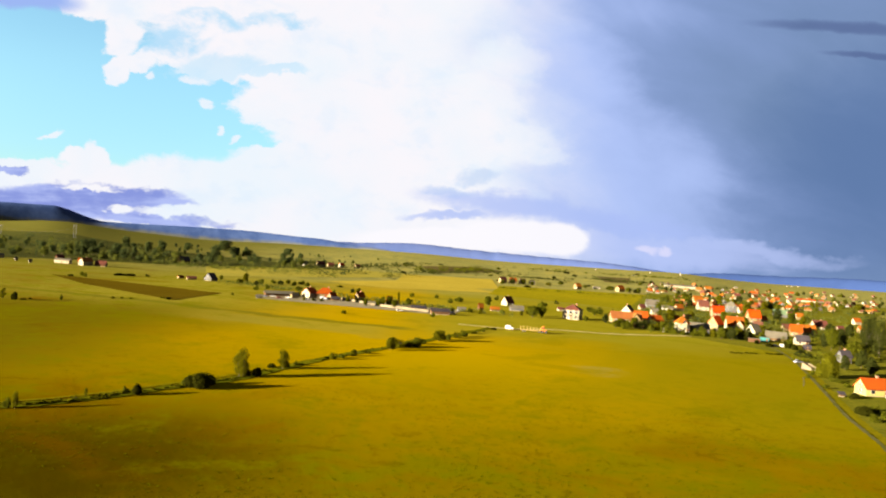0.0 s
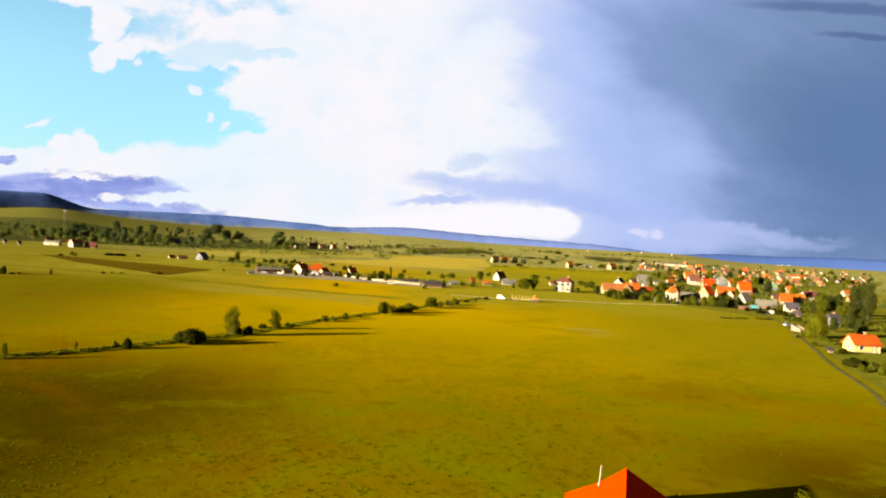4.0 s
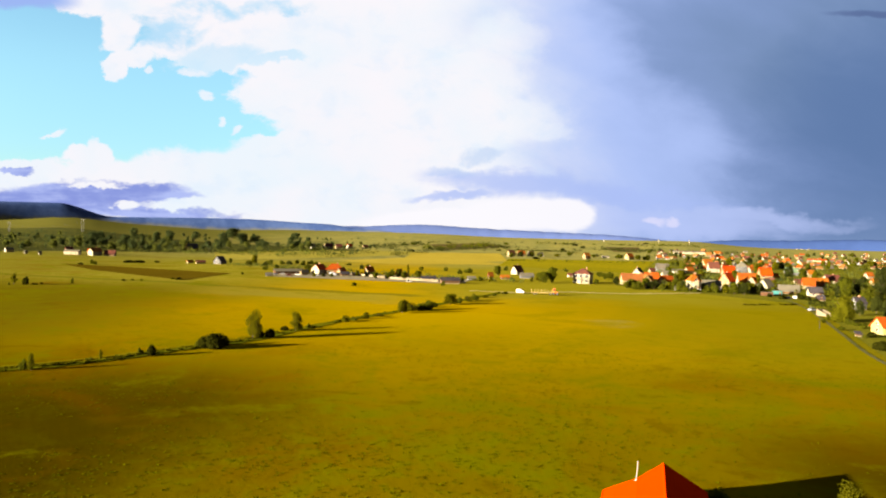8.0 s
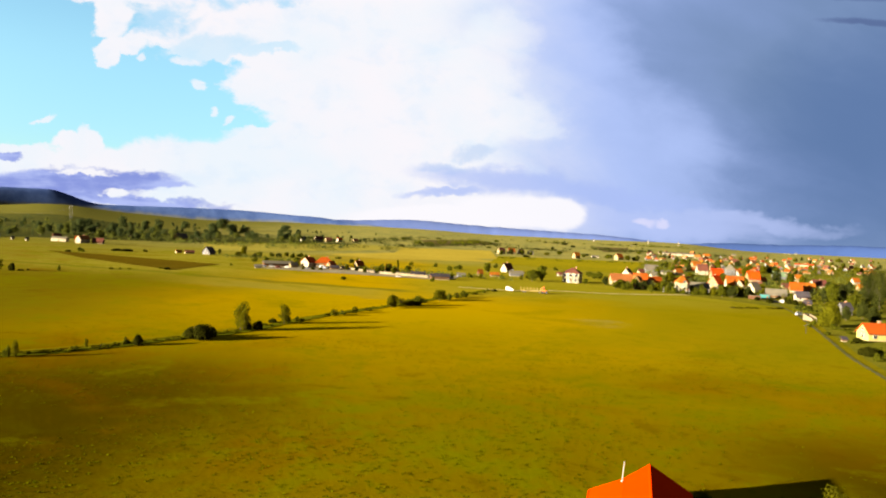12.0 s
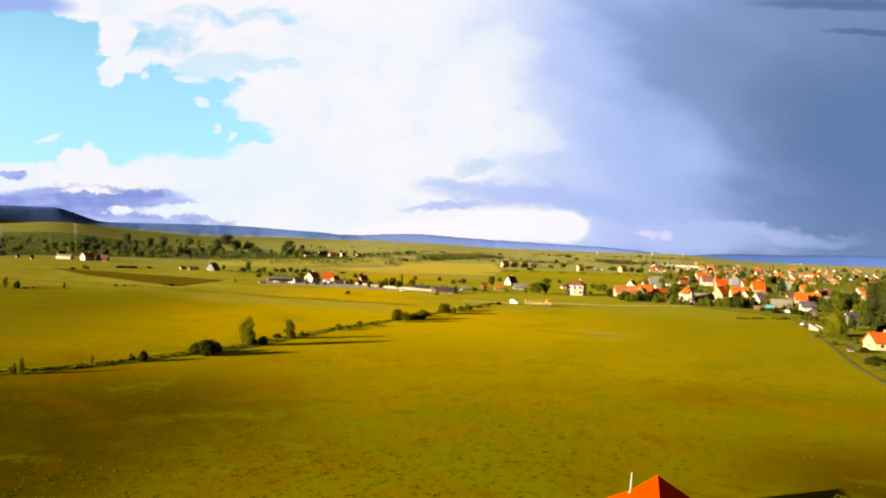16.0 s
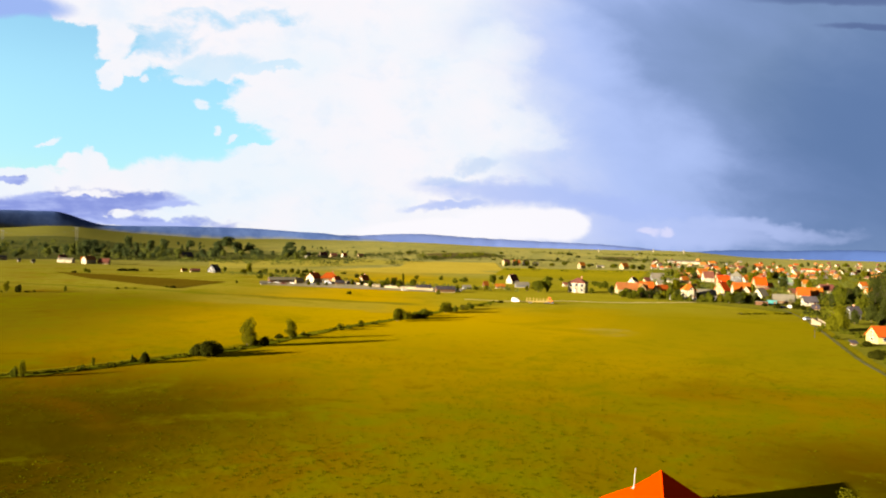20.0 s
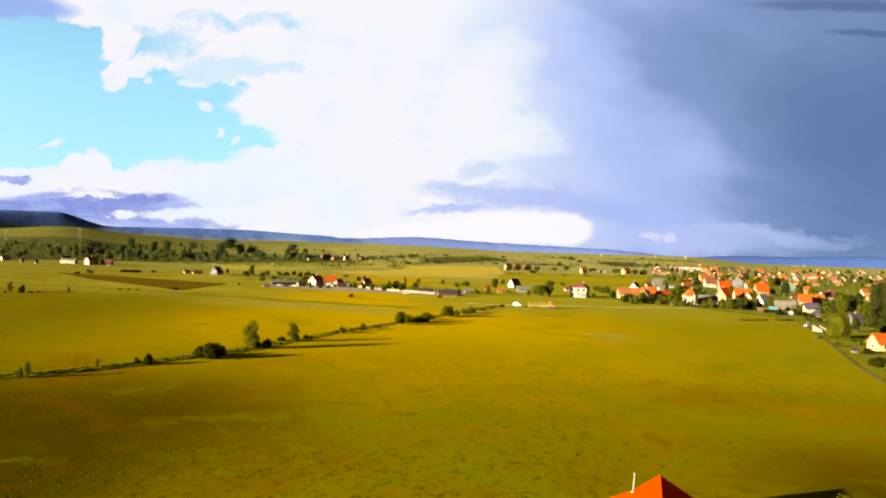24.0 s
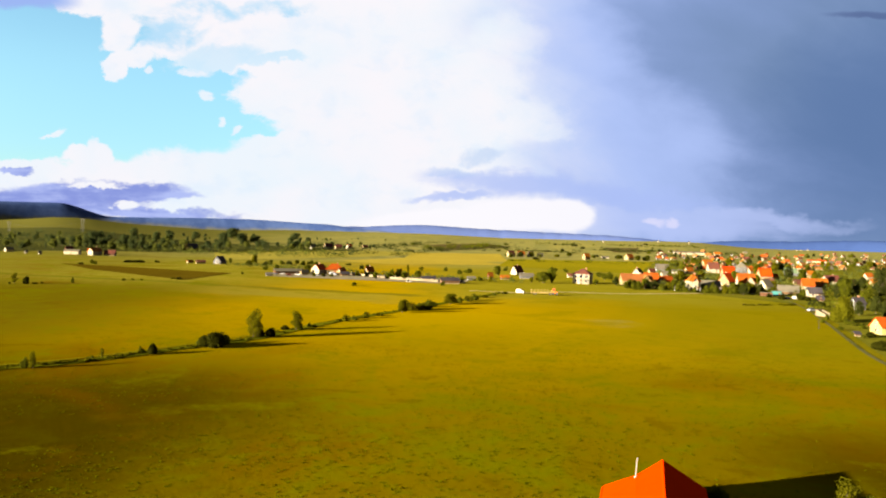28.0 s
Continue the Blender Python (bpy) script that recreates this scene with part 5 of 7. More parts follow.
house(318.2, 769.6, 9.0, 8.6, 7.2, 5.4, -10, "hip", "wall_grey", "roof_grey", windows=2, chimney=False, name="house", note="tall and narrow")
house(287.2, 767.2, 10.5, 11.5, 4.8, 6.2, -6, "gable", "wall_white", "roof_brown", windows=2, chimney=True, name="house", note="in the second row")
house(343.4, 572.6, 6.4, 6.3, 2.6, 3.3, -6, "gable", "wall_cream", "roof_orange", windows=2, chimney=False, name="house", note="beside the poplars")
house(358.9, 742.7, 12.9, 11.5, 3.4, 4.3, -16, "gable", "wall_grey", "roof_green", windows=1, chimney=False, name="house", note="in the second row")
house(238.3, 728.6, 12.5, 11.5, 2.2, 1.8, -12, "gable", "wall_white", "roof_grey", windows=3, chimney=False, name="barn", note="long and low")
house(227.2, 747.7, 12.3, 11.5, 3.7, 4.8, -9, "gable", "wall_grey", "roof_grey", windows=1, chimney=False, name="barn", note="behind the front row")
house(484.0, 1319.2, 10.8, 7.1, 3.6, 3.9, -0, "gable", "wall_cream", "roof_faded", windows=2, chimney=True, name="house", note="in the far rows")
house(527.5, 1390.3, 11.7, 7.1, 4.5, 3.9, 3, "gable", "wall_cream", "roof_orange", windows=2, chimney=True, name="house", note="in the far rows")
house(450.2, 1171.9, 9.1, 7.1, 3.0, 3.2, 9, "gable", "wall_white", "roof_red", windows=2, chimney=True, name="house", note="in the far rows")
house(511.3, 1216.8, 10.6, 7.1, 3.5, 3.9, -3, "gable", "wall_cream", "roof_brown", windows=2, chimney=True, name="house", note="in the far rows")
house(616.7, 1391.5, 15.3, 7.1, 4.5, 3.9, -10, "hip", "wall_brown", "roof_rust", windows=2, chimney=True, name="house", note="in the far rows")
house(574.2, 1206.9, 8.7, 7.1, 2.8, 3.1, -5, "gable", "wall_cream", "roof_rust", windows=2, chimney=True, name="house", note="in the far rows")
house(151.3, 243.5, 9.4, 6.2, 2.8, 2.8, 4, "gable", "wall_yellow", "roof_rust", note="by the lane")
house(135.8, 235.2, 1.4, 1.0, 1.0, 0.4, -5, "shed", "wall_brown", "roof_dark", windows=0, chimney=False, name="shed", note="in the garden")
house(325.4, 888.9, 11.5, 8.2, 5.5, 5.5, 10, "gable", "wall_cream", "roof_orange", windows=1, chimney=False)
# village, farther rows
house(362.0, 862.4, 8.7, 5.9, 2.6, 3.5, 22, "hip", "wall_brown", "roof_orange", windows=1, chimney=False, group="far village houses")
house(374.1, 875.2, 6.7, 5.3, 2.4, 3.3, -3, "hip", "wall_white", "roof_rust", windows=1, chimney=False, group="far village houses")
house(592.9, 978.9, 7.7, 5.2, 1.7, 2.3, 109, "gable", "wall_white", "roof_faded", windows=1, chimney=False, group="far village houses")
house(485.8, 933.7, 8.8, 6.8, 2.0, 2.7, -7, "hip", "wall_cream", "roof_faded", windows=1, chimney=False, group="far village houses")
house(445.9, 919.1, 9.2, 6.3, 2.3, 3.0, 54, "gable", "wall_cream", "roof_faded", windows=1, chimney=False, group="far village houses")
house(472.5, 934.0, 8.2, 6.5, 1.7, 2.3, 98, "gable", "wall_brown", "roof_faded", windows=1, chimney=False, group="far village houses")
house(300.6, 842.2, 9.1, 6.0, 2.0, 2.7, 25, "gable", "wall_brown", "roof_rust", windows=1, chimney=False, group="far village houses")
house(588.9, 986.6, 7.7, 6.0, 1.8, 2.4, -11, "hip", "wall_cream", "roof_brown", windows=1, chimney=False, group="far village houses")
house(533.6, 963.5, 8.3, 5.6, 2.4, 3.3, 96, "gable", "wall_cream", "roof_faded", windows=1, chimney=False, group="far village houses")
house(310.6, 852.1, 7.3, 5.7, 2.3, 3.2, 70, "hip", "wall_cream", "roof_faded", windows=1, chimney=False, group="far village houses")
house(518.2, 966.8, 7.0, 4.8, 1.7, 2.3, 7, "gable", "wall_grey", "roof_grey", windows=1, chimney=False, group="far village houses")
house(467.6, 945.2, 8.0, 6.3, 1.9, 2.5, 114, "gable", "wall_white", "roof_rust", windows=1, chimney=False, group="far village houses")
house(362.8, 889.6, 7.4, 5.0, 1.9, 2.5, 23, "hip", "wall_cream", "roof_brown", windows=1, chimney=False, group="far village houses")
house(408.8, 918.9, 8.6, 6.7, 2.0, 2.7, -4, "hip", "wall_brown", "roof_faded", windows=1, chimney=False, group="far village houses")
house(419.7, 925.9, 9.2, 6.2, 2.0, 2.7, 86, "gable", "wall_brown", "roof_brown", windows=1, chimney=False, group="far village houses")
house(341.6, 879.3, 6.7, 5.3, 2.4, 3.3, 29, "gable", "wall_cream", "roof_orange", windows=1, chimney=False, group="far village houses")
house(430.3, 933.4, 7.9, 5.4, 1.8, 2.4, 25, "gable", "wall_cream", "roof_orange", windows=1, chimney=False, group="far village houses")
house(329.5, 878.4, 6.2, 4.8, 2.3, 3.2, 89, "gable", "wall_white", "roof_faded", windows=1, chimney=False, group="far village houses")
house(635.8, 1035.9, 9.9, 6.6, 2.0, 2.7, 13, "hip", "wall_brown", "roof_orange", windows=1, chimney=False, group="far village houses")
house(566.2, 1030.7, 6.5, 5.0, 2.0, 2.7, 61, "gable", "wall_cream", "roof_orange", windows=1, chimney=False, group="far village houses")
house(310.8, 896.5, 7.2, 4.8, 2.2, 2.9, 106, "gable", "wall_cream", "roof_faded", windows=1, chimney=False, group="far village houses")
house(439.6, 983.0, 7.4, 5.8, 1.8, 2.4, 11, "gable", "wall_grey", "roof_rust", windows=1, chimney=False, group="far village houses")
house(302.1, 900.0, 7.0, 4.7, 2.0, 2.6, 16, "gable", "wall_grey", "roof_faded", windows=1, chimney=False, group="far village houses")
house(386.2, 959.7, 7.2, 5.6, 2.3, 3.2, 103, "gable", "wall_grey", "roof_grey", windows=1, chimney=False, group="far village houses")
house(405.6, 978.4, 6.8, 4.6, 1.8, 2.4, 72, "gable", "wall_cream", "roof_orange", windows=1, chimney=False, group="far village houses")
house(475.4, 1018.2, 5.9, 4.6, 2.2, 2.9, 25, "gable", "wall_cream", "roof_brown", windows=1, chimney=False, group="far village houses")
house(540.2, 1055.8, 8.3, 5.6, 1.8, 2.4, 98, "gable", "wall_brown", "roof_faded", windows=1, chimney=False, group="far village houses")
house(376.6, 964.3, 8.2, 6.5, 2.3, 3.2, 24, "gable", "wall_cream", "roof_brown", windows=1, chimney=False, group="far village houses")
house(528.8, 1061.0, 10.0, 6.7, 2.4, 3.3, 24, "gable", "wall_cream", "roof_faded", windows=1, chimney=False, group="far village houses")
house(508.2, 1052.0, 8.8, 6.8, 2.1, 2.8, 84, "gable", "wall_grey", "roof_orange", windows=1, chimney=False, group="far village houses")
house(584.1, 1094.8, 9.5, 6.4, 1.9, 2.5, 7, "gable", "wall_cream", "roof_brown", windows=1, chimney=False, group="far village houses")
house(565.0, 1085.7, 8.2, 6.5, 2.4, 3.3, -7, "hip", "wall_grey", "roof_rust", windows=1, chimney=False, group="far village houses")
house(345.5, 955.1, 6.7, 4.5, 2.1, 2.8, 105, "hip", "wall_cream", "roof_faded", windows=1, chimney=False, group="far village houses")
house(475.2, 1044.0, 8.0, 6.3, 2.2, 2.9, 26, "gable", "wall_brown", "roof_brown", windows=1, chimney=False, group="far village houses")
house(655.1, 1134.3, 9.6, 6.5, 2.0, 2.7, 35, "gable", "wall_grey", "roof_faded", windows=1, chimney=False, group="far village houses")
house(611.2, 1117.2, 8.8, 6.8, 1.6, 2.2, 96, "gable", "wall_white", "roof_orange", windows=1, chimney=False, group="far village houses")
house(708.9, 1161.2, 7.0, 4.8, 2.0, 2.6, 19, "gable", "wall_cream", "roof_faded", windows=1, chimney=False, group="far village houses")
house(704.1, 1171.3, 9.1, 7.2, 1.9, 2.5, -11, "gable", "wall_brown", "roof_faded", windows=1, chimney=False, group="far village houses")
house(516.4, 1095.1, 10.0, 6.7, 2.3, 3.0, 100, "gable", "wall_white", "roof_orange", windows=1, chimney=False, group="far village houses")
house(647.0, 1156.8, 6.6, 5.2, 2.6, 3.5, 66, "gable", "wall_white", "roof_brown", windows=1, chimney=False, group="far village houses")
house(371.3, 1006.5, 8.1, 5.5, 1.8, 2.4, 15, "hip", "wall_brown", "roof_faded", windows=1, chimney=False, group="far village houses")
house(387.7, 1022.8, 7.0, 5.5, 1.7, 2.3, 114, "gable", "wall_white", "roof_faded", windows=1, chimney=False, group="far village houses")
house(479.4, 1089.4, 8.1, 5.5, 2.4, 3.3, -4, "hip", "wall_cream", "roof_orange", windows=1, chimney=False, group="far village houses")
house(639.5, 1190.0, 7.7, 6.0, 2.3, 3.2, 7, "gable", "wall_brown", "roof_grey", windows=1, chimney=False, group="far village houses")
house(658.4, 1199.7, 9.2, 6.2, 2.3, 3.0, 111, "gable", "wall_grey", "roof_brown", windows=1, chimney=False, group="far village houses")
house(579.4, 1171.2, 7.5, 5.8, 2.5, 3.4, 19, "gable", "wall_white", "roof_grey", windows=1, chimney=False, group="far village houses")
house(777.2, 1263.9, 10.2, 6.8, 2.0, 2.6, 18, "gable", "wall_white", "roof_faded", windows=1, chimney=False, group="far village houses")
house(600.7, 1185.1, 7.5, 5.9, 2.2, 2.9, 98, "gable", "wall_cream", "roof_grey", windows=1, chimney=False, group="far village houses")
house(721.7, 1237.5, 7.0, 4.7, 2.3, 3.2, 15, "gable", "wall_cream", "roof_brown", windows=1, chimney=False, group="far village houses")
house(428.8, 1084.8, 6.4, 5.0, 2.1, 2.8, 43, "gable", "wall_grey", "roof_brown", windows=1, chimney=False, group="far village houses")
house(556.0, 1175.7, 8.2, 5.6, 2.5, 3.4, 115, "hip", "wall_white", "roof_faded", windows=1, chimney=False, group="far village houses")
house(348.4, 1031.5, 7.9, 6.2, 1.7, 2.3, 26, "gable", "wall_brown", "roof_orange", windows=1, chimney=False, group="far village houses")
house(719.1, 1258.2, 8.8, 5.9, 2.0, 2.7, 15, "hip", "wall_cream", "roof_brown", windows=1, chimney=False, group="far village houses")
house(468.3, 1125.6, 9.0, 7.1, 2.2, 2.9, 87, "gable", "wall_white", "roof_faded", windows=1, chimney=False, group="far village houses")
house(533.3, 1180.0, 7.6, 5.0, 2.0, 2.6, 71, "hip", "wall_brown", "roof_orange", windows=1, chimney=False, group="far village houses")
house(777.8, 1298.4, 6.6, 5.2, 2.5, 3.4, 19, "gable", "wall_white", "roof_grey", windows=1, chimney=False, group="far village houses")
house(368.9, 1060.6, 10.8, 7.3, 1.8, 2.4, 91, "gable", "wall_cream", "roof_rust", windows=1, chimney=False, group="far village houses")
house(561.4, 1208.2, 5.9, 4.7, 2.3, 3.2, 20, "gable", "wall_grey", "roof_faded", windows=1, chimney=False, group="far village houses")
house(720.1, 1283.8, 9.5, 6.4, 1.8, 2.4, 16, "gable", "wall_cream", "roof_brown", windows=1, chimney=False, group="far village houses")
house(625.6, 1267.9, 8.1, 6.4, 2.3, 3.2, 84, "gable", "wall_cream", "roof_brown", windows=1, chimney=False, group="far village houses")
house(847.9, 1389.4, 8.1, 5.4, 2.4, 3.3, 19, "gable", "wall_grey", "roof_faded", windows=1, chimney=False, group="far village houses")
house(684.7, 1313.8, 6.6, 5.2, 2.3, 3.2, 7, "gable", "wall_white", "roof_faded", windows=1, chimney=False, group="far village houses")
house(473.8, 1185.2, 8.6, 5.8, 2.6, 3.5, 118, "hip", "wall_cream", "roof_orange", windows=1, chimney=False, group="far village houses")
house(453.0, 1165.9, 7.5, 5.8, 1.8, 2.4, -1, "gable", "wall_cream", "roof_faded", windows=1, chimney=False, group="far village houses")
house(678.5, 1325.5, 9.9, 6.6, 1.6, 2.2, 68, "hip", "wall_brown", "roof_orange", windows=1, chimney=False, group="far village houses")
house(430.7, 1151.9, 5.9, 4.7, 1.9, 2.5, 119, "gable", "wall_brown", "roof_orange", windows=1, chimney=False, group="far village houses")
house(573.2, 1289.4, 10.5, 7.1, 2.2, 2.9, 26, "gable", "wall_white", "roof_faded", windows=1, chimney=False, group="far village houses")
house(522.9, 1248.0, 7.2, 5.6, 2.3, 3.2, 27, "hip", "wall_brown", "roof_brown", windows=1, chimney=False, group="far village houses")
house(852.6, 1457.7, 9.0, 6.0, 2.2, 2.9, 95, "gable", "wall_brown", "roof_brown", windows=1, chimney=False, group="far village houses")
house(353.6, 1139.7, 8.5, 6.7, 2.4, 3.3, 78, "hip", "wall_grey", "roof_orange", windows=1, chimney=False, group="far village houses")
house(686.3, 1390.6, 10.5, 7.1, 2.3, 3.2, 19, "gable", "wall_cream", "roof_brown", windows=1, chimney=False, group="far village houses")
house(787.5, 1452.5, 8.5, 6.6, 1.7, 2.3, 107, "gable", "wall_grey", "roof_faded", windows=1, chimney=False, group="far village houses")
house(634.4, 1383.7, 7.7, 5.2, 2.1, 2.8, 20, "gable", "wall_brown", "roof_orange", windows=1, chimney=False, group="far village houses")
house(347.5, 1161.8, 8.6, 6.7, 2.3, 3.2, 3, "gable", "wall_grey", "roof_orange", windows=1, chimney=False, group="far village houses")
house(462.8, 1238.7, 10.0, 6.7, 2.5, 3.4, 105, "gable", "wall_brown", "roof_brown", windows=1, chimney=False, group="far village houses")
house(673.7, 1423.9, 8.8, 6.9, 2.2, 2.9, 10, "gable", "wall_white", "roof_faded", windows=1, chimney=False, group="far village houses")
house(379.0, 1185.8, 10.1, 6.8, 1.6, 2.2, 17, "hip", "wall_cream", "roof_faded", windows=1, chimney=False, group="far village houses")
house(563.1, 1356.2, 6.2, 4.8, 2.3, 3.0, 112, "gable", "wall_cream", "roof_faded", windows=1, chimney=False, group="far village houses")
house(621.8, 1411.5, 9.0, 6.0, 2.6, 3.5, -4, "gable", "wall_white", "roof_brown", windows=1, chimney=False, group="far village houses")
house(407.5, 1223.4, 7.2, 5.6, 2.0, 2.6, 77, "gable", "wall_grey", "roof_faded", windows=1, chimney=False, group="far village houses")
house(547.6, 1346.4, 10.8, 7.3, 1.8, 2.4, 88, "gable", "wall_brown", "roof_brown", windows=1, chimney=False, group="far village houses")
house(737.9, 1509.7, 6.4, 5.0, 2.1, 2.8, -6, "gable", "wall_cream", "roof_rust", windows=1, chimney=False, group="far village houses")
house(375.0, 1222.8, 7.6, 5.0, 2.3, 3.2, 18, "gable", "wall_white", "roof_grey", windows=1, chimney=False, group="far village houses")
house(661.7, 1474.7, 6.5, 5.0, 2.3, 3.0, 111, "gable", "wall_brown", "roof_faded", windows=1, chimney=False, group="far village houses")
house(956.0, 1648.5, 8.7, 5.8, 1.7, 2.3, 35, "hip", "wall_cream", "roof_grey", windows=1, chimney=False, group="far village houses")
house(370.9, 1238.4, 7.6, 5.9, 2.3, 3.2, 33, "hip", "wall_cream", "roof_faded", windows=1, chimney=False, group="far village houses")
house(850.7, 1597.7, 9.1, 6.0, 2.3, 3.0, 112, "gable", "wall_cream", "roof_faded", windows=1, chimney=False, group="far village houses")
house(879.2, 1616.8, 7.7, 6.0, 1.7, 2.3, 16, "hip", "wall_cream", "roof_brown", windows=1, chimney=False, group="far village houses")
house(505.0, 1329.5, 7.3, 4.9, 2.0, 2.6, 29, "gable", "wall_brown", "roof_faded", windows=1, chimney=False, group="far village houses")
house(983.5, 1675.2, 7.9, 6.2, 1.7, 2.3, 80, "gable", "wall_cream", "roof_faded", windows=1, chimney=False, group="far village houses")
house(935.7, 1650.0, 10.4, 6.9, 1.9, 2.5, 15, "gable", "wall_cream", "roof_brown", windows=1, chimney=False, group="far village houses")
house(624.1, 1456.5, 6.4, 5.0, 1.9, 2.5, -3, "gable", "wall_grey", "roof_faded", windows=1, chimney=False, group="far village houses")
house(451.3, 1288.7, 9.1, 6.0, 1.9, 2.5, 116, "gable", "wall_grey", "roof_faded", windows=1, chimney=False, group="far village houses")
house(909.8, 1642.7, 7.7, 6.0, 2.2, 2.9, 16, "gable", "wall_white", "roof_brown", windows=1, chimney=False, group="far village houses")
house(430.5, 1292.8, 6.9, 4.7, 2.4, 3.3, 77, "gable", "wall_brown", "roof_orange", windows=1, chimney=False, group="far village houses")
house(1099.0, 1799.3, 5.9, 4.6, 2.0, 2.7, 109, "gable", "wall_brown", "roof_brown", windows=1, chimney=False, group="far village houses")
house(821.4, 1655.4, 9.3, 6.3, 1.9, 2.5, -6, "gable", "wall_brown", "roof_rust", windows=1, chimney=False, group="far village houses")
house(500.0, 1368.0, 7.8, 6.0, 1.7, 2.3, 30, "gable", "wall_brown", "roof_grey", windows=1, chimney=False, group="far village houses")
house(759.3, 1636.4, 9.3, 6.4, 1.7, 2.3, 110, "gable", "wall_cream", "roof_faded", windows=1, chimney=False, group="far village houses")
house(587.5, 1469.2, 7.3, 5.6, 2.0, 2.6, 68, "gable", "wall_grey", "roof_brown", windows=1, chimney=False, group="far village houses")
house(625.5, 1510.6, 8.1, 5.5, 2.3, 3.0, 23, "gable", "wall_brown", "roof_faded", windows=1, chimney=False, group="far village houses")
house(669.5, 1565.4, 7.5, 5.9, 1.8, 2.4, 87, "gable", "wall_grey", "roof_faded", windows=1, chimney=False, group="far village houses")
house(1073.5, 1836.2, 8.6, 5.7, 2.0, 2.7, 5, "gable", "wall_grey", "roof_faded", windows=1, chimney=False, group="far village houses")
house(409.3, 1330.5, 7.9, 6.3, 2.0, 2.7, 28, "hip", "wall_cream", "roof_brown", windows=1, chimney=False, group="far village houses")
house(920.9, 1757.0, 7.7, 5.2, 2.1, 2.8, 97, "gable", "wall_brown", "roof_faded", windows=1, chimney=False, group="far village houses")
house(559.8, 1457.5, 7.2, 5.6, 2.3, 3.2, 24, "gable", "wall_white", "roof_faded", windows=1, chimney=False, group="far village houses")
house(746.6, 1668.5, 7.7, 5.2, 2.0, 2.6, 21, "gable", "wall_brown", "roof_rust", windows=1, chimney=False, group="far village houses")
house(404.7, 1355.7, 6.3, 4.9, 2.4, 3.3, 93, "gable", "wall_white", "roof_brown", windows=1, chimney=False, group="far village houses")
house(1002.8, 1850.4, 7.7, 5.2, 2.3, 3.2, 7, "gable", "wall_brown", "roof_brown", windows=1, chimney=False, group="far village houses")
house(487.1, 1400.2, 6.3, 4.9, 2.0, 2.6, 71, "gable", "wall_cream", "roof_orange", windows=1, chimney=False, group="far village houses")
house(455.0, 1389.3, 7.8, 5.3, 2.0, 2.6, 117, "gable", "wall_grey", "roof_orange", windows=1, chimney=False, group="far village houses")
house(542.8, 1468.1, 6.2, 4.8, 1.7, 2.3, 0, "hip", "wall_brown", "roof_faded", windows=1, chimney=False, group="far village houses")
house(708.6, 1695.1, 8.6, 5.7, 2.1, 2.8, -3, "gable", "wall_cream", "roof_grey", windows=1, chimney=False, group="far village houses")
house(437.4, 1446.2, 7.5, 5.8, 2.3, 3.0, 118, "hip", "wall_white", "roof_brown", windows=1, chimney=False, group="far village houses")
house(514.8, 1492.5, 8.1, 5.4, 1.8, 2.4, 61, "gable", "wall_brown", "roof_orange", windows=1, chimney=False, group="far village houses")
house(476.7, 1474.5, 6.1, 4.8, 2.6, 3.5, 32, "gable", "wall_cream", "roof_faded", windows=1, chimney=False, group="far village houses")
house(555.2, 1541.4, 8.8, 5.9, 2.6, 3.5, 120, "gable", "wall_brown", "roof_faded", windows=1, chimney=False, group="far village houses")
house(469.1, 1486.5, 6.9, 5.4, 2.3, 3.0, 17, "gable", "wall_brown", "roof_grey", windows=1, chimney=False, group="far village houses")
house(462.0, 1534.3, 7.0, 4.7, 2.0, 2.6, 33, "gable", "wall_brown", "roof_grey", windows=1, chimney=False, group="far village houses")
house(473.3, 1390.0, 57.0, 14.3, 4.5, 1.9, -13, "gable", "wall_white", "roof_grey", windows=4, chimney=False, name="hall", note="far edge of the village")
house(653.9, 1251.3, 41.6, 10.4, 2.9, 1.9, -22, "gable", "wall_white", "roof_red", windows=3, chimney=False, name="hall", note="in the far village")
# ---- hedge along the ditch ----
stock("bush_a", "shrub", "bush", 3, 5.0, 8.0, "leaf_thorn", "dark dense thorn shrub on the ditch bank", "shrub", 1500, 0.1, "ditch hedge")
stock("bush_b", "shrub", "bush", 8, 3.0, 4.0, "leaf_mid", "low green shrub on rough grass", "shrub", 900, 0.1)
stock("bush_c", "shrub", "bush", 21, 2.5, 3.2, "leaf_olive", "small olive shrub with thin twigs", "shrub", 700, 0.1)
stock("thin_a", "tree", "tall", 4, 8.0, 4.0, "leaf_olive", "slender light-leaved young tree on the ditch bank", "tree", 1300, 0.12)
stock("round_a", "tree", "round", 5, 9.0, 8.0, "leaf_mid", "broad green deciduous tree in leaf", "tree", 1500)
stock("round_b", "tree", "round", 15, 10.0, 8.0, "leaf_dark", "dark green deciduous tree with dense crown", "tree", 1500)
stock("round_c", "tree", "round", 25, 8.0, 7.5, "leaf_olive", "sunlit olive-green deciduous tree", "tree", 1400)
stock("dark_poplar", "tree", "tall", 19, 14.0, 5.5, "leaf_dark", "tall dark poplar beside the gardens", "tree", 1500, 0.1)
stock("willow", "willow_tree", "bush", 12, 10.0, 9.0, "leaf_light", "rounded light-green willow beside the lane", "tree", 2600, 0.15)
stock("spruce", "spruce", "cone", 14, 9.0, 4.0, "leaf_dark", "dark pointed spruce in a garden", "tree", 700, 0.1)
stock("belt_a", "tree", "round", 105, 9.0, 8.0, "leaf_hazed", "deciduous tree in the belt, tinted blue by haze", "tree", 900)
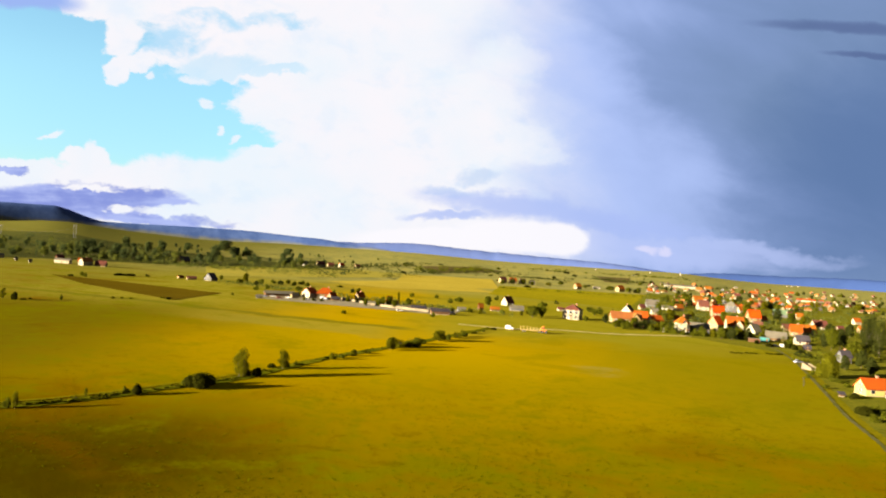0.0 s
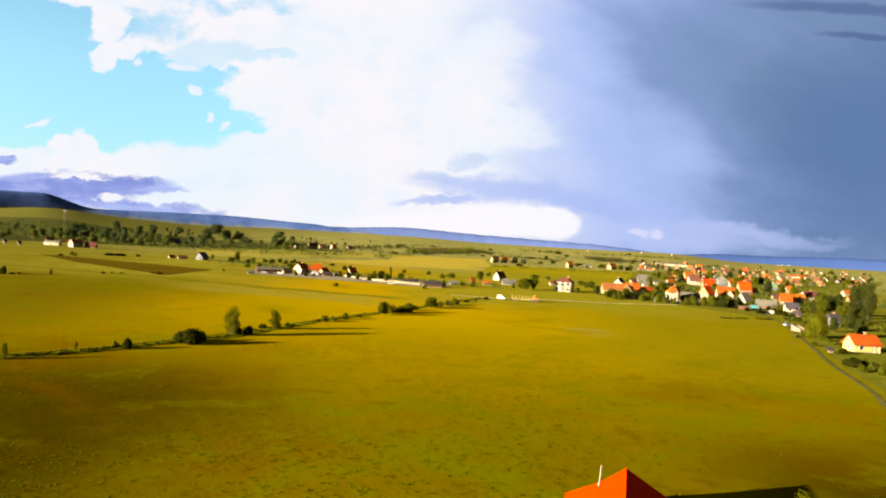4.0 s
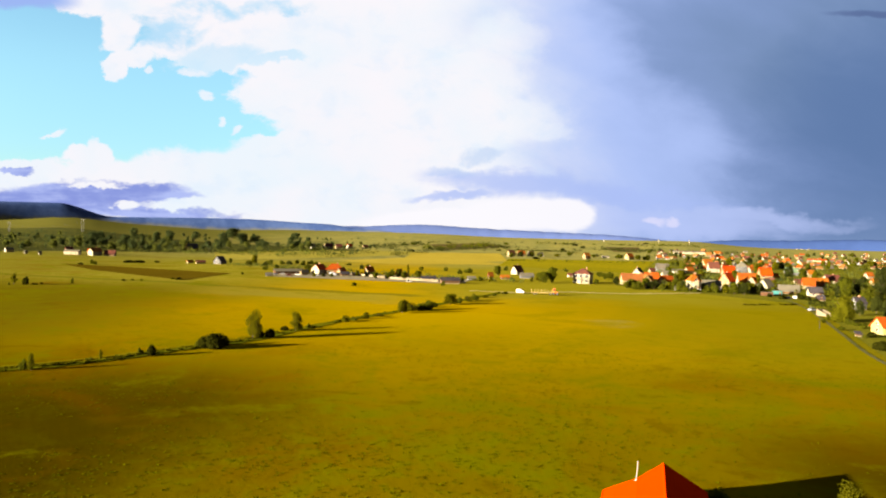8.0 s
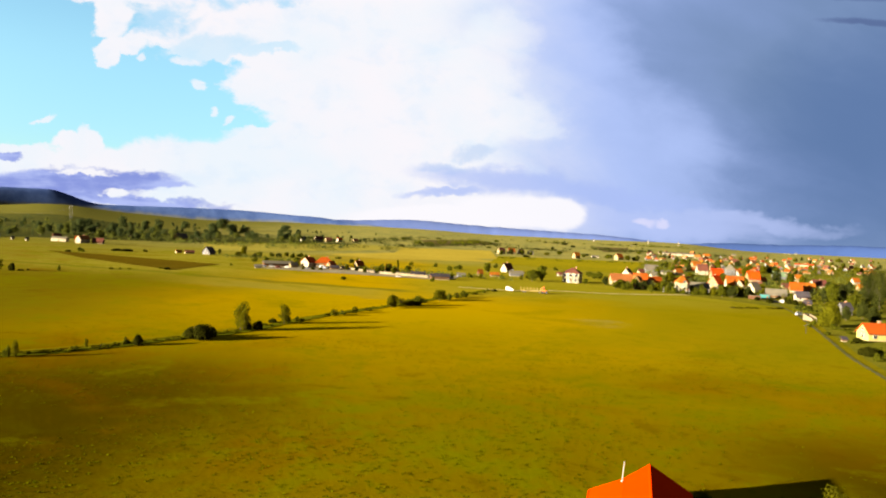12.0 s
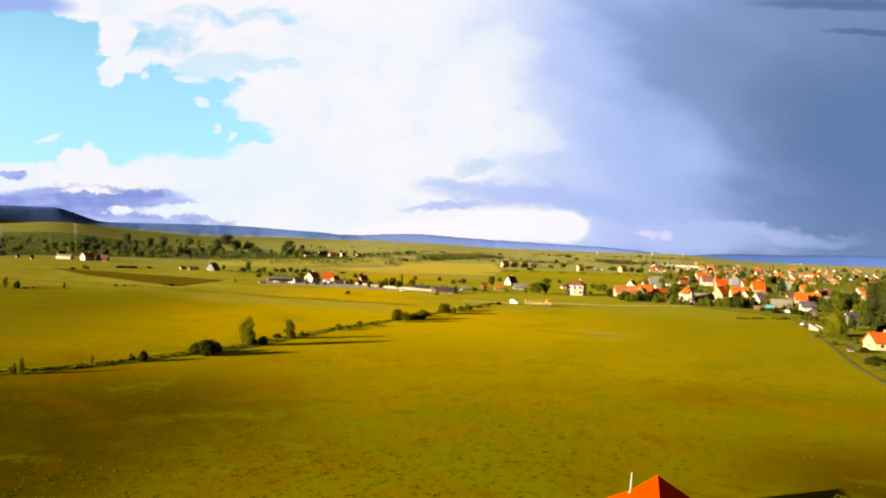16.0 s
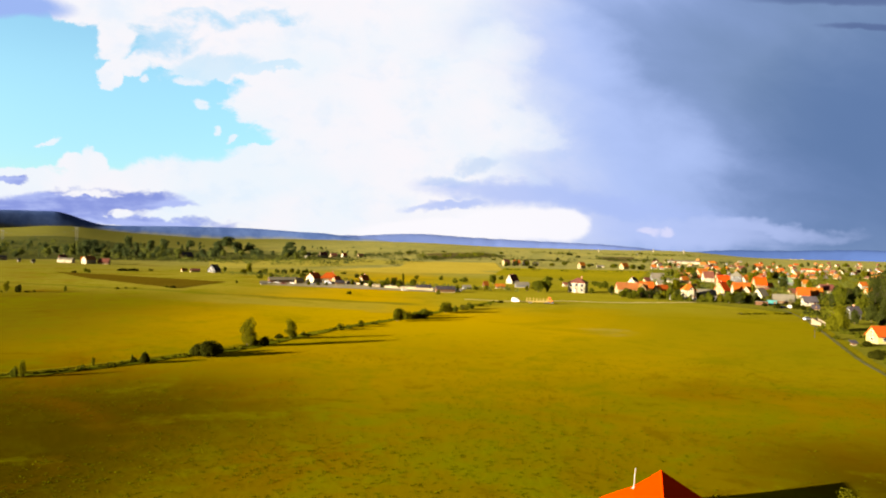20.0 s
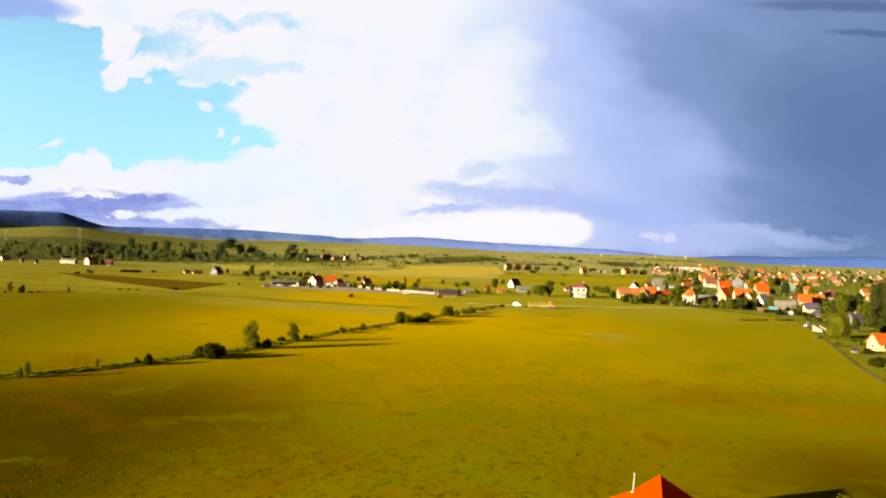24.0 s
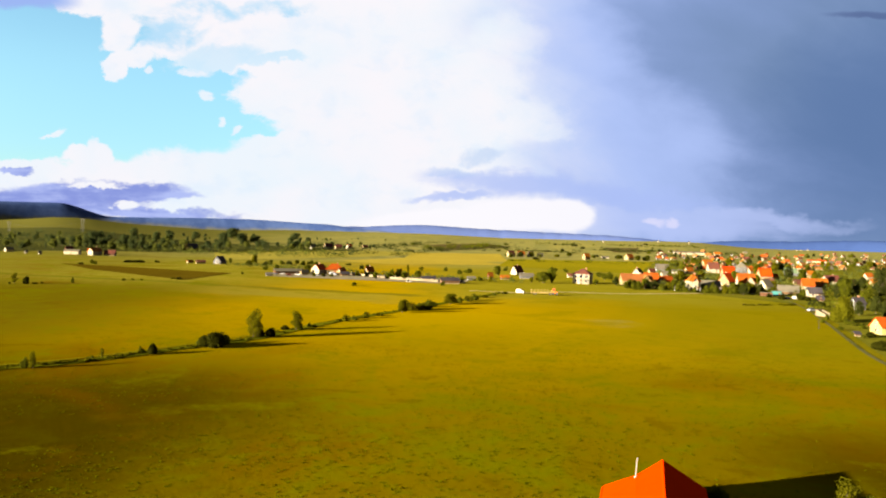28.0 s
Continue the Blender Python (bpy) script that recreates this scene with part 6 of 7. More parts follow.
stock("belt_b", "tree", "round", 115, 10.0, 8.0, "leaf_hazed", "dark tree in the belt, tinted blue by haze", "tree", 900)
stock("belt_c", "tree", "round", 125, 8.0, 7.5, "leaf_hazed_pale", "pale green tree in the belt", "tree", 900)
stock("belt_poplar", "tree", "tall", 109, 14.0, 5.0, "leaf_hazed", "narrow poplar in the belt, tinted blue by haze", "tree", 900, 0.1)
stock("belt_bush", "shrub", "bush", 108, 3.0, 4.0, "leaf_hazed_pale", "pale green shrub in the belt", "shrub", 700, 0.1)
plant("bush_b", -83.5, 145.2, 2.7, 1.8)
plant("thin_a", -81.9, 145.2, 3.3, 1.6)
plant("bush_c", -80.2, 149.9, 0.9, 2.1)
plant("bush_c", -78.8, 151.7, 0.7, 1.2)
plant("bush_c", -77.4, 153.6, 0.6, 1.7)
plant("bush_b", -75.4, 156.0, 1.1, 1.6)
plant("thin_a", -74.6, 159.2, 2.2, 0.9)
plant("bush_c", -72.3, 161.1, 0.6, 2.3)
plant("bush_c", -70.3, 163.7, 0.6, 1.9)
plant("bush_b", -68.9, 166.3, 2.0, 1.6)
plant("bush_a", -66.2, 165.7, 2.7, 2.8)
plant("bush_c", -64.6, 172.4, 0.8, 2.4)
plant("bush_c", -62.7, 174.5, 0.8, 1.6)
plant("bush_c", -60.7, 176.6, 1.1, 1.4)
plant("bush_a", -56.1, 178.7, 4.3, 7.0)
plant("bush_b", -60.0, 180.9, 2.8, 3.4)
plant("bush_a", -54.8, 183.8, 2.7, 3.2)
plant("thin_a", -51.2, 197.5, 7.6, 4.0)
plant("thin_a", -49.7, 195.9, 6.6, 2.8)
plant("bush_a", -49.3, 198.3, 2.6, 2.5)
plant("bush_a", -47.0, 199.9, 2.8, 3.1)
plant("bush_a", -46.2, 215.6, 1.5, 3.4)
plant("thin_a", -43.0, 214.8, 5.7, 3.7)
plant("bush_b", -42.0, 217.3, 2.7, 2.7)
plant("bush_b", -40.9, 222.6, 1.7, 2.1)
plant("bush_c", -39.5, 224.4, 0.9, 2.8)
plant("bush_c", -34.6, 241.1, 0.9, 3.0)
plant("bush_c", -31.6, 240.2, 3.0, 3.0)
plant("bush_b", -29.8, 245.0, 1.7, 2.7)
plant("bush_c", -25.7, 251.9, 3.0, 3.2)
plant("bush_c", -27.6, 250.9, 1.0, 2.7)
plant("bush_c", -22.5, 260.1, 1.2, 4.1)
plant("round_c", -14.7, 274.0, 5.1, 5.6)
plant("bush_c", -11.6, 281.7, 4.4, 5.3)
plant("bush_b", -5.8, 289.7, 4.6, 8.2)
plant("bush_c", -9.1, 286.3, 3.1, 4.5)
plant("bush_b", -2.6, 300.3, 2.6, 4.7)
plant("round_c", 3.9, 315.1, 4.9, 7.4)
plant("bush_b", 7.8, 322.7, 3.3, 4.5)
plant("bush_c", 12.2, 331.8, 3.4, 5.2)
plant("bush_b", 16.2, 339.9, 3.5, 5.3)
plant("bush_c", 22.0, 358.0, 1.7, 5.6)
plant("bush_b", 26.6, 371.1, 1.7, 3.5)
plant("bush_a", 33.5, 384.7, 1.5, 3.6)
# ---- lone shrubs on the meadow ----
plant("thin_a", -218.8, 369.6, 5.5, 3.2)
plant("bush_a", -211.8, 368.1, 4.6, 3.2)
plant("bush_b", -218.4, 365.2, 1.4, 1.7)
plant("bush_c", -208.1, 369.6, 1.2, 3.5)
plant("bush_b", -196.4, 384.7, 3.6, 2.1)
plant("bush_c", -207.6, 375.6, 1.2, 2.3)
plant("bush_a", -299.7, 599.1, 1.9, 4.7)
plant("bush_b", -298.5, 616.1, 4.3, 5.3)
plant("bush_b", -290.5, 606.3, 3.8, 3.8)
plant("bush_a", -286.9, 656.7, 2.6, 6.7)
plant("bush_a", -283.9, 659.4, 2.6, 6.7)
plant("bush_a", -279.8, 659.4, 2.6, 6.7)
plant("bush_a", -276.9, 664.7, 2.6, 6.8)
plant("bush_b", -266.0, 672.7, 2.6, 5.3)
plant("bush_c", -182.6, 413.3, 1.6, 3.9)
plant("bush_c", -179.7, 420.0, 1.3, 2.6)
plant("bush_c", -175.4, 421.6, 1.0, 2.6)
plant("bush_a", -158.0, 435.3, 1.7, 4.8)
plant("bush_c", -163.7, 438.8, 1.4, 3.4)
plant("bush_b", -141.1, 510.7, 2.4, 2.4)
plant("bush_c", -51.7, 421.6, 2.6, 4.0)
# ---- tree belt below the plateau ----
plant("belt_bush", -466.5, 1625.3, 3.9)
plant("belt_b", -553.0, 1086.0, 10.8)
plant("belt_bush", -593.7, 986.8, 5.6)
plant("belt_b", -296.1, 1419.1, 9.6)
plant("belt_b", -689.8, 1229.1, 9.2)
plant("belt_a", -448.5, 1157.7, 13.6)
plant("belt_c", -594.5, 994.7, 9.8)
plant("belt_b", -334.7, 1336.6, 11.9)
plant("belt_bush", -312.4, 1476.8, 5.0)
plant("belt_b", -205.0, 1238.9, 7.0)
plant("belt_b", -576.6, 1166.9, 11.4)
plant("belt_poplar", -516.3, 1465.1, 8.9)
plant("belt_bush", -567.3, 971.2, 6.6)
plant("belt_poplar", -647.0, 1010.7, 9.1)
plant("belt_b", -558.8, 1347.3, 11.1)
plant("belt_b", -411.4, 1561.7, 10.7)
plant("belt_a", -487.5, 1043.5, 13.5)
plant("belt_poplar", -590.6, 1043.5, 8.0)
plant("belt_b", -489.3, 1299.7, 8.9)
plant("belt_b", -465.8, 1347.3, 7.6)
plant("belt_bush", -667.2, 1190.5, 4.8)
plant("belt_bush", -232.6, 1341.9, 3.2)
plant("belt_b", -209.8, 1369.0, 8.7)
plant("belt_b", -375.8, 1369.0, 13.2)
plant("belt_a", -500.0, 1134.8, 9.6)
plant("belt_a", -496.3, 1125.8, 13.3)
plant("belt_b", -256.1, 1284.3, 14.2)
plant("belt_a", -274.4, 1644.9, 4.4)
plant("belt_a", -647.7, 1181.0, 7.9)
plant("belt_a", -196.6, 1482.8, 6.0)
plant("belt_b", -566.6, 878.9, 13.4)
plant("belt_poplar", -460.3, 1190.5, 12.2)
plant("belt_a", -258.6, 1612.4, 6.2)
plant("belt_c", -137.3, 1725.6, 4.4)
plant("belt_b", -560.6, 1035.2, 14.2)
plant("belt_c", -678.6, 1279.2, 9.1)
plant("belt_poplar", -494.5, 900.2, 10.7)
plant("belt_b", -129.5, 1289.4, 7.7)
plant("belt_a", -509.4, 875.4, 9.0)
plant("belt_bush", -535.3, 1073.1, 4.7)
plant("belt_poplar", -209.0, 1347.3, 8.0)
plant("belt_poplar", -572.6, 1094.7, 11.1)
plant("belt_bush", -360.1, 1320.7, 7.1)
plant("belt_b", -287.6, 1258.9, 9.4)
plant("belt_b", -509.8, 994.7, 13.4)
plant("belt_bush", -210.9, 1185.7, 4.6)
plant("belt_b", -593.5, 982.9, 10.5)
plant("belt_bush", -493.8, 1691.5, 4.9)
plant("belt_b", -603.5, 1471.0, 7.0)
plant("belt_bush", -415.6, 1077.4, 7.1)
plant("belt_a", -207.2, 1760.4, 4.7)
plant("belt_a", -111.9, 1396.6, 6.4)
plant("belt_c", -528.2, 1047.7, 14.2)
plant("belt_a", -416.5, 1374.5, 9.2)
plant("belt_a", -353.1, 1064.6, 8.1)
plant("belt_b", -470.6, 967.3, 8.5)
plant("belt_c", -591.7, 1574.3, 10.3)
plant("belt_c", -561.4, 929.4, 10.9)
plant("belt_bush", -466.1, 1027.0, 4.1)
plant("belt_a", -463.7, 1767.5, 9.6)
plant("belt_a", -254.4, 1204.8, 12.8)
plant("belt_a", -637.2, 1002.7, 11.3)
plant("belt_b", -550.6, 1143.9, 10.1)
plant("belt_c", -583.3, 944.4, 9.7)
plant("belt_a", -236.4, 1374.5, 5.1)
plant("belt_a", -632.4, 1294.6, 8.7)
plant("belt_bush", -665.5, 1094.7, 4.0)
plant("belt_a", -663.1, 1107.9, 11.2)
plant("belt_poplar", -489.3, 1047.7, 11.2)
plant("belt_c", -163.5, 1436.2, 8.5)
plant("belt_c", -478.2, 948.2, 11.5)
plant("belt_a", -578.4, 1612.4, 9.6)
plant("belt_a", -583.0, 1396.6, 10.6)
plant("belt_a", -730.0, 1243.9, 8.6)
plant("belt_b", -564.7, 1176.3, 10.0)
plant("belt_c", -756.5, 1269.0, 7.7)
plant("belt_a", -759.2, 1195.2, 10.8)
plant("belt_c", -755.9, 1219.3, 10.1)
plant("belt_c", -567.5, 1396.6, 9.2)
plant("belt_b", -628.1, 1112.4, 10.5)
plant("belt_a", -474.3, 1441.9, 9.3)
plant("belt_c", -265.6, 1631.8, 5.6)
plant("belt_c", -273.4, 1691.5, 5.5)
plant("belt_a", -457.7, 1035.2, 14.6)
plant("belt_b", -436.9, 1014.8, 15.0)
plant("belt_c", -525.5, 914.7, 11.8)
plant("belt_bush", -615.3, 1238.9, 4.5)
plant("belt_a", -571.1, 1347.3, 10.1)
plant("belt_a", -183.6, 1465.1, 5.3)
plant("belt_b", -558.9, 875.4, 12.6)
plant("belt_a", -298.9, 1176.3, 12.7)
plant("belt_c", -173.3, 1320.7, 6.1)
plant("belt_a", -563.4, 1219.3, 11.2)
plant("belt_b", -639.5, 1010.7, 9.9)
plant("belt_c", -477.6, 886.0, 14.9)
plant("belt_a", -308.6, 1561.7, 9.3)
plant("belt_bush", -307.0, 1229.1, 4.4)
plant("belt_a", -590.7, 1238.9, 7.3)
plant("belt_poplar", -247.0, 1195.2, 12.1)
plant("belt_poplar", -562.2, 1238.9, 9.1)
plant("belt_bush", -643.8, 1284.3, 3.9)
plant("belt_a", -125.6, 1325.9, 8.0)
plant("belt_bush", -202.3, 1253.9, 3.9)
plant("belt_bush", -252.2, 1166.9, 4.8)
plant("belt_c", -499.3, 1543.1, 7.2)
plant("belt_b", -758.0, 1153.0, 10.7)
plant("belt_a", -591.9, 1253.9, 10.1)
plant("belt_c", -219.3, 1299.7, 7.3)
plant("belt_b", -501.8, 1419.1, 8.3)
plant("belt_b", -203.9, 1289.4, 6.0)
plant("belt_a", -337.3, 1310.2, 9.4)
plant("belt_a", -563.1, 1711.9, 8.2)
plant("belt_bush", -369.6, 1369.0, 5.0)
plant("belt_b", -537.2, 929.4, 9.2)
plant("belt_a", -390.1, 1248.9, 13.1)
plant("belt_c", -572.6, 1081.7, 8.5)
plant("belt_b", -718.3, 1171.6, 9.3)
plant("belt_b", -361.8, 1299.7, 12.5)
plant("belt_c", -477.6, 1253.9, 13.9)
plant("belt_poplar", -751.1, 1153.0, 7.8)
plant("belt_b", -583.3, 1224.2, 9.4)
plant("belt_b", -466.2, 1530.9, 8.0)
plant("belt_poplar", -531.8, 1606.0, 7.5)
plant("belt_a", -646.3, 998.7, 10.1)
plant("belt_poplar", -523.1, 963.4, 9.9)
plant("belt_bush", -220.6, 1746.4, 2.6)
plant("belt_c", -681.5, 1148.5, 10.0)
plant("belt_a", -276.1, 1476.8, 13.7)
plant("belt_bush", -485.4, 1284.3, 3.9)
plant("belt_a", -166.0, 1214.5, 8.7)
plant("belt_a", -243.2, 1171.6, 12.3)
plant("belt_b", -509.2, 940.6, 9.8)
plant("belt_b", -369.6, 1430.4, 12.3)
plant("belt_poplar", -453.7, 1725.6, 8.9)
plant("belt_b", -306.6, 1258.9, 9.6)
plant("belt_b", -261.7, 1315.4, 10.0)
plant("belt_b", -510.1, 1229.1, 11.3)
plant("belt_a", -295.7, 1402.2, 14.6)
plant("belt_bush", -474.4, 1638.4, 4.1)
plant("belt_poplar", -276.4, 1148.5, 8.6)
plant("belt_a", -501.0, 1258.9, 10.3)
plant("belt_b", -257.8, 1658.1, 5.7)
plant("belt_a", -456.5, 1746.4, 7.6)
plant("belt_b", -294.3, 1691.5, 5.5)
plant("belt_poplar", -142.3, 1358.1, 6.2)
plant("belt_poplar", -396.8, 982.9, 11.6)
plant("belt_a", -202.6, 1331.3, 8.9)
plant("belt_c", -396.2, 1103.5, 14.3)
plant("belt_a", -521.9, 827.8, 10.2)
plant("belt_c", -137.2, 1718.8, 5.8)
plant("belt_a", -516.1, 979.0, 13.0, 12.2)
plant("belt_a", -570.4, 1204.8, 17.9, 13.2)
plant("belt_b", -555.4, 1148.5, 17.1, 19.7)
plant("belt_b", -571.2, 1336.6, 23.0, 17.8)
plant("belt_a", -513.8, 1294.6, 20.2, 16.2)
plant("belt_b", -503.3, 1331.3, 21.9, 22.9)
plant("belt_a", -498.5, 1453.5, 20.4, 20.4)
plant("belt_a", -460.0, 1574.3, 29.5, 34.5)
plant("belt_b", -409.3, 1347.3, 23.2, 27.4)
plant("belt_a", -380.0, 1374.5, 22.6, 27.9)
plant("belt_a", -359.9, 1379.9, 18.3, 23.7)
plant("belt_a", -315.7, 1537.0, 20.4, 28.8)
plant("belt_b", -520.5, 1185.7, 14.8, 16.7)
plant("belt_a", -494.6, 1014.8, 14.3, 20.6)
plant("belt_a", -488.4, 1035.2, 12.9, 19.4)
plant("belt_c", -422.3, 918.4, 13.4, 8.4)
plant("belt_a", -384.6, 979.0, 10.1, 8.1)
plant("belt_a", -355.0, 1181.0, 10.4, 10.7)
plant("belt_c", -438.9, 1047.7, 10.4, 8.9)
plant("belt_c", -236.4, 1214.5, 9.4, 9.7)
plant("belt_a", -244.5, 1195.2, 15.2, 14.0)
plant("belt_a", -328.7, 1060.3, 11.8, 8.3)
plant("belt_a", -407.7, 1094.7, 8.6, 11.8)
plant("belt_bush", -355.8, 998.7, 14.8, 9.9)
plant("belt_c", -222.1, 1200.0, 14.5, 14.7)
plant("belt_a", -352.2, 1086.0, 15.0, 13.5)
plant("belt_bush", -436.7, 1018.8, 7.1, 10.9)
plant("belt_bush", -333.2, 1073.1, 13.5, 11.0)
plant("belt_bush", -433.5, 1077.4, 11.3, 10.5)
plant("belt_bush", -438.5, 959.6, 10.4, 11.5)
plant("belt_a", -247.7, 1229.1, 9.3, 12.4)
plant("belt_c", -420.9, 955.8, 9.1, 9.9)
plant("belt_a", -228.1, 1279.2, 8.1, 15.6)
plant("belt_c", -319.4, 1181.0, 11.3, 14.1)
plant("belt_a", -430.0, 1031.1, 12.4, 10.6)
plant("belt_a", -383.9, 940.6, 10.9, 10.2)
plant("belt_c", -332.3, 1121.3, 14.4, 10.7)
plant("belt_a", -431.7, 1010.7, 7.5, 9.4)
plant("belt_bush", -217.4, 1107.9, 14.2, 9.0)
plant("belt_bush", -398.3, 1047.7, 12.1, 10.7)
plant("belt_a", -290.5, 1171.6, 14.3, 10.4)
plant("belt_a", -338.2, 1081.7, 13.4, 12.7)
plant("belt_c", -388.8, 979.0, 10.3, 7.8)
plant("belt_c", -234.1, 1121.3, 12.1, 11.0)
plant("belt_a", -332.7, 1073.1, 15.6, 13.4)
plant("belt_a", -395.9, 1116.8, 12.8, 13.7)
plant("belt_a", -236.0, 1248.9, 12.6, 14.7)
plant("belt_a", -404.9, 1090.4, 7.8, 13.3)
plant("belt_a", -440.8, 986.8, 12.4, 10.0)
# ---- trees along the farm road ----
plant("round_c", -180.0, 691.7, 9.2, 7.6)
plant("round_a", -206.8, 705.7, 5.0, 4.4)
plant("round_c", -178.1, 664.7, 4.7, 8.3)
plant("round_a", -160.9, 675.3, 5.3, 6.3)
plant("bush_b", -157.3, 711.3, 4.4, 6.7)
plant("round_c", -145.1, 719.9, 4.5, 6.8)
plant("bush_b", -132.6, 728.6, 5.1, 8.0)
plant("bush_b", -93.5, 725.7, 2.8, 7.9)
plant("round_c", -65.7, 633.6, 5.0, 5.9)
plant("bush_b", -36.2, 502.6, 7.9, 7.9)
plant("round_a", -30.5, 504.6, 7.1, 6.3)
plant("round_c", -25.4, 537.9, 9.2, 2.5)
plant("round_a", -17.3, 525.2, 5.7, 5.7)
plant("round_c", -18.8, 638.6, 4.0, 6.0)
plant("bush_b", 2.3, 651.5, 4.1, 6.1)
plant("bush_b", 23.1, 621.0, 4.9, 9.7)
plant("bush_b", 15.1, 594.4, 4.6, 7.4)
plant("round_a", 45.2, 592.0, 8.3, 8.3)
plant("bush_b", 60.6, 689.0, 5.4, 5.4)
plant("bush_b", 12.4, 482.9, 4.9, 5.3)
plant("round_a", 68.9, 494.7, 8.5, 9.3)
plant("round_a", 75.6, 498.6, 11.7, 8.6)
plant("round_c", 68.8, 508.7, 7.2, 7.2)
plant("round_a", 131.0, 599.1, 4.7, 8.4)
plant("bush_b", 136.2, 584.9, 6.4, 9.1)
plant("round_a", 127.0, 564.3, 5.3, 7.1)
plant("bush_b", 118.6, 697.3, 4.4, 5.5)
plant("bush_b", 133.7, 537.9, 8.4, 6.7)
plant("round_b", 166.2, 1234.0, 5.3, 12.5)
plant("bush_a", 135.5, 1047.7, 4.1, 10.9)
plant("round_b", 322.8, 1774.5, 7.0, 19.2)
plant("bush_b", 106.4, 1185.7, 3.7, 12.8)
plant("bush_a", 242.9, 1465.1, 6.1, 9.0)
plant("round_b", 258.6, 1209.6, 4.5, 10.2)
plant("bush_b", 402.7, 1407.8, 6.6, 11.0)
plant("bush_b", 106.7, 1379.9, 4.3, 12.1)
plant("round_b", 314.0, 1625.3, 6.2, 13.7)
plant("round_b", 11.4, 1691.5, 4.5, 16.0)
plant("round_b", -52.3, 1204.8, 4.5, 13.1)
plant("bush_b", -61.0, 1524.8, 5.7, 15.8)
plant("bush_a", 206.8, 1419.1, 3.8, 14.3)
plant("round_b", 289.3, 1861.6, 6.1, 9.2)
plant("bush_a", -23.2, 1352.7, 4.6, 10.4)
plant("bush_b", 126.0, 1638.4, 5.7, 17.3)
plant("bush_a", 566.8, 2024.4, 4.9, 16.3)
plant("round_b", 281.7, 1166.9, 4.6, 10.7)
plant("bush_b", 152.9, 1767.5, 6.9, 15.4)
plant("bush_b", 495.5, 1705.1, 4.3, 8.8)
# ---- village trees ----
plant("round_a", 120.6, 458.5, 6.5, 7.9)
plant("round_a", 131.8, 467.8, 6.9, 7.3)
plant("round_b", 136.5, 464.0, 5.8, 5.1)
plant("round_a", 144.8, 451.3, 7.4, 5.6)
plant("round_b", 148.6, 447.7, 7.0, 4.9)
plant("bush_b", 165.2, 454.9, 5.7, 5.7)
plant("bush_b", 167.5, 445.9, 7.0, 6.3)
plant("round_c", 178.5, 430.1, 7.4, 6.7)
plant("bush_b", 189.8, 444.1, 7.6, 6.2)
plant("round_b", 196.5, 445.9, 7.0, 4.9)
plant("round_c", 223.2, 486.8, 6.8, 7.6)
plant("round_b", 317.2, 662.0, 12.9, 10.3)
plant("round_b", 410.5, 878.9, 12.4, 12.4)
plant("round_a", 306.1, 613.6, 11.5, 9.6)
plant("round_c", 319.0, 734.4, 10.3, 8.0)
plant("round_c", 358.4, 903.8, 14.1, 11.3)
plant("round_a", 317.3, 907.5, 13.5, 12.8)
plant("bush_b", 267.9, 801.8, 11.3, 10.0)
plant("bush_b", 222.4, 708.5, 10.0, 8.9)
plant("round_b", 445.8, 1051.9, 11.5, 11.5)
plant("round_c", 293.9, 571.1, 11.2, 6.2)
plant("round_b", 181.9, 352.3, 4.1, 7.2)
plant("round_b", 184.3, 349.5, 3.3, 4.9)
plant("round_a", 225.9, 405.1, 13.3, 8.2)
plant("round_b", 226.5, 413.3, 9.7, 7.1)
plant("round_b", 237.5, 416.6, 13.0, 8.5)
plant("round_b", 299.6, 514.8, 10.5, 8.0)
plant("round_a", 231.7, 392.4, 7.4, 5.5)
plant("dark_poplar", 241.7, 398.7, 20.3, 7.5)
plant("dark_poplar", 259.8, 423.3, 20.5, 7.3)
plant("dark_poplar", 237.5, 380.1, 20.8, 8.9)
plant("round_a", 208.9, 356.6, 8.4, 7.2)
plant("round_b", 194.2, 322.7, 9.1, 6.1)
plant("round_b", 183.6, 297.9, 8.4, 6.1)
plant("round_b", 179.4, 310.1, 7.3, 4.4)
plant("round_b", 289.7, 523.1, 9.8, 7.4)
plant("willow", 155.1, 279.6, 11.6, 9.8)
plant("bush_b", 146.4, 277.3, 2.2, 2.2)
plant("bush_b", 152.7, 286.3, 2.7, 2.2)
plant("bush_b", 152.5, 270.7, 3.0, 4.2)
plant("round_a", 139.1, 250.9, 1.6, 2.7)
plant("bush_b", 131.9, 211.4, 2.0, 2.7)
plant("bush_b", 128.0, 199.8, 2.5, 2.8)
plant("bush_b", 124.5, 189.5, 3.9, 3.0)
plant("bush_b", 115.9, 172.7, 3.8, 2.7)
plant("bush_b", 109.5, 158.6, 5.0, 3.8)
plant("round_b", 124.8, 184.3, 4.6, 4.9)
plant("bush_b", 130.1, 208.0, 2.9, 2.9)
plant("round_a", 135.6, 230.8, 1.1, 1.4)
plant("bush_c", 151.9, 352.3, 1.0, 4.4)
plant("bush_c", 156.1, 353.7, 1.0, 4.4)
plant("bush_c", 160.3, 355.1, 1.0, 4.4)
plant("bush_c", 169.1, 358.0, 1.1, 4.5)
plant("bush_c", 171.9, 358.0, 1.1, 4.5)
plant("bush_c", 175.4, 359.4, 1.1, 4.5)
plant("bush_c", 147.4, 350.9, 1.0, 4.4)
plant("round_a", 453.1, 1436.2, 7.6)
plant("round_a", 699.7, 1224.2, 10.5)
plant("round_a", 671.5, 1413.4, 8.3)
plant("round_a", 686.6, 1294.6, 6.6)
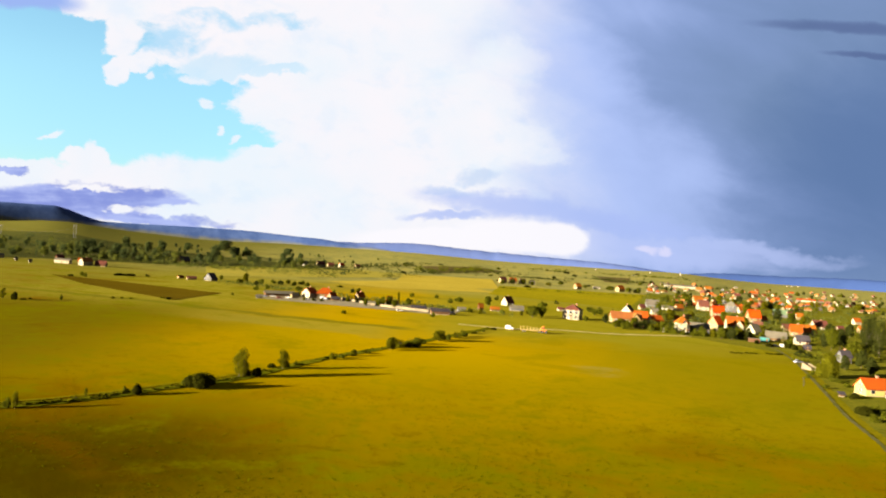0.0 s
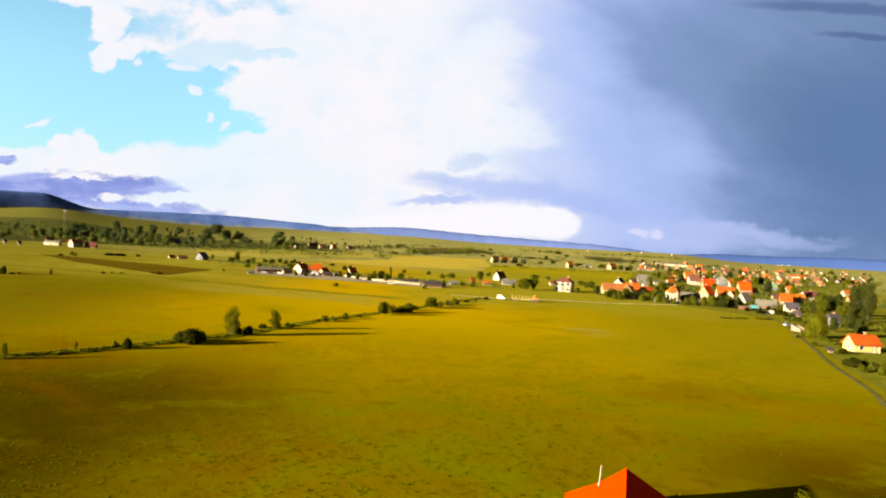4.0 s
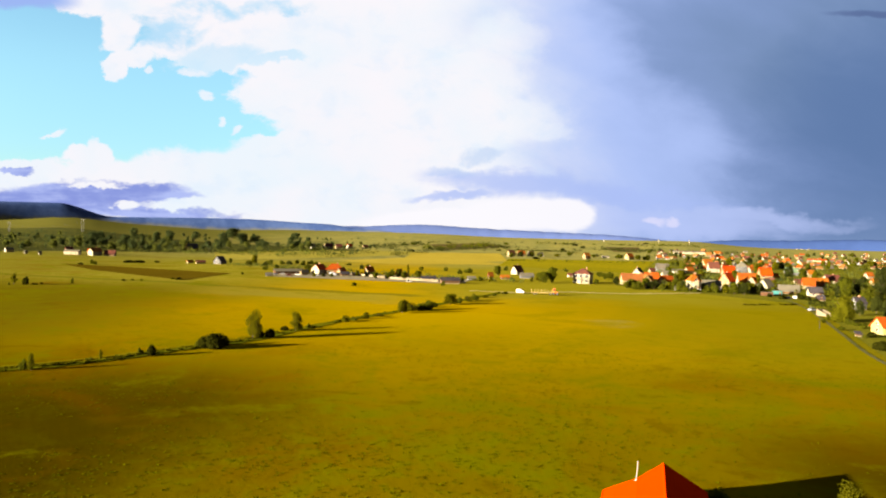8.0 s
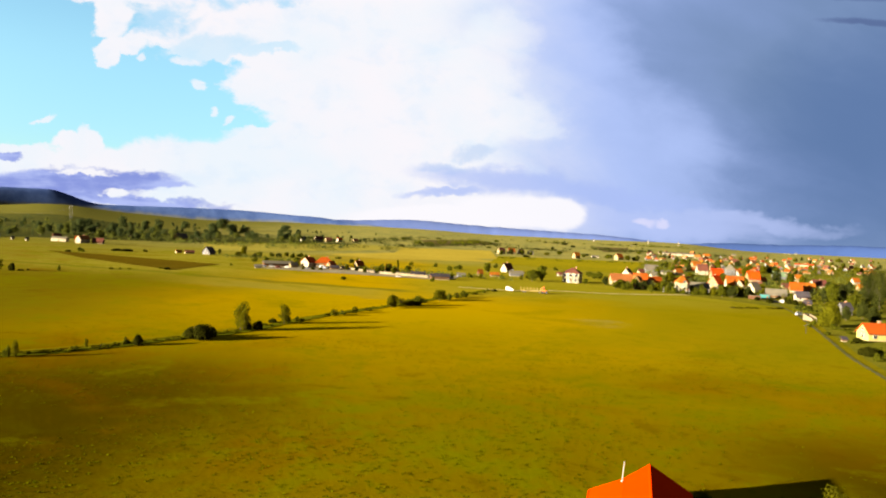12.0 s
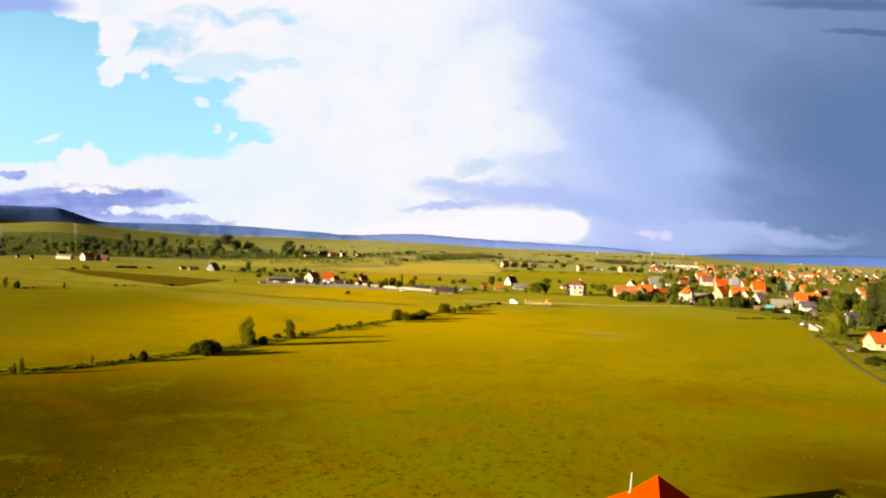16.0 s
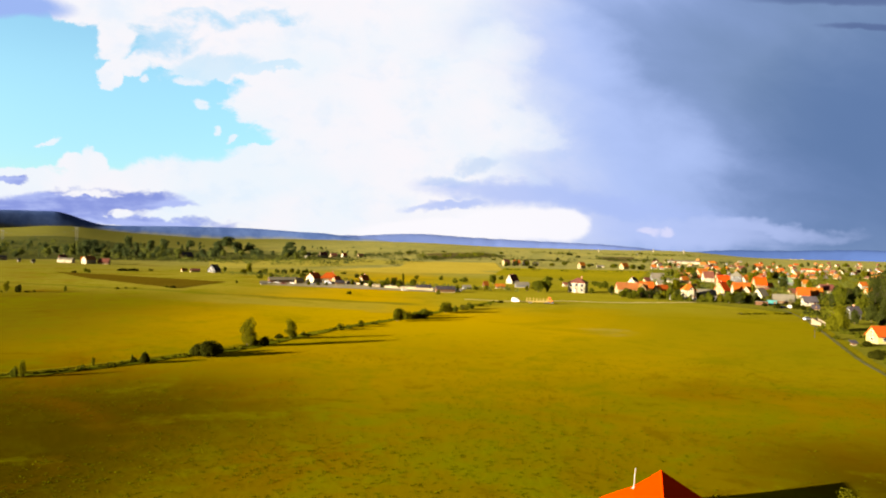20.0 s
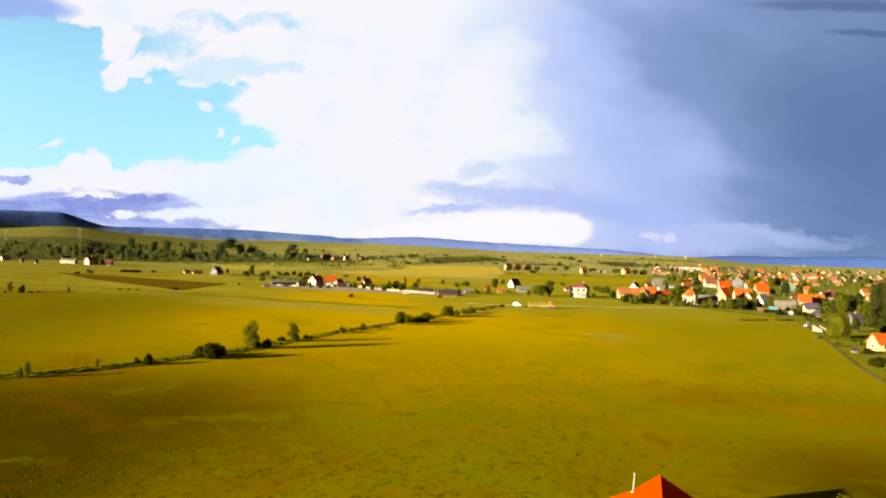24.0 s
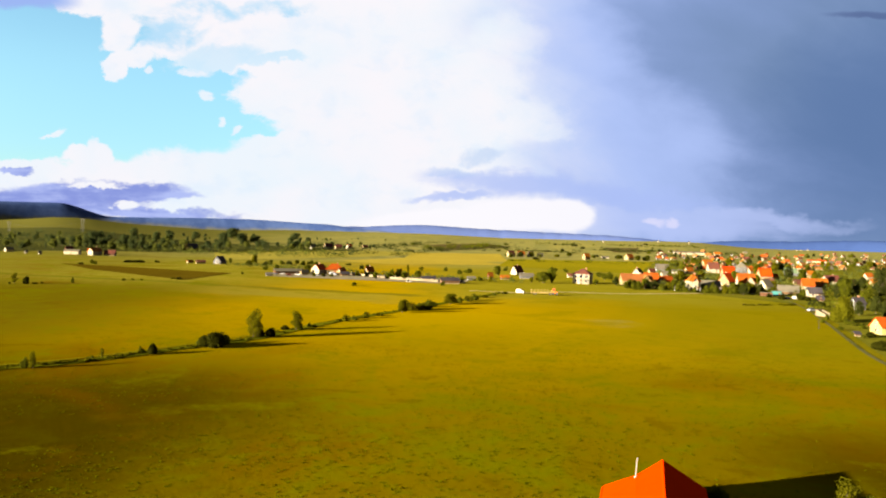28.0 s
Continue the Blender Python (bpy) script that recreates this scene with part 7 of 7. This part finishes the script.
plant("round_c", 647.8, 1214.5, 7.4)
plant("round_b", 729.9, 1176.3, 8.9)
plant("round_b", 589.4, 940.6, 6.9)
plant("round_a", 336.3, 998.7, 9.1)
plant("round_b", 726.7, 1385.5, 9.0)
plant("round_b", 433.3, 1447.7, 9.7)
plant("round_c", 280.7, 818.0, 7.3)
plant("round_b", 490.1, 1031.1, 7.3)
plant("round_c", 376.6, 903.8, 10.9)
plant("round_b", 398.3, 1116.8, 6.8)
plant("bush_b", 926.3, 1638.4, 10.9)
plant("round_a", 410.0, 854.7, 10.0)
plant("round_b", 558.0, 929.4, 6.6)
plant("spruce", 348.3, 914.7, 7.3)
plant("spruce", 585.7, 955.8, 7.1)
plant("round_b", 799.7, 1436.2, 6.9)
plant("round_b", 353.5, 925.7, 7.8)
plant("round_c", 665.0, 1248.9, 6.2)
plant("round_a", 550.8, 1347.3, 6.6)
plant("round_c", 551.0, 1031.1, 8.9)
plant("round_c", 555.9, 1056.1, 9.0)
plant("bush_b", 691.4, 1234.0, 8.5)
plant("bush_b", 294.2, 914.7, 10.2)
plant("round_c", 398.8, 868.5, 11.0)
plant("round_c", 1014.1, 1651.5, 6.4)
plant("round_b", 550.0, 1253.9, 11.0)
plant("round_b", 406.8, 1238.9, 6.6)
plant("round_c", 997.7, 1606.0, 6.4)
plant("bush_b", 772.9, 1537.0, 10.2)
plant("round_c", 625.6, 1060.3, 9.7)
plant("spruce", 789.0, 1555.5, 7.4)
plant("round_a", 415.3, 940.6, 9.2)
plant("round_b", 267.1, 789.1, 7.8)
plant("round_c", 637.6, 1374.5, 6.8)
plant("round_c", 377.4, 865.0, 9.0)
plant("spruce", 847.3, 1606.0, 7.7)
plant("bush_b", 613.9, 1077.4, 9.2)
plant("bush_b", 685.6, 1148.5, 7.9)
plant("spruce", 815.7, 1379.9, 6.1)
plant("round_a", 781.8, 1678.1, 8.5)
plant("spruce", 679.3, 1331.3, 7.2)
plant("spruce", 649.8, 1352.7, 8.4)
plant("bush_b", 735.3, 1325.9, 9.1)
plant("round_b", 288.0, 834.5, 7.3)
plant("round_b", 294.9, 827.8, 9.5)
plant("round_b", 418.4, 1094.7, 8.3)
plant("round_b", 805.1, 1289.4, 8.6)
plant("round_a", 314.4, 889.5, 9.0)
plant("spruce", 500.6, 900.2, 7.0)
plant("round_a", 441.9, 875.4, 9.1)
plant("round_b", 372.5, 1099.1, 9.5)
plant("round_c", 638.9, 1068.8, 8.3)
plant("round_b", 834.1, 1625.3, 9.5)
plant("round_c", 586.9, 1051.9, 8.2)
plant("round_c", 739.5, 1599.6, 6.7)
plant("round_a", 488.1, 914.7, 6.7)
plant("round_b", 395.7, 1229.1, 10.3)
plant("spruce", 341.3, 914.7, 9.9)
plant("spruce", 506.4, 1153.0, 8.0)
plant("round_b", 521.4, 1310.2, 6.0)
plant("bush_b", 255.2, 837.8, 7.4)
plant("spruce", 988.4, 1618.9, 9.1)
plant("bush_b", 522.7, 1413.4, 8.8)
plant("spruce", 469.4, 925.7, 7.2)
plant("bush_b", 604.8, 1419.1, 10.0)
plant("bush_b", 552.4, 948.2, 7.0)
plant("bush_a", 186.3, 411.7, 2.6, 3.9)
plant("bush_a", 187.5, 397.1, 2.5, 4.3)
plant("bush_a", 198.1, 397.1, 3.1, 4.3)
plant("bush_a", 197.0, 389.3, 3.3, 4.3)
plant("bush_a", 202.3, 410.0, 3.2, 3.2)
plant("bush_a", 187.7, 425.0, 3.3, 4.0)
# ---- vehicles, walls, masts ----
van(42.8, 392.4, -25, "white_paint", "white box van parked at the field edge", 4.3, 2.3)
car(13.3, 471.5, 10, "white_paint", "white car on the farm road")
car(19.8, 506.6, 10, "grey_paint", "grey car on the farm road")
car(-114.1, 516.9, 5, "white_paint", "white car in the farmyard")
car(-102.4, 514.8, -10, "white_paint", "white car in the farmyard")
car(-118.8, 512.7, 15, "grey_paint", "grey car in the farmyard")
van(195.5, 400.7, 70, "flue_white", "white van with a dark front beside the barn", 3.6, 1.9)
car(167.7, 326.6, 20, "grey_paint", "pale grey car at the bend of the lane")
pylon(-719.1, 1441.9, 27.0)
pylon(-855.2, 1424.7, 20.0)
yard_wall(-78.9, 553.2, -45.0, 512.7, 1.5, "masonry", "pale masonry wall along the farm road")
yard_wall(-43.5, 504.6, -2.6, 477.2, 1.5, "masonry", "pale masonry wall along the farm road")
# ---- near house, machines, oddments ----
near_house(23.7, 75.7, 5.5, -15.8, 13.0)
flatbed(56.1, 384.7, -8)
cabin(198.6, 428.4, -20, 5.0, 3.0, 2.8, "teal_paint", "teal sheet-metal site cabin at the meadow edge")
cabin(189.5, 421.6, -20, 6.5, 3.0, 2.2, "wall_brown", "low brown site cabin at the meadow edge")
shell(160.7, 303.5, 22, 3.6, 4.8, 2.9)
house(960.8, 4804.7, 7.8, 7.1, 14.1, 4.7, 9, "hip", "wall_white", "roof_grey", windows=1, chimney=False, note="alone on the plateau")
house(491.2, 2212.4, 2.2, 2.2, 6.5, 2.2, 7, "hip", "wall_white", "roof_grey", windows=1, chimney=False, note="alone on the plateau")
house(661.5, 2221.3, 2.2, 2.2, 7.8, 2.6, 3, "hip", "wall_white", "roof_grey", windows=1, chimney=False, note="alone on the plateau")
house(731.6, 2151.4, 2.2, 2.2, 8.8, 2.9, 1, "hip", "wall_white", "roof_grey", windows=1, chimney=False, note="alone on the plateau")
house(194.5, 4804.7, 7.8, 7.1, 8.4, 2.8, 18, "hip", "wall_white", "roof_grey", windows=1, chimney=False, note="alone on the plateau")
# ---- woods and scrub ----
thicket("tree_belt", 31, sector(190, -0.68, -0.16, 930, 1300, 6, 14, 0.7), "leaf_hazed_pale", "mixed green trees and scrub below the plateau", 46)
thicket("tree_belt", 32, sector(120, -0.68, -0.10, 960, 1420, 7, 15, 0.7), "leaf_hazed", "dark trees and scrub below the plateau", 46)
thicket("tree_belt", 33, sector(110, -0.50, -0.13, 910, 990, 5, 9, 0.8), "leaf_hazed_pale", "light young trees along the belt edge", 46)
thicket("tree_belt", 34, sector(90, -0.18, -0.02, 960, 1500, 6, 13, 0.6), "leaf_dark", "scattered shrubs on the plateau slope", 40)
thicket("plateau_scrub", 35, sector(70, -0.08, 0.36, 1250, 2100, 6, 15, 0.35), "leaf_dark", "dark scrub lines on the plateau slope", 40)
thicket("village_greenery", 36, sector(420, 0.29, 0.68, 540, 1500, 4, 9, 0.75, 1.5), "leaf_hazed_pale", "garden trees between the village houses", 46)
thicket("village_greenery", 37, sector(300, 0.29, 0.68, 520, 1500, 4, 9.5, 0.8, 1.5), "leaf_hazed", "dark garden trees between the village houses", 46)
thicket("village_greenery", 39, sector(60, 0.50, 0.70, 320, 560, 3, 7, 0.9), "leaf_mid", "garden trees and bushes near the lane", 60)
thicket("village_greenery", 41, sector(150, 0.27, 0.56, 452, 640, 3, 6.5, 0.85), "leaf_hazed_pale", "light garden trees and bushes in the front rows", 70)
thicket("village_greenery", 42, sector(60, 0.29, 0.50, 436, 470, 2.5, 5, 0.85), "leaf_mid", "bushes along the village edge", 70)
thicket("roadside_scrub", 38, along(190, -190, 670, 40, 500, 12, 2.5, 6, 0.65), "leaf_hazed_pale", "scrub behind the farm road", 40)
thicket("bank_scrub", 40, along_bends(190, [(-95.6, 133.0), (-87.8, 144.1), (-76.2, 154.8), (-62.1, 176.6), (-50.6, 195.1), (-34.1, 242.1), (-9.4, 295.6), (31.8, 392.4)], 0.9, 0.4, 1.3, 0.5), "leaf_olive", "weeds and low scrub on the ditch bank", 22)
tussocks(11000, 51, -75, 75, 70, 190, "coarse grass tufts in the near meadow")
stock("sapling", "sapling", "tall", 61, 4.0, 2.2, "leaf_olive", "pale green sapling beside the house", "tree", 420, 0.2)
thicket("village_greenery", 43, along(46, 128, 478, 240, 452, 4, 2.5, 5, 0.9), "leaf_mid", "bushes before the front houses", 80)
plant("sapling", 43.9, 76.9, 3.6, 2.4)
plant("bush_b", 31.1, 78.6, 2.2, 3.6)
plant("bush_b", 46.1, 77.5, 2.0, 3.0)
plant("bush_c", 15.7, 76.0, 1.6, 2.6)
plant("bush_a", 29.6, 78.1, 1.6, 3.0)
plant("round_a", 116.5, 456.7, 5.0, 5.0)
plant("bush_b", 122.0, 453.1, 6.4, 7.1)
plant("round_b", 131.5, 456.7, 5.7, 6.4)
plant("bush_b", 138.8, 454.9, 4.6, 5.0)
plant("round_c", 143.0, 456.7, 5.4, 5.0)
plant("bush_b", 145.8, 447.7, 6.6, 6.3)
plant("bush_b", 148.8, 444.1, 4.9, 4.2)
plant("bush_b", 152.0, 435.3, 4.4, 4.1)
plant("bush_b", 160.8, 438.8, 5.5, 4.8)
plant("bush_b", 165.6, 435.3, 5.4, 4.8)
plant("round_c", 169.7, 431.9, 6.1, 5.4)
plant("round_a", 173.1, 428.4, 7.4, 6.7)
plant("round_b", 178.4, 426.7, 7.7, 7.3)
plant("round_c", 186.7, 433.6, 6.8, 5.4)
plant("round_b", 195.2, 440.6, 5.2, 4.1)
plant("bush_b", 198.2, 433.6, 5.8, 4.7)
plant("round_c", 235.7, 540.1, 8.4, 5.9)
plant("round_a", 236.0, 582.6, 10.0, 6.4)
plant("bush_b", 207.3, 415.0, 5.8, 4.5)
plant("bush_b", 256.9, 510.7, 6.4, 4.8)
plant("round_c", 185.1, 559.8, 9.6, 8.8)
plant("round_c", 210.3, 587.3, 8.3, 7.3)
plant("bush_b", 172.8, 555.4, 8.7, 6.1)
plant("round_b", 118.2, 490.7, 6.9, 5.4)
thicket("hedgerow", 70, along(50, -78, 1200, 148, 1562, 10, 8, 16, 0.5), "leaf_dark", "ragged hedgerow across the far fields", 36)
thicket("hedgerow", 71, along(60, -25, 1364, 112, 1665, 14, 10, 20, 0.5), "leaf_mid", "ragged hedgerow across the far fields", 36)
thicket("hedgerow", 72, along(50, 347, 1549, 440, 1495, 14, 9, 16, 0.5), "leaf_dark", "ragged hedgerow across the far fields", 36)
thicket("hedgerow", 73, along(40, 74, 975, 291, 987, 5, 5, 9, 0.5), "leaf_mid", "ragged hedgerow across the far fields", 36)
thicket("hedgerow", 74, along(40, 130, 1430, 245, 1385, 8, 7, 12, 0.5), "leaf_dark", "ragged hedgerow across the far fields", 36)
thicket("hedgerow", 75, along(70, 235, 1930, 678, 1862, 14, 8, 16, 0.5), "leaf_mid", "ragged hedgerow across the far fields", 36)
thicket("hedgerow", 76, along(60, -146, 1300, -32, 1698, 16, 8, 15, 0.5), "leaf_dark", "ragged hedgerow across the far fields", 36)
thicket("hedgerow", 77, along(60, -302, 960, -194, 1112, 6, 5, 9, 0.5), "leaf_mid", "ragged hedgerow across the far fields", 36)
thicket("hedgerow", 78, along(60, 366, 1244, 648, 1606, 12, 7, 12, 0.5), "leaf_dark", "ragged hedgerow across the far fields", 36)
# ---- yards and outbuildings ----
house(133.5, 464.8, 5.1, 3.8, 1.6, 1.6, 4, "gable", "wall_brown", "roof_brown", windows=1, chimney=False, name="outbuilding")
house(147.2, 449.9, 4.5, 3.3, 1.7, 1.7, -3, "gable", "wall_grey", "roof_grey", windows=1, chimney=False, name="outbuilding")
house(191.2, 564.7, 4.6, 3.4, 2.2, 2.2, 11, "gable", "wall_cream", "roof_orange", windows=1, chimney=False)
house(201.9, 570.1, 6.0, 4.4, 2.7, 2.7, 15, "gable", "wall_cream", "roof_brown", windows=1, chimney=False)
house(180.1, 452.1, 4.8, 3.6, 2.1, 2.1, 3, "gable", "wall_brown", "roof_grey", windows=1, chimney=False, name="outbuilding")
house(237.3, 556.7, 5.8, 4.3, 3.0, 3.0, 17, "gable", "wall_cream", "roof_brown", windows=1, chimney=False)
house(240.1, 530.2, 6.0, 4.4, 2.9, 2.9, -9, "gable", "wall_grey", "roof_brown", windows=1, chimney=False, name="outbuilding")
house(287.4, 624.1, 5.1, 3.8, 2.9, 2.9, 15, "gable", "wall_cream", "roof_orange", windows=1, chimney=False)
house(266.3, 541.2, 5.7, 4.2, 2.5, 2.5, 9, "gable", "wall_cream", "roof_brown", windows=1, chimney=False, name="outbuilding")
house(205.7, 392.6, 3.3, 2.5, 1.4, 1.4, -8, "gable", "wall_brown", "roof_dark", windows=1, chimney=False, name="outbuilding")
house(366.0, 738.7, 6.9, 5.1, 3.2, 3.2, 19, "gable", "wall_white", "roof_brown", windows=1, chimney=False)
house(365.7, 718.2, 7.1, 5.3, 3.3, 3.3, 3, "gable", "wall_cream", "roof_orange", windows=1, chimney=False)
house(319.7, 563.0, 5.2, 3.9, 2.6, 2.6, 10, "gable", "wall_cream", "roof_brown", windows=1, chimney=False, name="outbuilding")
house(412.1, 698.7, 6.9, 5.1, 3.3, 3.3, 9, "gable", "wall_white", "roof_orange", windows=1, chimney=False)
house(306.0, 777.4, 7.5, 5.6, 3.6, 3.6, -1, "gable", "wall_cream", "roof_brown", windows=1, chimney=False)
house(327.4, 766.3, 8.1, 6.0, 3.6, 3.6, 22, "gable", "wall_white", "roof_orange", windows=1, chimney=False)
house(247.3, 724.5, 7.6, 5.6, 3.4, 3.4, 21, "gable", "wall_cream", "roof_orange", windows=1, chimney=False)
house(195.3, 634.3, 6.0, 4.5, 2.7, 2.7, 8, "gable", "wall_white", "roof_grey", windows=1, chimney=False)
house(203.0, 700.6, 5.7, 4.2, 2.7, 2.7, 19, "gable", "wall_cream", "roof_brown", windows=1, chimney=False)
house(-119.3, 498.2, 4.0, 2.5, 1.3, 1.0, 23, "gable", "wall_grey", "roof_grey", windows=0, chimney=False, name="shed")
house(-100.4, 525.7, 5.2, 3.2, 2.0, 1.7, 36, "gable", "wall_cream", "roof_grey", windows=0, chimney=False, name="shed")
house(-70.8, 525.3, 5.6, 3.5, 1.6, 1.3, 18, "gable", "wall_brown", "roof_dark", windows=0, chimney=False, name="shed")
house(-63.5, 529.4, 4.7, 2.9, 1.4, 1.1, 27, "gable", "wall_brown", "roof_grey", windows=0, chimney=False, name="shed")
house(-28.4, 524.0, 5.8, 3.6, 1.8, 1.5, 33, "gable", "wall_cream", "roof_brown", windows=0, chimney=False, name="shed")
house(20.6, 508.9, 5.2, 3.3, 1.5, 1.2, 13, "gable", "wall_grey", "roof_grey", windows=0, chimney=False, name="shed")
house(-226.0, 675.8, 8.1, 5.0, 1.7, 1.4, 28, "gable", "wall_cream", "roof_brown", windows=0, chimney=False, name="shed")
house(-238.7, 683.3, 5.1, 3.2, 1.5, 1.2, 44, "gable", "wall_cream", "roof_orange", windows=0, chimney=False, name="shed")
house(-138.0, 1284.1, 9.5, 5.9, 3.8, 3.1, 36, "gable", "wall_cream", "roof_brown", windows=0, chimney=False, name="shed")
car(-106.6, 504.6, 20, "red_paint", "dark red car in the farmyard")
car(-89.1, 512.7, 8, "grey_paint", "grey car beside the red-roofed house")
car(-20.9, 467.8, 12, "white_paint", "white car before the yard wall")
van(-79.3, 527.3, -12, "grey_paint", "dark van beside the red-roofed house", 5.2, 2.3)
car(188.2, 438.8, 30, "white_paint", "white car at the village edge")
car(191.1, 398.7, 15, "black_paint", "black car beside the barn")
plant("round_c", -89.3, 504.6, 2.8, 3.2)
plant("bush_b", -83.6, 508.7, 2.4, 3.6)
plant("bush_b", -78.4, 510.7, 3.2, 4.0)
plant("round_c", -98.6, 533.6, 4.2, 3.3)
plant("round_c", -74.6, 529.4, 4.1, 4.1)
plant("bush_b", -54.9, 523.1, 3.3, 3.7)
plant("bush_b", -51.0, 525.2, 3.7, 3.7)
plant("round_c", -61.0, 518.9, 4.5, 4.1)
plant("round_a", -25.9, 492.7, 6.2, 5.4)
plant("bush_b", 0.7, 442.3, 3.5, 3.5)
plant("round_a", -45.9, 496.6, 4.7, 4.7)
plant("round_a", -112.2, 603.9, 4.7, 6.6)
plant("bush_b", -83.0, 601.5, 4.7, 4.7)
plant("bush_b", 26.7, 502.6, 3.9, 4.7)
plant("round_c", 33.1, 492.7, 3.9, 3.9)
plant("bush_b", 49.3, 512.7, 3.6, 4.8)
plant("round_c", 62.3, 504.6, 3.9, 3.9)
plant("round_a", 104.8, 490.7, 4.2, 3.8)
plant("bush_b", -142.9, 584.9, 4.6, 5.5)
plant("bush_b", -139.8, 611.2, 4.8, 4.8)
balcony(villa, 9.4, -5.1, 3.3)
utility_pole(133.5, 255.0, 3.4)
power_wires(-710.5, 1424.7, 21.7, -855.2, 1424.7, 15.0, 6.0)
house(1225.9, 2503.9, 4.9, 3.5, 2.2, 0.9, -6, "gable", "wall_white", "roof_grey", windows=1, chimney=False, note="far across the plain")
house(1266.5, 2554.4, 5.0, 3.6, 2.1, 0.9, -6, "gable", "wall_white", "roof_grey", windows=1, chimney=False, note="far across the plain")
house(1403.3, 2777.8, 5.5, 3.9, 3.0, 1.3, -7, "gable", "wall_white", "roof_grey", windows=1, chimney=False, note="far across the plain")
house(527.5, 1916.3, 3.8, 2.7, 2.1, 0.9, 5, "gable", "wall_white", "roof_grey", windows=1, chimney=False, note="far across the plain")
plant("bush_b", 104.6, 1116.8, 7.9, 8.7)
plant("round_b", 122.1, 1125.8, 10.6, 10.6)
plant("round_a", 139.1, 1134.8, 8.9, 8.9)
plant("round_a", 152.3, 1121.3, 7.0, 8.8)
plant("round_c", 183.3, 1162.3, 5.5, 12.7)
plant("round_a", 210.8, 1200.0, 7.5, 11.3)
plant("round_a", 239.5, 1148.5, 6.3, 9.0)
plant("round_a", 275.3, 1125.8, 7.9, 14.1)
plant("round_a", 295.2, 1094.7, 8.6, 12.0)
plant("bush_b", 312.2, 1103.5, 10.4, 13.8)
plant("round_b", -158.6, 648.9, 5.1, 6.1)
plant("round_b", -145.8, 689.0, 4.8, 7.5)
plant("bush_b", -134.5, 694.5, 5.4, 6.5)
plant("bush_b", -122.9, 705.7, 4.4, 6.6)
plant("round_b", -70.3, 631.0, 4.9, 4.9)
plant("bush_a", 124.6, 203.8, 3.2, 5.5)
plant("bush_b", 121.8, 193.6, 2.6, 4.2)
plant("bush_b", 150.9, 257.8, 2.4, 3.4)
plant("bush_a", 139.3, 233.5, 2.2, 3.6)
plant("bush_b", 153.1, 268.2, 2.0, 3.0)
